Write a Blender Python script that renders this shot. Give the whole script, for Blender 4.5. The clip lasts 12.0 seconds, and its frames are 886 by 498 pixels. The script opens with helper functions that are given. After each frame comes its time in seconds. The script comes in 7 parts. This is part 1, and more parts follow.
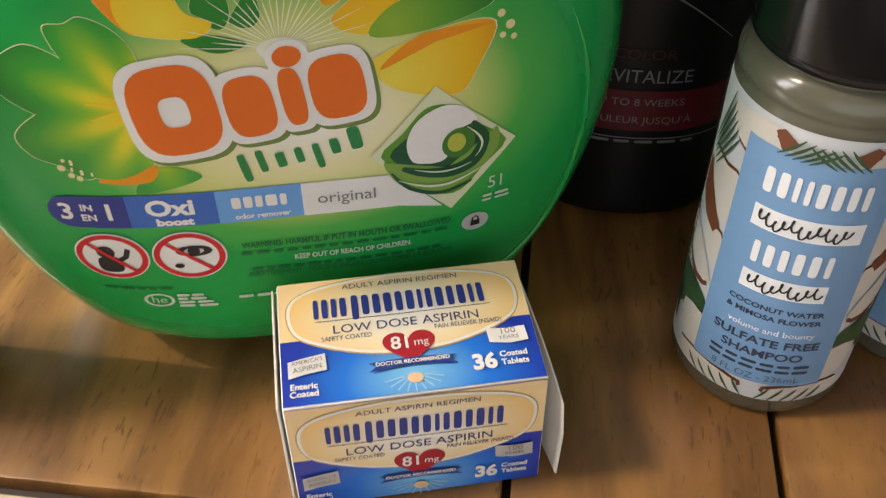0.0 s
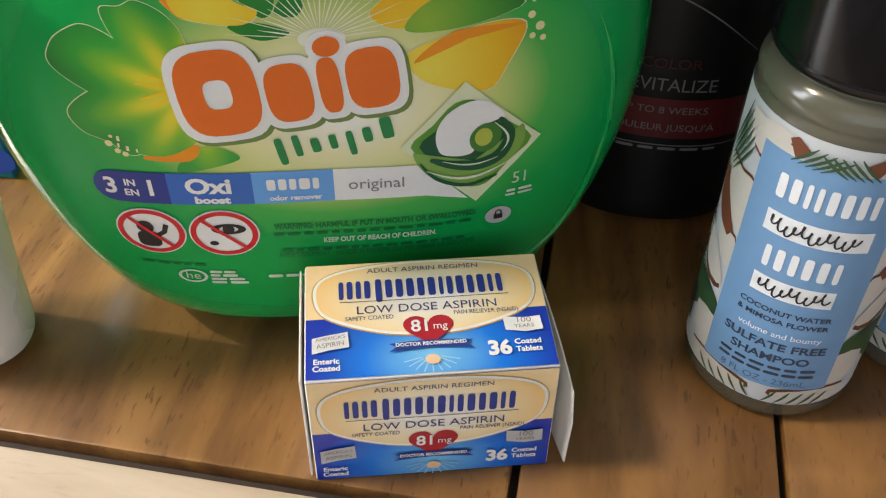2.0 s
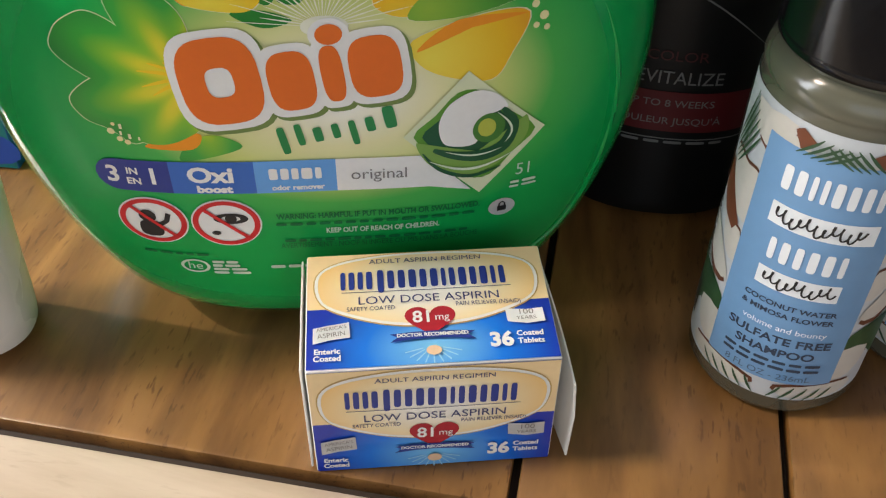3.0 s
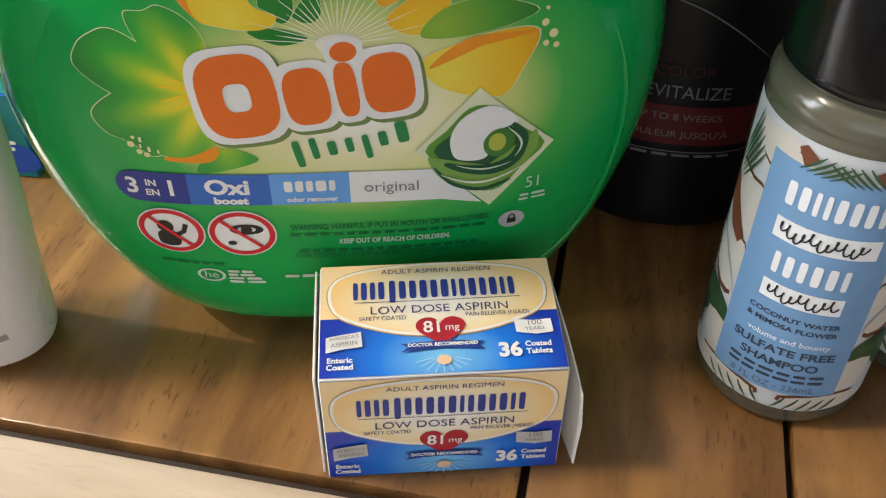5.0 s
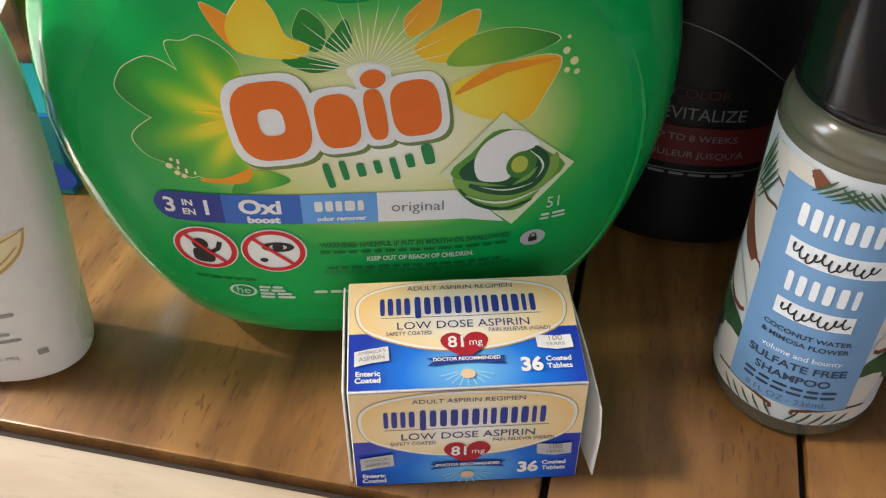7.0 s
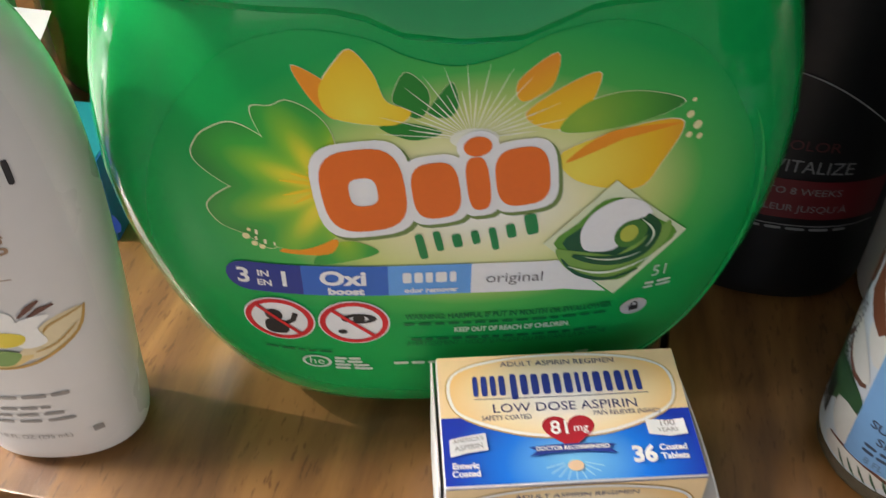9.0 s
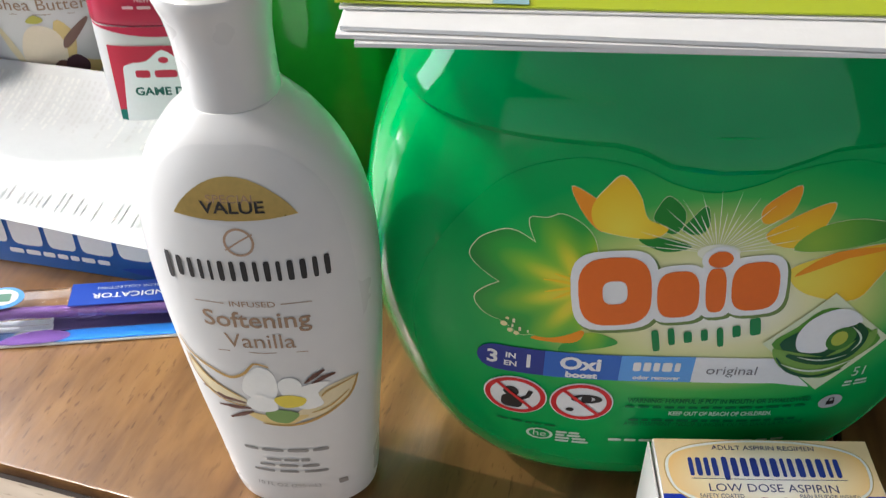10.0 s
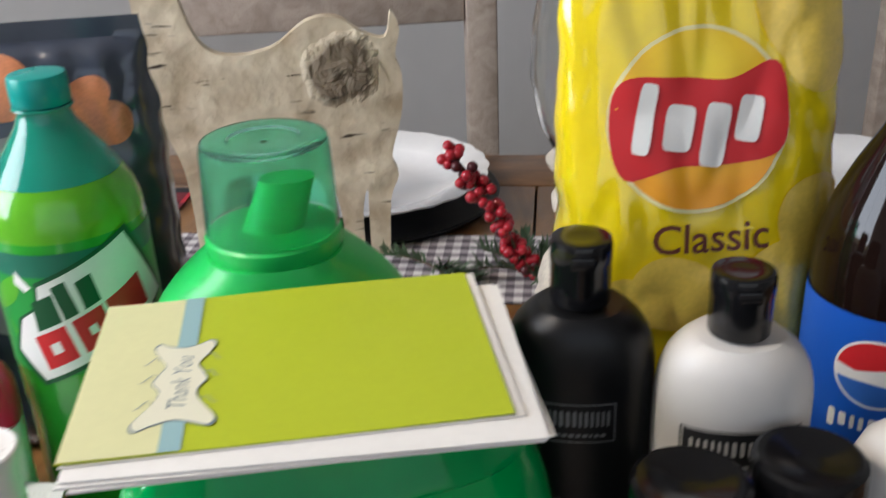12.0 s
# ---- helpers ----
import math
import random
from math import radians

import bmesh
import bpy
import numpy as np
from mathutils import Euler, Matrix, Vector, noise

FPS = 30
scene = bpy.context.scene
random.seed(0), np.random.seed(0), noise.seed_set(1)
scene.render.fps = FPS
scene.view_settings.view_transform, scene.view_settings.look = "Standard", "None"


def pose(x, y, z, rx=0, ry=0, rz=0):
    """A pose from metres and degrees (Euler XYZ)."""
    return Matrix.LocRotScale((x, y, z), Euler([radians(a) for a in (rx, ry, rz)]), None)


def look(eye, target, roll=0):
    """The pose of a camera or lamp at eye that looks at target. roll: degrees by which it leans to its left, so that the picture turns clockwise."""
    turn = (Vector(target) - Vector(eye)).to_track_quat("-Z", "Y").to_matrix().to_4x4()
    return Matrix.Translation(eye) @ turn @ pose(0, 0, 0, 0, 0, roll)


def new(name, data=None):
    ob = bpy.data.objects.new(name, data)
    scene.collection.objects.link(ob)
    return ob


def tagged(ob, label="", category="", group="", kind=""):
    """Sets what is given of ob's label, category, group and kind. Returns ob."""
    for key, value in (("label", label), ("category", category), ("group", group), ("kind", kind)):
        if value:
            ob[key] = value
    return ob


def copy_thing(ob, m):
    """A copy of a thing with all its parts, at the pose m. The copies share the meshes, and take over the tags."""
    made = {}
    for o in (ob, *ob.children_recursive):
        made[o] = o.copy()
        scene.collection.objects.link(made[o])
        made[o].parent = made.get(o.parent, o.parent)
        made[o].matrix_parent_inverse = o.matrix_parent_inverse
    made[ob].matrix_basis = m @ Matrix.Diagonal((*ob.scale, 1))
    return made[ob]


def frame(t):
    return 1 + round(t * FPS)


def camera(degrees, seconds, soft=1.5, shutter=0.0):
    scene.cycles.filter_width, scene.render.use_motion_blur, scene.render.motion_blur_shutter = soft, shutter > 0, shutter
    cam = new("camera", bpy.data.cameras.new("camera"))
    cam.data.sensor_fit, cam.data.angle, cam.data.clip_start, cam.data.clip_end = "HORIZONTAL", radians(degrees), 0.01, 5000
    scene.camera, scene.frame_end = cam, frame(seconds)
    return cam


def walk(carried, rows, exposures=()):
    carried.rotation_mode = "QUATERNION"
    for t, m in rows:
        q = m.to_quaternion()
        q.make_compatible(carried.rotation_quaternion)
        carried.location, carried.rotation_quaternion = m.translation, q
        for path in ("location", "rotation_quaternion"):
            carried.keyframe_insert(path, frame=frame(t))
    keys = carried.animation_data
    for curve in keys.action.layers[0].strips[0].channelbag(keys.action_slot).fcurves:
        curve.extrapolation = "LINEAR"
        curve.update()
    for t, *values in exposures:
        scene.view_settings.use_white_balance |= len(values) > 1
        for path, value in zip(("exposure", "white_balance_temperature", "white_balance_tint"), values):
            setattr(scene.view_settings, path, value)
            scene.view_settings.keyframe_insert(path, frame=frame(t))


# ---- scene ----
cam = camera(47.8, 12.0, soft=1.2, shutter=0.3)
PATH = [
    (0, (0.019, -0.161, 0.254), (0.233, 1.258, -1.138), -0.2),
    (0.5, (0.016, -0.176, 0.258), (0.207, 1.251, -1.13), 0.5),
    (1, (0.015, -0.175, 0.252), (0.196, 1.261, -1.127), 1.0),
    (1.5, (0.018, -0.172, 0.253), (0.182, 1.265, -1.128), 1.0),
    (2, (0.019, -0.174, 0.258), (0.178, 1.267, -1.12), 1.1),
    (2.5, (0.02, -0.174, 0.254), (0.17, 1.268, -1.124), 1.1),
    (3, (0.021, -0.175, 0.255), (0.161, 1.268, -1.122), 1.0),
    (5, (0.021, -0.178, 0.261), (0.138, 1.272, -1.111), 0.7),
    (5.5, (0.021, -0.179, 0.26), (0.132, 1.278, -1.106), 0.7),
    (6, (0.019, -0.182, 0.266), (0.117, 1.273, -1.103), 0.3),
    (6.5, (0.019, -0.185, 0.271), (0.108, 1.276, -1.093), 0.1),
    (8.3, (0.008, -0.171, 0.268), (0.089, 1.303, -1.081), -0.1),
    (8.5, (0.005, -0.16, 0.272), (0.09, 1.295, -1.098), -0.1),
    (9, (-0.009, -0.148, 0.27), (0.085, 1.306, -1.1), 0.3),
    (9.2, (-0.020, -0.138, 0.272), (0.032, 1.322, -1.094), -0.1),
    (9.5, (-0.051, -0.147, 0.291), (0.002, 1.327, -1.06), 0.3),
    (9.7, (-0.062, -0.159, 0.286), (-0.022, 1.353, -1.022), 0.1),
    (10, (-0.064, -0.171, 0.306), (-0.091, 1.361, -0.979), 0.1),
    (10.2, (-0.064, -0.181, 0.307), (-0.070, 1.391, -0.929), 0.7),
    (10.5, (-0.062, -0.206, 0.324), (-0.085, 1.371, -0.906), 0.8),
    (10.7, (-0.070, -0.231, 0.342), (0.014, 1.396, -0.819), 0.4),
    (10.9, (-0.069, -0.265, 0.371), (0.122, 1.389, -0.737), -0.7),
    (11, (-0.067, -0.288, 0.379), (0.137, 1.383, -0.701), -0.6),
    (11.3, (-0.073, -0.321, 0.399), (0.173, 1.369, -0.642), -0.4),
    (11.5, (-0.062, -0.323, 0.411), (0.181, 1.389, -0.593), -1.3),
    (11.7, (-0.04, -0.316, 0.425), (0.218, 1.437, -0.502), -2.2),
    (11.8, (-0.032, -0.296, 0.427), (0.254, 1.460, -0.486), -1.8),
    (12, (0.007, -0.275, 0.424), (0.274, 1.513, -0.43), -2.4),
]
walk(cam, [(t, look(eye, target, roll)) for t, eye, target, roll in PATH], exposures=[(0, 0.13, 7300, 14), (1.0, 0.13, 6750, 11), (6.5, 0.14, 6700, 11), (8.5, 0.1, 6650, 14), (9.0, 0.1, 6600, 14), (9.5, 0.1, 5950, 13), (10.0, -0.18, 6100, 11), (10.5, -0.74, 6400, 8), (11.0, -0.56, 6350, 10), (11.5, -0.36, 6350, 12), (12, -0.28, 6250, 13)])

# ---- light ----
world = bpy.data.worlds.new("world")
scene.world = world
world.use_nodes = True
wn = world.node_tree.nodes
sky = wn.new("ShaderNodeTexSky")
sky.sky_type = "NISHITA"
sky.sun_disc = False
sky.sun_elevation, sky.sun_rotation = radians(35), radians(-100)
wn["Background"].inputs[1].default_value = 0.10
world.node_tree.links.new(sky.outputs[0], wn["Background"].inputs[0])


def area_lamp(name, m, sx, sy, watts, colour):
    d = bpy.data.lights.new(name, "AREA")
    d.shape, d.size, d.size_y, d.energy, d.color = "RECTANGLE", sx, sy, watts, colour
    ob = new(name, d)
    ob.matrix_world = m
    return ob


SUN = bpy.data.lights.new("sun", "SUN")
SUN.energy, SUN.angle, SUN.color = 2.0, radians(1.0), (1.0, 0.95, 0.88)
new("sun", SUN).matrix_world = look((-6, 2, 4), (0, 0, 0))
# daylight of the window in the left wall, an added front fill, and the room's ceiling lamp
area_lamp("window_light", look((-1.5, 0.25, 0.75), (0, 0.15, 0.05)), 0.9, 1.0, 35, (0.84, 0.92, 1.0))
# wide soft fill from the front, added without a known source
area_lamp("front_fill_light", look((-0.2, -1.84, 0.72), (-0.15, 0.1, 0.3)), 2.5, 1.5, 9.0, (0.92, 0.96, 1.0))
area_lamp("ceiling_lamp_light", look((-1.08, 0.10, 1.53), (0, 0.1, 0)), 0.2, 0.2, 26.0, (1.0, 0.87, 0.71))

# ---- materials ----
MATS = {}


def nodes_of(name):
    m = bpy.data.materials.new(name)
    m.use_nodes = True
    return m, m.node_tree.nodes, m.node_tree.links, m.node_tree.nodes["Principled BSDF"]


def plain(name, colour, rough=0.5, metal=0.0, spot=0.06, scale=40.0, bump=0.0, coat=0.0, trans=0.0, ior=1.45, sss=0.0, alpha=1.0, bscale=None, spec=0.5):
    """A surface with two scales of slight variation in colour and gloss, and a fine relief."""
    if name in MATS:
        return MATS[name]
    m, n, l, p = nodes_of(name)
    co = n.new("ShaderNodeTexCoord")
    big, fine = n.new("ShaderNodeTexNoise"), n.new("ShaderNodeTexNoise")
    big.inputs["Scale"].default_value, fine.inputs["Scale"].default_value = scale, scale * 9
    big.inputs["Detail"].default_value = fine.inputs["Detail"].default_value = 4
    for t in (big, fine):
        l.new(co.outputs["Object"], t.inputs["Vector"])
    add = n.new("ShaderNodeMath")
    add.operation = "ADD"
    l.new(big.outputs["Fac"], add.inputs[0])
    l.new(fine.outputs["Fac"], add.inputs[1])
    ramp = n.new("ShaderNodeMapRange")
    ramp.inputs[1].default_value, ramp.inputs[2].default_value = 0.6, 1.4
    ramp.inputs[3].default_value, ramp.inputs[4].default_value = 1 - spot, 1 + spot
    l.new(add.outputs[0], ramp.inputs[0])
    mix = n.new("ShaderNodeMix")
    mix.data_type, mix.blend_type = "RGBA", "MULTIPLY"
    mix.inputs[0].default_value = 1
    mix.inputs[6].default_value = (*colour, 1)
    l.new(ramp.outputs[0], mix.inputs[7])
    l.new(mix.outputs[2], p.inputs["Base Color"])
    rr = n.new("ShaderNodeMapRange")
    rr.inputs[1].default_value, rr.inputs[2].default_value = 0.3, 0.7
    rr.inputs[3].default_value, rr.inputs[4].default_value = max(0.02, rough * 0.85), min(1, rough * 1.15)
    l.new(big.outputs["Fac"], rr.inputs[0])
    l.new(rr.outputs[0], p.inputs["Roughness"])
    p.inputs["Metallic"].default_value = metal
    p.inputs["Specular IOR Level"].default_value = spec
    p.inputs["Coat Weight"].default_value = coat
    p.inputs["Coat Roughness"].default_value = 0.08
    p.inputs["Transmission Weight"].default_value = trans
    p.inputs["IOR"].default_value = ior
    p.inputs["Subsurface Weight"].default_value = sss
    p.inputs["Subsurface Radius"].default_value = (0.01, 0.01, 0.01)
    p.inputs["Alpha"].default_value = alpha
    if bump:
        bp = n.new("ShaderNodeBump")
        bp.inputs["Strength"].default_value, bp.inputs["Distance"].default_value = bump, 0.001
        src = fine
        if bscale:
            src = n.new("ShaderNodeTexNoise")
            src.inputs["Scale"].default_value = bscale
            src.inputs["Detail"].default_value = 6
            l.new(co.outputs["Object"], src.inputs["Vector"])
        l.new(src.outputs["Fac"], bp.inputs["Height"])
        l.new(bp.outputs[0], p.inputs["Normal"])
    MATS[name] = m
    return m


def ink(name, colour, rough=0.45):
    return plain("ink_" + name, colour, rough, spot=0.03, scale=60)


def gradient(name, stops, centre=(0, 0, 0), scale=(1, 1, 1), rough=0.35, kind="SPHERICAL"):
    """A printed colour that runs from the centre outwards: stops of (place, colour)."""
    m, n, l, p = nodes_of(name)
    co, mp, gr, cr = n.new("ShaderNodeTexCoord"), n.new("ShaderNodeMapping"), n.new("ShaderNodeTexGradient"), n.new("ShaderNodeValToRGB")
    gr.gradient_type = kind
    mp.inputs["Scale"].default_value = scale
    mp.inputs["Location"].default_value = [-c * s for c, s in zip(centre, scale)]
    l.new(co.outputs["Object"], mp.inputs[0])
    l.new(mp.outputs[0], gr.inputs[0])
    l.new(gr.outputs["Fac"], cr.inputs[0])
    el = cr.color_ramp.elements
    while len(el) < len(stops):
        el.new(0.5)
    for e, (at, c) in zip(el, stops):
        e.position, e.color = at, (*c, 1)
    l.new(cr.outputs[0], p.inputs["Base Color"])
    p.inputs["Roughness"].default_value = rough
    return m


def wood(name, dark, light, rough=0.3, along=(0, 1), shift=True, coat=0.15, grain=1.0, coat_rough=0.25):
    """Planed and stained boards: long streaks, knots and short open pores, different from board to board."""
    m, n, l, p = nodes_of(name)
    co, inf, mp = n.new("ShaderNodeTexCoord"), n.new("ShaderNodeObjectInfo"), n.new("ShaderNodeMapping")
    off = n.new("ShaderNodeVectorMath")
    off.operation = "MULTIPLY_ADD"
    comb = n.new("ShaderNodeCombineXYZ")
    for i in range(3):
        l.new(inf.outputs["Random"], comb.inputs[i])
    l.new(comb.outputs[0], off.inputs[0])
    off.inputs[1].default_value = (7, 13, 5) if shift else (0, 0, 0)
    l.new(co.outputs["Object"], off.inputs[2])
    l.new(off.outputs[0], mp.inputs[0])
    mp.inputs["Scale"].default_value = (9, 1.9, 9) if along == (0, 1) else (1.9, 9, 9)
    a, b, c = (n.new("ShaderNodeTexNoise") for _ in range(3))
    for t, s, d in ((a, 3.2 * grain, 5), (b, 28 * grain, 6), (c, 70 * grain, 2)):
        t.inputs["Scale"].default_value, t.inputs["Detail"].default_value = s, d
        l.new(mp.outputs[0], t.inputs["Vector"])
    a.inputs["Distortion"].default_value = 1.2
    add = n.new("ShaderNodeMath")
    add.operation = "MULTIPLY_ADD"
    l.new(b.outputs["Fac"], add.inputs[0])
    add.inputs[1].default_value = 0.20
    l.new(a.outputs["Fac"], add.inputs[2])
    cr = n.new("ShaderNodeValToRGB")
    cr.color_ramp.elements[0].position, cr.color_ramp.elements[0].color = 0.40, (*dark, 1)
    cr.color_ramp.elements[1].position, cr.color_ramp.elements[1].color = 0.74, (*light, 1)
    l.new(add.outputs[0], cr.inputs[0])
    pr = n.new("ShaderNodeValToRGB")
    pr.color_ramp.elements[0].position, pr.color_ramp.elements[0].color = 0.31, (0.35, 0.28, 0.22, 1)
    pr.color_ramp.elements[1].position, pr.color_ramp.elements[1].color = 0.40, (1, 1, 1, 1)
    l.new(c.outputs["Fac"], pr.inputs[0])
    mix = n.new("ShaderNodeMix")
    mix.data_type, mix.blend_type = "RGBA", "MULTIPLY"
    # pores gather in patches
    pm, pk = n.new("ShaderNodeTexNoise"), n.new("ShaderNodeMapRange")
    pm.inputs["Scale"].default_value = 1.6 * grain
    l.new(mp.outputs[0], pm.inputs["Vector"])
    pk.inputs[1].default_value, pk.inputs[2].default_value = 0.44, 0.62
    pk.inputs[3].default_value, pk.inputs[4].default_value = 0.05, 0.7
    l.new(pm.outputs["Fac"], pk.inputs[0])
    l.new(pk.outputs[0], mix.inputs[0])
    l.new(cr.outputs[0], mix.inputs[6])
    l.new(pr.outputs[0], mix.inputs[7])
    l.new(mix.outputs[2], p.inputs["Base Color"])
    rr = n.new("ShaderNodeMapRange")
    rr.inputs[3].default_value, rr.inputs[4].default_value = rough * 0.8, rough * 1.3
    l.new(b.outputs["Fac"], rr.inputs[0])
    l.new(rr.outputs[0], p.inputs["Roughness"])
    p.inputs["Coat Weight"].default_value, p.inputs["Coat Roughness"].default_value = coat, coat_rough
    bp = n.new("ShaderNodeBump")
    bp.inputs["Strength"].default_value, bp.inputs["Distance"].default_value = 0.25, 0.0008
    l.new(b.outputs["Fac"], bp.inputs["Height"])
    l.new(bp.outputs[0], p.inputs["Normal"])
    return m


TABLE_WOOD = wood("table_wood", (0.118, 0.050, 0.015), (0.285, 0.137, 0.040), coat=0.45, coat_rough=0.22)
# near cross board: table wood with its sheen lightened into the base colour
SHEEN_END_WOOD = wood("table_end_sheen_wood", (0.35, 0.265, 0.19), (0.50, 0.405, 0.315), along=(1, 0), coat=1.0, coat_rough=0.33)
CHAIR_WOOD = wood("chair_wood", (0.27, 0.215, 0.175), (0.40, 0.335, 0.28), rough=0.5, coat=0.0)
WALL = plain("wall_paint", (0.52, 0.515, 0.51), 0.8, spot=0.03, scale=3, bump=0.15, bscale=300)
CEIL = plain("ceiling_paint", (0.55, 0.53, 0.50), 0.9, spot=0.02, scale=3, bump=0.15, bscale=200)
FLOOR = wood("floor_wood", (0.12, 0.075, 0.045), (0.24, 0.16, 0.10), rough=0.45, grain=0.4)
WHITE_TRIM = plain("white_trim", (0.80, 0.79, 0.77), 0.4, spot=0.02, scale=5)
GREEN = plain("green_plastic", (0.0, 0.38, 0.080), 0.08, spot=0.05, scale=12, sss=0.15, spec=0.5, coat=0.2)
GREEN_LID = plain("green_lid_plastic", (0.0, 0.31, 0.070), 0.07, spot=0.05, scale=12, sss=0.15, spec=0.34)
BRIGHT_GREEN = plain("bright_green_plastic", (0.02, 0.54, 0.11), 0.38, spot=0.05, scale=14, coat=0.1, sss=0.4)
CLEAR_GREEN = plain("clear_green_plastic", (0.42, 0.93, 0.74), 0.1, spot=0.03, scale=20, trans=0.95, ior=1.15)
WHITE_PEARL = plain("pearl_white_plastic", (0.70, 0.672, 0.635), 0.28, spot=0.02, scale=15, coat=0.25, sss=0.1)
WHITE_PLASTIC = plain("white_plastic", (0.68, 0.655, 0.62), 0.38, spot=0.02, scale=15, sss=0.1)
BLACK_PLASTIC = plain("black_plastic", (0.006, 0.006, 0.0065), 0.36, spot=0.08, scale=25, spec=0.32)
BLACK_GLOSS = plain("glossy_black_plastic", (0.007, 0.007, 0.008), 0.14, spot=0.08, scale=25, spec=0.4)
PAPER = plain("white_paper", (0.82, 0.80, 0.77), 0.75, spot=0.03, scale=25, bump=0.1, bscale=900)
RECEIPT_PAPER = plain("receipt_paper", (0.64, 0.635, 0.62), 0.6, spot=0.03, scale=20, bump=0.3, bscale=60)
CARTON = plain("carton_white", (0.80, 0.78, 0.74), 0.5, spot=0.03, scale=30, bump=0.08, bscale=600)

# ---- builders ----


def thing(name, label, category, m, group="", kind=""):
    e = new(name)
    e.empty_display_size = 0.02
    e.matrix_world = m
    return tagged(e, label, category, group, kind)


def part(name, bm, material, parent, label="", smooth=True):
    me = bpy.data.meshes.new(name)
    bmesh.ops.recalc_face_normals(bm, faces=bm.faces)
    bm.to_mesh(me)
    bm.free()
    me.materials.append(material)
    me.polygons.foreach_set("use_smooth", [smooth] * len(me.polygons))
    if smooth:
        me.set_sharp_from_angle(angle=radians(38))
    ob = new(name, me)
    ob.parent = parent
    if label:
        ob["label"] = label
    if name in ("fine_print", "print", "palm_print", "barcode"):
        ob["kind"] = "stuff"
    return ob


def pieces(name, bm, material, parent, label=""):
    """Each separate piece of bm as a part of its own."""
    left = set(bm.verts)
    while left:
        todo, isle = [left.pop()], []
        while todo:
            v = todo.pop()
            isle.append(v)
            for e in v.link_edges:
                w = e.other_vert(v)
                if w in left:
                    left.discard(w)
                    todo.append(w)
        index, one = {}, bmesh.new()
        for v in isle:
            index[v] = one.verts.new(v.co)
        for f in {f for v in isle for f in v.link_faces}:
            one.faces.new([index[v] for v in f.verts])
        part(name, one, material, parent, label)
    bm.free()


def structure(name, bm, material, label, smooth=False):
    ob = part(name, bm, material, None, "", smooth)
    return tagged(ob, label, name.split("_")[0], kind="structure")


def box(x0, y0, z0, x1, y1, z1, bevel=0.0, seg=2, bm=None):
    bm = bm or bmesh.new()
    made = bmesh.ops.create_cube(bm, size=1.0)["verts"]
    bmesh.ops.transform(bm, matrix=Matrix.Translation(((x0 + x1) / 2, (y0 + y1) / 2, (z0 + z1) / 2)) @ Matrix.Diagonal((x1 - x0, y1 - y0, z1 - z0, 1)), verts=made)
    if bevel:
        es = list({e for v in made for e in v.link_edges})
        bmesh.ops.bevel(bm, geom=es, offset=bevel, segments=seg, affect="EDGES", profile=0.5)
    return bm


def ring(cx, cy, z, hw, hd, p=2.0, n=48):
    """A superellipse in a level plane."""
    out = []
    for i in range(n):
        a = 2 * math.pi * i / n
        c, s = math.cos(a), math.sin(a)
        out.append(Vector((cx + hw * math.copysign(abs(c) ** (2 / p), c), cy + hd * math.copysign(abs(s) ** (2 / p), s), z)))
    return out


def loft(rings, cap0=True, cap1=True, bm=None):
    bm = bm or bmesh.new()
    rows = [[bm.verts.new(v) for v in r] for r in rings]
    n = len(rows[0])
    for a, b in zip(rows, rows[1:]):
        for i in range(n):
            bm.faces.new((a[i], a[(i + 1) % n], b[(i + 1) % n], b[i]))
    if cap0:
        bm.faces.new(list(reversed(rows[0])))
    if cap1:
        bm.faces.new(rows[-1])
    return bm


def lathe(profile, n=48, cap0=True, cap1=True, bm=None):
    """profile: rows of (radius, z)."""
    return loft([ring(0, 0, z, r, r, 2, n) for r, z in profile], cap0, cap1, bm)


def lerp_table(rows, z):
    """rows of (z, values...), smoothly interpolated."""
    if z <= rows[0][0]:
        return rows[0][1:]
    for i in range(len(rows) - 1):
        a, b = rows[i], rows[i + 1]
        if z <= b[0]:
            f = (z - a[0]) / (b[0] - a[0])
            p0, p3 = rows[max(0, i - 1)], rows[min(len(rows) - 1, i + 2)]
            out = []
            for k in range(1, len(a)):
                m0 = (b[k] - p0[k]) / max(1e-6, b[0] - p0[0]) * (b[0] - a[0])
                m1 = (p3[k] - a[k]) / max(1e-6, p3[0] - a[0]) * (b[0] - a[0])
                out.append((2 * f**3 - 3 * f * f + 1) * a[k] + (f**3 - 2 * f * f + f) * m0 + (3 * f * f - 2 * f**3) * b[k] + (f**3 - f * f) * m1)
            return tuple(out)
    return rows[-1][1:]


def tube(points, radius, n=8, bm=None, taper=None):
    bm = bm or bmesh.new()
    rings = []
    for i, p in enumerate(points):
        p = Vector(p)
        d = (Vector(points[min(i + 1, len(points) - 1)]) - Vector(points[max(i - 1, 0)])).normalized()
        q = d.to_track_quat("Z", "Y")
        r = radius if taper is None else radius * (1 + (taper - 1) * i / (len(points) - 1))
        rings.append([p + q @ Vector((r * math.cos(2 * math.pi * k / n), r * math.sin(2 * math.pi * k / n), 0)) for k in range(n)])
    return loft(rings, bm=bm)


# ---- print on surfaces: flat artwork in (u, v) metres, laid on a surface S(u, v, lift) ----


def onto_front(u, v, lift):
    return Vector((u, -lift, v))


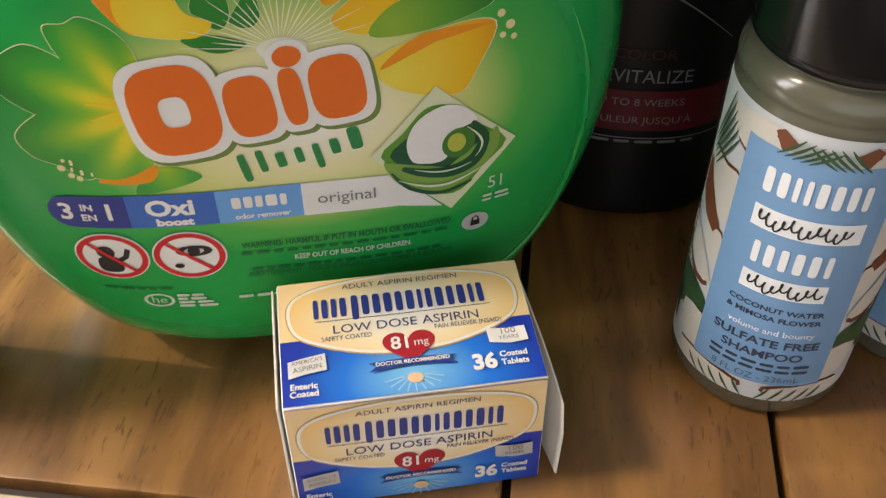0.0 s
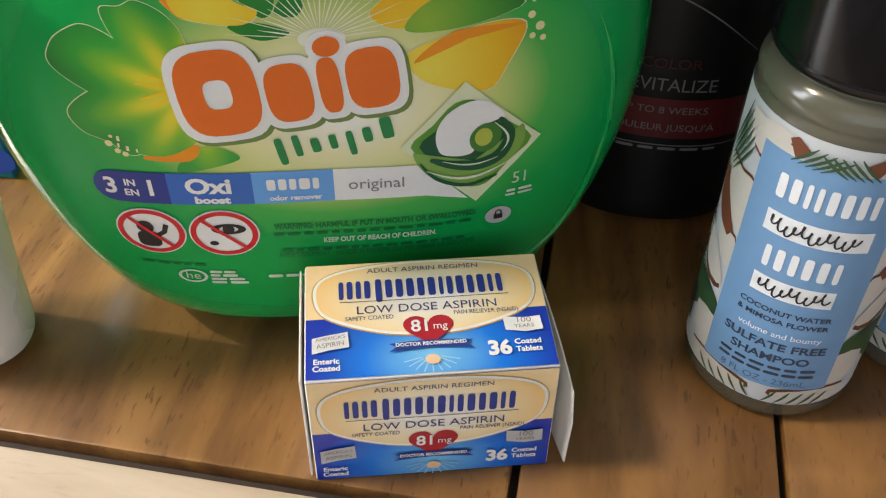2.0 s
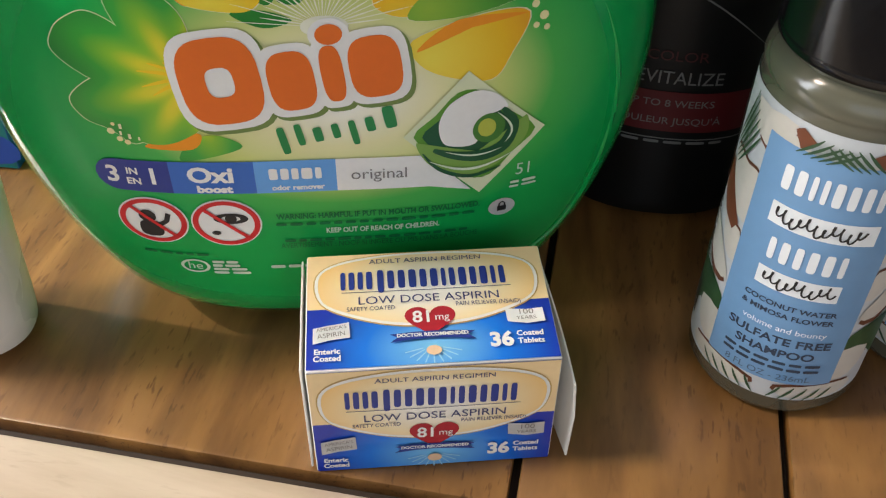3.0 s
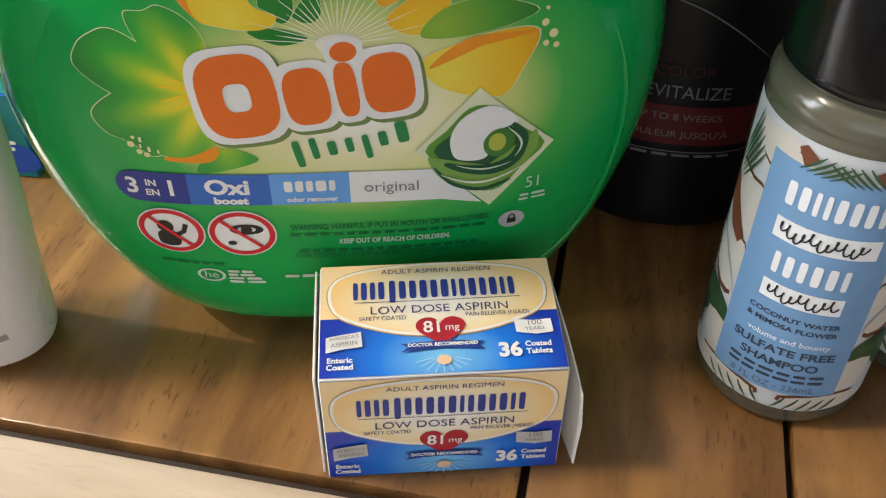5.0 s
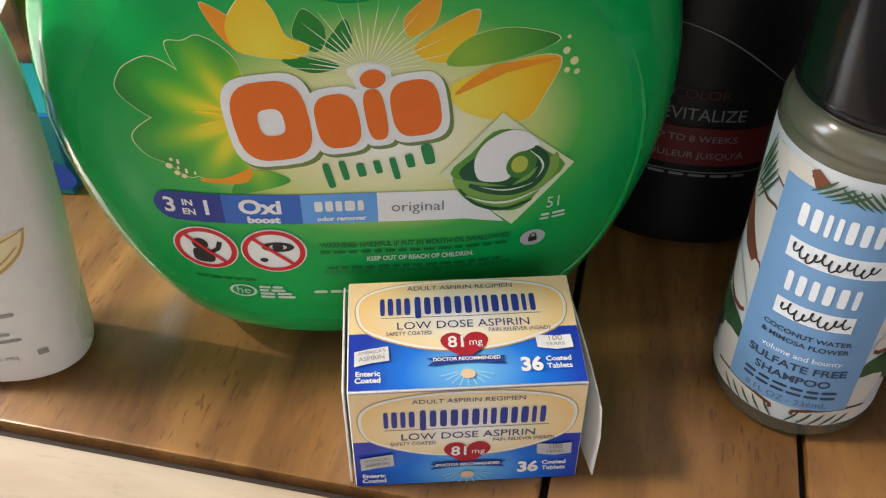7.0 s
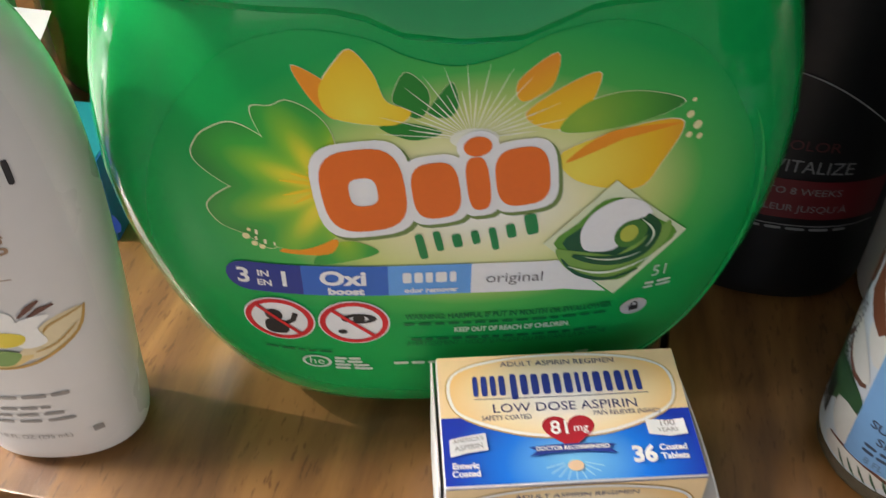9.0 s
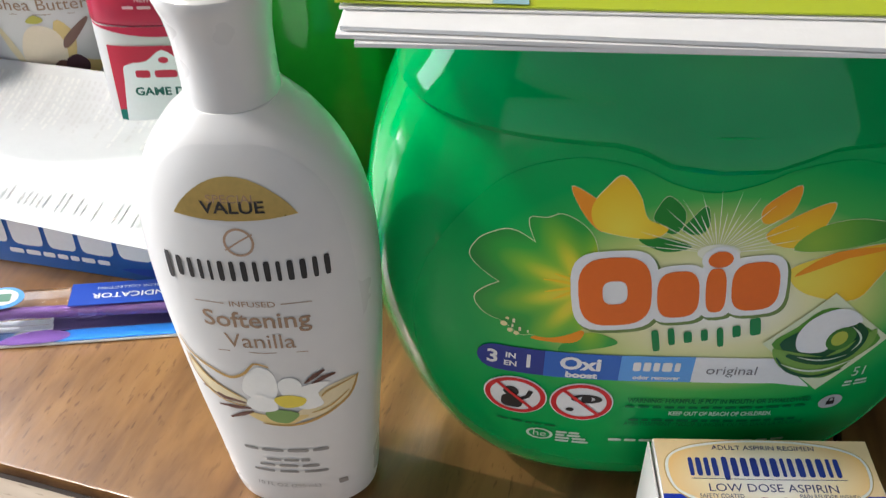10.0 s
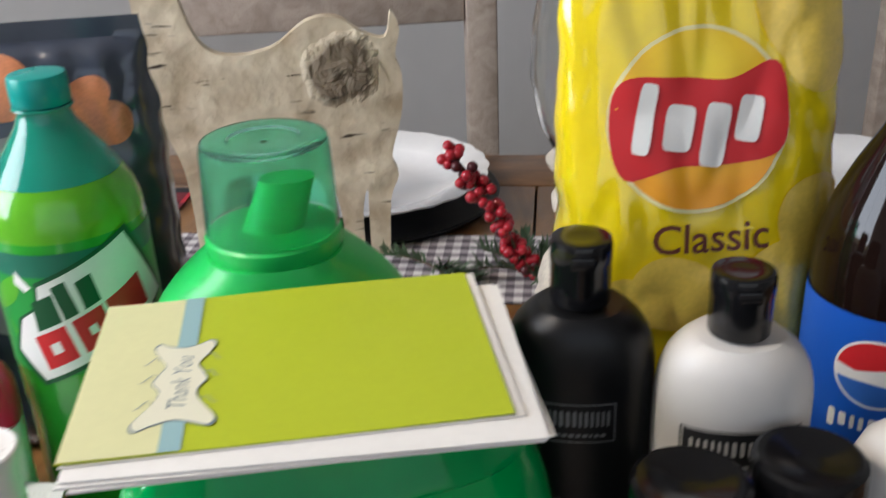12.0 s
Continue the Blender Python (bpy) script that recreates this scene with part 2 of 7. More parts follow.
def patch(S, u0, v0, u1, v1, lift, nu=12, nv=6, bm=None, skew=0.0):
    bm = bm or bmesh.new()
    g = [[bm.verts.new(S(u0 + (u1 - u0) * i / nu + skew * ((v0 + (v1 - v0) * j / nv) - v0), v0 + (v1 - v0) * j / nv, lift)) for i in range(nu + 1)] for j in range(nv + 1)]
    for j in range(nv):
        for i in range(nu):
            bm.faces.new((g[j][i], g[j][i + 1], g[j + 1][i + 1], g[j + 1][i]))
    return bm


def blob(S, pts, lift, rings=4, bm=None, hole=0.0):
    """A star-shaped figure round the mean of its outline; hole: the part of it left open in the middle."""
    bm = bm or bmesh.new()
    cu, cv = sum(p[0] for p in pts) / len(pts), sum(p[1] for p in pts) / len(pts)
    fine = []
    for a, b in zip(pts, pts[1:] + pts[:1]):
        k = max(1, math.ceil(math.hypot(b[0] - a[0], b[1] - a[1]) / 0.004))
        fine += [(a[0] + (b[0] - a[0]) * q / k, a[1] + (b[1] - a[1]) * q / k) for q in range(k)]
    pts = fine
    rings = max(rings, math.ceil((1 - hole) * max(math.hypot(u - cu, v - cv) for u, v in pts) / 0.004))
    rows = []
    for k in range(rings + 1):
        f = hole + (1 - hole) * k / rings
        if f == 0:
            rows.append([bm.verts.new(S(cu, cv, lift))])
        else:
            rows.append([bm.verts.new(S(cu + (u - cu) * f, cv + (v - cv) * f, lift)) for u, v in pts])
    n = len(pts)
    for a, b in zip(rows, rows[1:]):
        for i in range(n):
            j = (i + 1) % n
            bm.faces.new((a[0], b[j], b[i]) if len(a) == 1 else (a[i], a[j], b[j], b[i]))
    return bm


def ellipse(cu, cv, a, b, n=28, turn=0.0, p=2.0):
    t, out = radians(turn), []
    for i in range(n):
        w = 2 * math.pi * i / n
        x, y = math.cos(w), math.sin(w)
        x, y = a * math.copysign(abs(x) ** (2 / p), x), b * math.copysign(abs(y) ** (2 / p), y)
        out.append((cu + x * math.cos(t) - y * math.sin(t), cv + x * math.sin(t) + y * math.cos(t)))
    return out


def smooth_line(pts, n=6):
    """A closed outline through the points, rounded."""
    out, k = [], len(pts)
    for i in range(k):
        p0, p1, p2, p3 = (Vector((*pts[(i + d) % k], 0)) for d in (-1, 0, 1, 2))
        for j in range(n):
            t = j / n
            q = 0.5 * (2 * p1 + (p2 - p0) * t + (2 * p0 - 5 * p1 + 4 * p2 - p3) * t * t + (3 * p1 - p0 - 3 * p2 + p3) * t**3)
            out.append((q.x, q.y))
    return out


def stroke(S, pts, width, lift, bm=None, ends=1.0):
    """A drawn line of a given width through the points."""
    bm = bm or bmesh.new()
    rows, n = [], len(pts)
    for i, (u, v) in enumerate(pts):
        a, b = pts[max(0, i - 1)], pts[min(n - 1, i + 1)]
        d = Vector((b[0] - a[0], b[1] - a[1])).normalized()
        w = width / 2 * (ends + (1 - ends) * math.sin(math.pi * i / (n - 1)))
        rows.append((bm.verts.new(S(u - d.y * w, v + d.x * w, lift)), bm.verts.new(S(u + d.y * w, v - d.x * w, lift))))
    for a, b in zip(rows, rows[1:]):
        bm.faces.new((a[0], a[1], b[1], b[0]))
    return bm


def letters(S, text, size, u, v, lift, turn=0.0, bold=0.0, wide=1.0, shear=0.0, bm=None, align="CENTER"):
    bm = bm or bmesh.new()
    c = bpy.data.curves.new("lettering", "FONT")
    c.body, c.size, c.align_x, c.align_y, c.resolution_u, c.offset, c.shear = text, size, align, "CENTER", 3, bold, shear
    o = bpy.data.objects.new("lettering", c)
    me = o.to_mesh()
    t = radians(turn)
    vs = []
    for w in me.vertices:
        x, y = w.co.x * wide, w.co.y
        vs.append(bm.verts.new(S(u + x * math.cos(t) - y * math.sin(t), v + x * math.sin(t) + y * math.cos(t), lift)))
    for f in me.polygons:
        try:
            bm.faces.new([vs[i] for i in f.vertices])
        except ValueError:
            pass
    o.to_mesh_clear()
    bpy.data.objects.remove(o)
    bpy.data.curves.remove(c)
    return bm


def bars(S, u, v, width, height, lift, count, bm=None, gap=0.25, turn=0.0, seed=1, tall=None):
    """A row of plain bars in place of a word, centred on (u, v)."""
    bm = bm or bmesh.new()
    rnd = random.Random(seed)
    ws = [rnd.uniform(0.7, 1.3) for _ in range(count)]
    tall = tall or [(0.0, 1.0)] * count
    total = sum(ws) + gap * (count - 1)
    x, t = -width / 2, radians(turn)
    for w, (up, high) in zip(ws, tall):
        ww = w / total * width
        def T(a, b, l):
            return S(u + a * math.cos(t) - b * math.sin(t), v + a * math.sin(t) + b * math.cos(t), l)
        blob(T, ellipse(x + ww / 2, up * height, ww / 2, height * high / 2, 16, p=5), lift, 1, bm)
        x += ww + gap / total * width
    return bm


L1, L2, L3, L4, L5 = 0.00025, 0.00045, 0.00065, 0.00085, 0.00105

# ---- the room ----
FL = -0.76
X0, X1, Y0, Y1, TOP = -1.6, 2.2, -1.9, 1.75, 1.66
structure("floor", box(X0, Y0, FL - 0.05, X1, Y1, FL), FLOOR, "brown wooden floor of the dining room")
structure("ceiling", box(X0, Y0, TOP, X1, Y1, TOP + 0.05), CEIL, "plain off-white painted ceiling")
structure("wall_north", box(X0, Y1, FL, X1, Y1 + 0.1, TOP), WALL, "greige painted wall behind the dining chairs")
structure("wall_east", box(X1, Y0 - 0.1, FL, X1 + 0.1, Y1 + 0.1, TOP), WALL, "greige painted wall")
def window_wall(name, label, m, half, a, b, z0, z1, wname):
    """A wall along the local x axis with one window opening from a to b, and its frame."""
    bm = box(-half, 0, FL, a, 0.1, TOP)
    box(b, 0, FL, half, 0.1, TOP, bm=bm)
    box(a, 0, FL, b, 0.1, z0, bm=bm)
    box(a, 0, z1, b, 0.1, TOP, bm=bm)
    structure(name, bm, WALL, label).matrix_world = m
    w = thing(wname, "white framed window letting in daylight, area lamp added before it", "window", m, kind="structure")
    mid = (a + b) / 2
    for n, q in (("window_sill", (a, -0.03, z0 - 0.03, b, 0.09, z0 + 0.002)), ("window_frame", (a, 0.03, z1 - 0.06, b, 0.08, z1)), ("window_frame", (a, 0.03, z0 + 0.002, a + 0.05, 0.08, z1 - 0.06)), ("window_frame", (b - 0.05, 0.03, z0 + 0.002, b, 0.08, z1 - 0.06)), ("mullion", (mid - 0.012, 0.05, z0 + 0.002, mid + 0.012, 0.07, z1 - 0.06))):
        part(n, box(*q, bevel=0.004), WHITE_TRIM, w, smooth=False)


window_wall("wall_west", "greige painted wall with a window opening", pose(X0, 0, 0, 0, 0, 90), 2.0, -0.25, 0.75, 0.22, 1.28, "window_1")
# unseen south window, added to go with the front fill lamp
window_wall("wall_south", "greige painted wall with a wide window added for front fill", pose(0.3, Y0, 0, 0, 0, 180), 1.98, -0.8, 1.8, -0.05, 1.5, "window_2_added")
lamp = thing("ceiling_lamp", "warm white round ceiling lamp", "lamp", pose(-1.08, 0.10, TOP))
part("base", lathe([(0.09, 0), (0.09, -0.02), (0.08, -0.025)]), WHITE_TRIM, lamp)
shade_m, nn, ll, pp = nodes_of("lamp_shade_glow")
pp.inputs["Base Color"].default_value = (0.9, 0.85, 0.75, 1)
pp.inputs["Emission Color"].default_value = (1.0, 0.82, 0.6, 1)
pp.inputs["Emission Strength"].default_value = 3.0
part("shade", lathe([(0.145, -0.026), (0.15, -0.05), (0.13, -0.075), (0.09, -0.092), (0.03, -0.1)]), shade_m, lamp)

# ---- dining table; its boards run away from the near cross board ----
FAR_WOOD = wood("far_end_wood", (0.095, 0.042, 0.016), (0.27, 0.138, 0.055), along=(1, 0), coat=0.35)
TM = pose(0, -0.0038, 0, 0, 0, -15.5)
table = thing("dining_table", "brown stained wooden dining table with a planked top", "table", TM)
GROOVE = plain("groove_dark", (0.025, 0.014, 0.008), 0.7)
part("underlayer", box(-0.9, -0.13, -0.035, 0.9, 0.905, -0.006), GROOVE, table, smooth=False)
us = [-0.897, -0.62, -0.345, 0.0590, 0.1395, 0.345, 0.52, 0.7, 0.897]
for a, b in zip(us, us[1:]):
    part("plank", box(a + 0.0013, 0.0022, -0.012, b - 0.0013, 0.80, 0, bevel=0.0012), TABLE_WOOD, table)
# the near board's paleness is reflected glare put into its colour
part("end_board", box(-0.9, -0.13, -0.03, 0.9, -0.0022, 0, bevel=0.0025), SHEEN_END_WOOD, table)
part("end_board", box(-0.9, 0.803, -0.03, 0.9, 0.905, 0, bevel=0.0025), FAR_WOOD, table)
for x in (-0.82, 0.82):
    for y in (-0.06, 0.83):
        part("leg", box(x - 0.04, y - 0.04, FL + 0.001 - 0, x + 0.04, y + 0.04, -0.036, bevel=0.005), TABLE_WOOD, table)


def chair_back(m):
    c = thing("dining_chair", "greyish brown painted wooden dining chair with an open back", "chair", m, "chairs round the table")
    w = 0.225
    for s in (-1, 1):
        part("back_post", box(s * w - 0.022, -0.02, FL, s * w + 0.022, 0.02, 0.215, bevel=0.005), CHAIR_WOOD, c)
        part("front_leg", box(s * w - 0.02, -0.44, FL, s * w + 0.02, -0.40, FL + 0.43, bevel=0.004), CHAIR_WOOD, c)
    part("top_rail", box(-w + 0.0225, -0.014, 0.115, w - 0.0225, 0.014, 0.225, bevel=0.005), CHAIR_WOOD, c)
    part("lower_rail", box(-w + 0.0225, -0.012, -0.17, w - 0.0225, 0.012, -0.12, bevel=0.004), CHAIR_WOOD, c)
    part("seat", box(-w - 0.01, -0.46, FL + 0.431, w + 0.01, 0.03 - 0.052, FL + 0.465, bevel=0.008), CHAIR_WOOD, c)
    return c


ch = chair_back(pose(0.055, 1.12, 0, 0, 0, -4))
copy_thing(ch, pose(1.09, 0.98, 0, 0, 0, -12))
ch3 = copy_thing(ch, pose(-0.72, 1.22, 0, 0, 0, 6))

# ---- laundry tub ----
TUB = [  # height, half width, half depth
    (0.0, 0.060, 0.042), (0.003, 0.067, 0.0480), (0.008, 0.0725, 0.0528), (0.016, 0.0800, 0.0562), (0.04, 0.093, 0.0592), (0.075, 0.1025, 0.0612), (0.105, 0.1035, 0.0615),
    (0.135, 0.0972, 0.0590), (0.152, 0.0903, 0.0560), (0.160, 0.0863, 0.054)]
TX, TY, TP = 0.0085, 0.111, 2.9
tub = thing("laundry_pod_tub", "glossy green plastic laundry pod tub with a floral label", "tub", pose(TX, TY, 0, 0, 0, 0))


def tub_front(u, v, lift):
    hw, hd = lerp_table(TUB, v)
    f = min(0.999, abs(u) / hw)
    # the label panel is a little flatter than the tub's side
    y = -hd * (1 - f**TP) ** (1 / TP)
    return Vector((u, y - lift, v))


zs = [0, 0.001, 0.003, 0.006, 0.01, 0.016, 0.024, 0.034, 0.046, 0.06, 0.075, 0.09, 0.105, 0.12, 0.134, 0.144, 0.152, 0.156]
rs = []
for z in zs:
    hw, hd = lerp_table(TUB, z)
    rs.append(ring(0, 0, z, hw, hd, TP, 96))
part("body", loft(rs), GREEN, tub)
# lid: a rounded collar over the body, a sloping shoulder and a flat top
LID = [(0.1555, 0.0895, 0.0545), (0.1535, 0.0925, 0.0573), (0.1560, 0.0942, 0.0588), (0.1605, 0.0925, 0.0575), (0.1655, 0.0885, 0.0540), (0.174, 0.083, 0.0490), (0.183, 0.0795, 0.0465), (0.189, 0.0770, 0.0450), (0.1925, 0.0725, 0.0420), (0.1937, 0.068, 0.038)]
bm = loft([ring(0, 0, z, a * 0.975, b, 2.9, 96) for z, a, b in LID])
for v in bm.verts:  # the dip for the thumb in the middle of the front
    if v.co.y < 0 and v.co.z < 0.17:
        v.co.z -= 0.0085 * math.exp(-((v.co.x - 0.002) / 0.022) ** 4)
part("lid", bm, GREEN_LID, tub, "glossy green snap lid")

# ---- aspirin box ----
W, D = 0.072, 0.0432
asp = thing("aspirin_box", "small blue and cream cardboard aspirin box with an open end flap", "medicine box", pose(0.0012, -0.0018, 0.0005) @ Matrix.Diagonal((0.971, 1.028, 1.069, 1)))
part("carton", box(0, 0, 0, W, D, D, bevel=0.0005), CARTON, asp)

# ---- body lotion bottles ----
LOTION = [(0.0, 0.020, 0.013), (0.002, 0.0245, 0.0165), (0.006, 0.0262, 0.018), (0.03, 0.0285, 0.0195), (0.07, 0.0328, 0.0208), (0.105, 0.0350, 0.021), (0.128, 0.0340, 0.0205), (0.145, 0.0293, 0.019), (0.157, 0.0215, 0.017), (0.1625, 0.0155, 0.0148), (0.165, 0.0132, 0.0132)]


def lotion_front(u, v, lift):
    hw, hd = lerp_table(LOTION, v)
    f = min(0.999, abs(u) / hw)
    return Vector((u, -hd * (1 - f**2.3) ** (1 / 2.3) - lift, v))


def lotion_bottle(label, m):
    b = thing("lotion_bottle", label, "lotion bottle", m, "body lotion bottles")
    rows = []
    for i in range(49):
        z = 0.165 * i / 48
        hw, hd = lerp_table(LOTION, z)
        rows.append(ring(0, 0, z, hw, hd, 2.3, 64))
    part("body", loft(rows), WHITE_PEARL, b)
    part("cap", lathe([(0.0129, 0.1635), (0.0131, 0.166), (0.0130, 0.174), (0.0132, 0.182), (0.0142, 0.189), (0.0155, 0.1935), (0.0161, 0.1955), (0.0159, 0.1972), (0.0151, 0.1978), (0.0140, 0.1971), (0.0090, 0.1961), (0.003, 0.1957)], 48), WHITE_PEARL, b, "flared white flip cap with a dished top")
    return b


lotion = lotion_bottle("white body lotion bottle with a gold banner and vanilla flower print", pose(-0.1178, 0.0625, 0.0008, 0, -2.5, -3) @ Matrix.Diagonal((1.0, 1.02, 1.0, 1)))
shea = lotion_bottle("white shea butter lotion bottle standing behind the receipt", pose(-0.2650, 0.284, 0, 0, 0, 4) @ Matrix.Diagonal((1.10, 1.0, 1.2, 1)))

# ---- foam shampoo bottles ----
OLIVE = plain("olive_clear_plastic", (0.17, 0.165, 0.12), 0.18, spot=0.05, scale=20, trans=0.35, coat=0.3)
FR = 0.0262


def foam_skin(u, v, lift):
    a = u / FR
    r = FR + lift
    return Vector((r * math.sin(a), -r * math.cos(a), v))


def foam_bottle(label, m):
    b = thing("foam_shampoo_bottle", label, "shampoo bottle", m, "foam shampoo bottles")
    part("body", lathe([(0.020, 0.0), (0.0245, 0.001), (0.0262, 0.004), (0.0262, 0.1065), (0.0258, 0.1085), (0.0262, 0.1095), (0.0265, 0.1115), (0.0258, 0.1145), (0.0235, 0.117), (0.021, 0.118)], 64), OLIVE, b, "clear olive plastic bottle body")
    part("collar", lathe([(0.0225, 0.1165), (0.0235, 0.118), (0.0235, 0.1195), (0.0225, 0.1205)], 64), OLIVE, b)
    cap = lathe([(0.0246, 0.1190), (0.0252, 0.1198), (0.0252, 0.1213), (0.0248, 0.1218), (0.0246, 0.1520), (0.0238, 0.1560), (0.0215, 0.1575), (0.0165, 0.1568), (0.009, 0.1545), (0.003, 0.154)], 64)
    part("cap", cap, BLACK_GLOSS, b, "glossy black dished cap")
    return b


foam1 = foam_bottle("foam shampoo bottle with a pale blue coconut label and black cap", pose(0.1520, 0.0345, 0, 0, 0, -30) @ Matrix.Diagonal((1.04, 1.04, 1.02, 1)))
foam2 = foam_bottle("foam shampoo bottle turned to its barcode side", pose(0.2085, 0.0425, 0, 0, 0, -20))

# ---- salon bottles ----
SALON = [(0.0, 0.030, 0.021), (0.002, 0.0345, 0.025), (0.008, 0.0368, 0.027), (0.10, 0.0368, 0.027), (0.160, 0.0367, 0.027), (0.174, 0.0355, 0.0266), (0.186, 0.0315, 0.0248), (0.194, 0.0245, 0.0212), (0.1975, 0.0185, 0.0175), (0.1985, 0.0140, 0.0140)]


def salon_front(u, v, lift):
    hw, hd = lerp_table(SALON, v)
    f = min(0.999, abs(u) / hw)
    return Vector((u, -hd * (1 - f**2.2) ** (1 / 2.2) - lift, v))


def salon_bottle(label, m, body, category="shampoo bottle"):
    b = thing("salon_bottle", label, category, m, "tall salon bottles")
    rows = []
    for i in range(57):
        z = 0.1965 * i / 56
        hw, hd = lerp_table(SALON, z)
        rows.append(ring(0, 0, z, hw, hd, 2.2, 64))
    part("body", loft(rows), body, b)
    cap = lathe([(0.0138, 0.1980), (0.0143, 0.1990), (0.0143, 0.219), (0.0146, 0.2195), (0.0146, 0.2280), (0.0140, 0.2300), (0.0122, 0.2307), (0.0060, 0.2297), (0.002, 0.2295)], 48)
    part("cap", cap, BLACK_GLOSS, b, "black flip-top cap")
    bm = box(-0.0055, -0.0158, 0.2195, 0.0055, -0.0138, 0.226, bevel=0.0008)
    part("thumb_tab", bm, BLACK_GLOSS, b)
    return b


salon_black = salon_bottle("tall black conditioner bottle with a red label band", pose(0.132, 0.1285, 0, 0, 0, -14), BLACK_PLASTIC, "conditioner bottle")
salon_white = salon_bottle("tall white shampoo bottle with a black flip cap", pose(0.1985, 0.0985, 0, 0, 0, -12) @ Matrix.Diagonal((1, 1, 0.955, 1)), WHITE_PLASTIC)

# ---- liquid detergent bottle ----
DET = [(0.0, 0.062, 0.036), (0.004, 0.070, 0.043), (0.02, 0.0745, 0.0465), (0.09, 0.0765, 0.0475), (0.13, 0.0765, 0.0475), (0.155, 0.073, 0.0465), (0.170, 0.064, 0.0445), (0.184, 0.050, 0.0415), (0.192, 0.040, 0.038), (0.1945, 0.0375, 0.0375)]
det = thing("detergent_bottle", "bright green liquid detergent bottle with a clear green measuring cap", "detergent bottle", pose(-0.010, 0.236, 0, 0, 0, 0))
rows = []
for i in range(49):
    z = 0.1945 * i / 48
    hw, hd = lerp_table(DET, z)
    rows.append(ring(0, 0, z, hw, hd, 2.5, 64))
part("body", loft(rows), BRIGHT_GREEN, det)
part("collar", lathe([(0.0365, 0.193), (0.0375, 0.195), (0.0375, 0.203), (0.036, 0.2045), (0.030, 0.205)], 64), BRIGHT_GREEN, det)
part("pour_spout", loft([ring(0.002 * i, 0, 0.204 + 0.0058 * i, 0.017 - 0.0004 * i, 0.013 - 0.0005 * i, 2.2, 32) for i in range(6)]), BRIGHT_GREEN, det)
part("measuring_cap", lathe([(0.0365, 0.206), (0.0362, 0.215), (0.0345, 0.252), (0.0335, 0.2555), (0.031, 0.2565), (0.020, 0.2560), (0.0185, 0.2545), (0.002, 0.2538), (0.002, 0.2522), (0.0195, 0.2528), (0.0325, 0.2535), (0.0338, 0.250), (0.0352, 0.215), (0.0354, 0.206)], 64, False, False), CLEAR_GREEN, det, "clear teal green measuring cap")

# ---- soda bottles ----
PET_TEAL = plain("teal_green_pet", (0.02, 0.42, 0.30), 0.08, spot=0.04, scale=20, trans=0.45, coat=0.3)
TEAL_CAP = plain("teal_cap", (0.0, 0.30, 0.27), 0.3)
SR = 0.0425


def soda_skin(u, v, lift):
    a = u / SR
    r = SR + lift
    return Vector((r * math.sin(a), -r * math.cos(a), v))


dew = thing("soda_bottle", "green citrus soda bottle with a green and red label", "soda bottle", pose(-0.1280, 0.284, 0) @ Matrix.Diagonal((1.045, 1.045, 0.965, 1)))
part("body", lathe([(0.030, 0.0), (0.038, 0.003), (0.0415, 0.012), (0.0415, 0.10), (0.0425, 0.104), (0.0425, 0.206), (0.0420, 0.212)], 64, True, False), plain("lime_bottle", (0.03, 0.36, 0.03), 0.12, spot=0.05, scale=20, coat=0.4, sss=0.2), dew)
part("soda_fill", lathe([(0.0420, 0.212), (0.0415, 0.222), (0.0385, 0.232), (0.034, 0.2405)], 64, False, True), plain("lime_fill", (0.12, 0.44, 0.018), 0.12, spot=0.05, scale=20, coat=0.4, sss=0.3), dew, "lime green soda behind clear plastic")
part("neck", lathe([(0.034, 0.2407), (0.0285, 0.250), (0.0215, 0.261), (0.0158, 0.270), (0.0138, 0.276), (0.0135, 0.2785)], 64), PET_TEAL, dew, "empty teal tinted neck")
part("neck_ring", lathe([(0.0155, 0.2785), (0.016, 0.2795), (0.0155, 0.2805)], 48), PET_TEAL, dew)
bm = bmesh.new()
N = 96
lathe([(0.0146, 0.281), (0.0150, 0.282), (0.0150, 0.2965), (0.0143, 0.298), (0.012, 0.2985)], N, bm=bm)
for v in bm.verts:
    if 0.2815 < v.co.z < 0.297:
        a = math.atan2(v.co.y, v.co.x)
        v.co.xy *= 1 + 0.012 * math.copysign(1, math.sin(a * 48 + 0.1))
part("cap", bm, TEAL_CAP, dew, "ribbed teal screw cap")

COLA = plain("cola_dark", (0.010, 0.005, 0.004), 0.06, spot=0.05, scale=20, spec=0.4)
cola = thing("soda_bottle", "large bottle of dark cola with a blue label", "soda bottle", pose(0.312, 0.15, 0))
part("body", lathe([(0.030, 0.0), (0.040, 0.004), (0.0440, 0.014), (0.0440, 0.17), (0.0445, 0.184), (0.0430, 0.200), (0.0375, 0.220), (0.029, 0.239), (0.020, 0.256), (0.0145, 0.268), (0.0135, 0.276)], 64), COLA, cola)
part("cap", lathe([(0.0146, 0.278), (0.0150, 0.279), (0.0150, 0.2935), (0.0143, 0.295), (0.012, 0.2955)], 48), plain("blue_cap", (0.01, 0.06, 0.35), 0.3), cola, "blue screw cap")

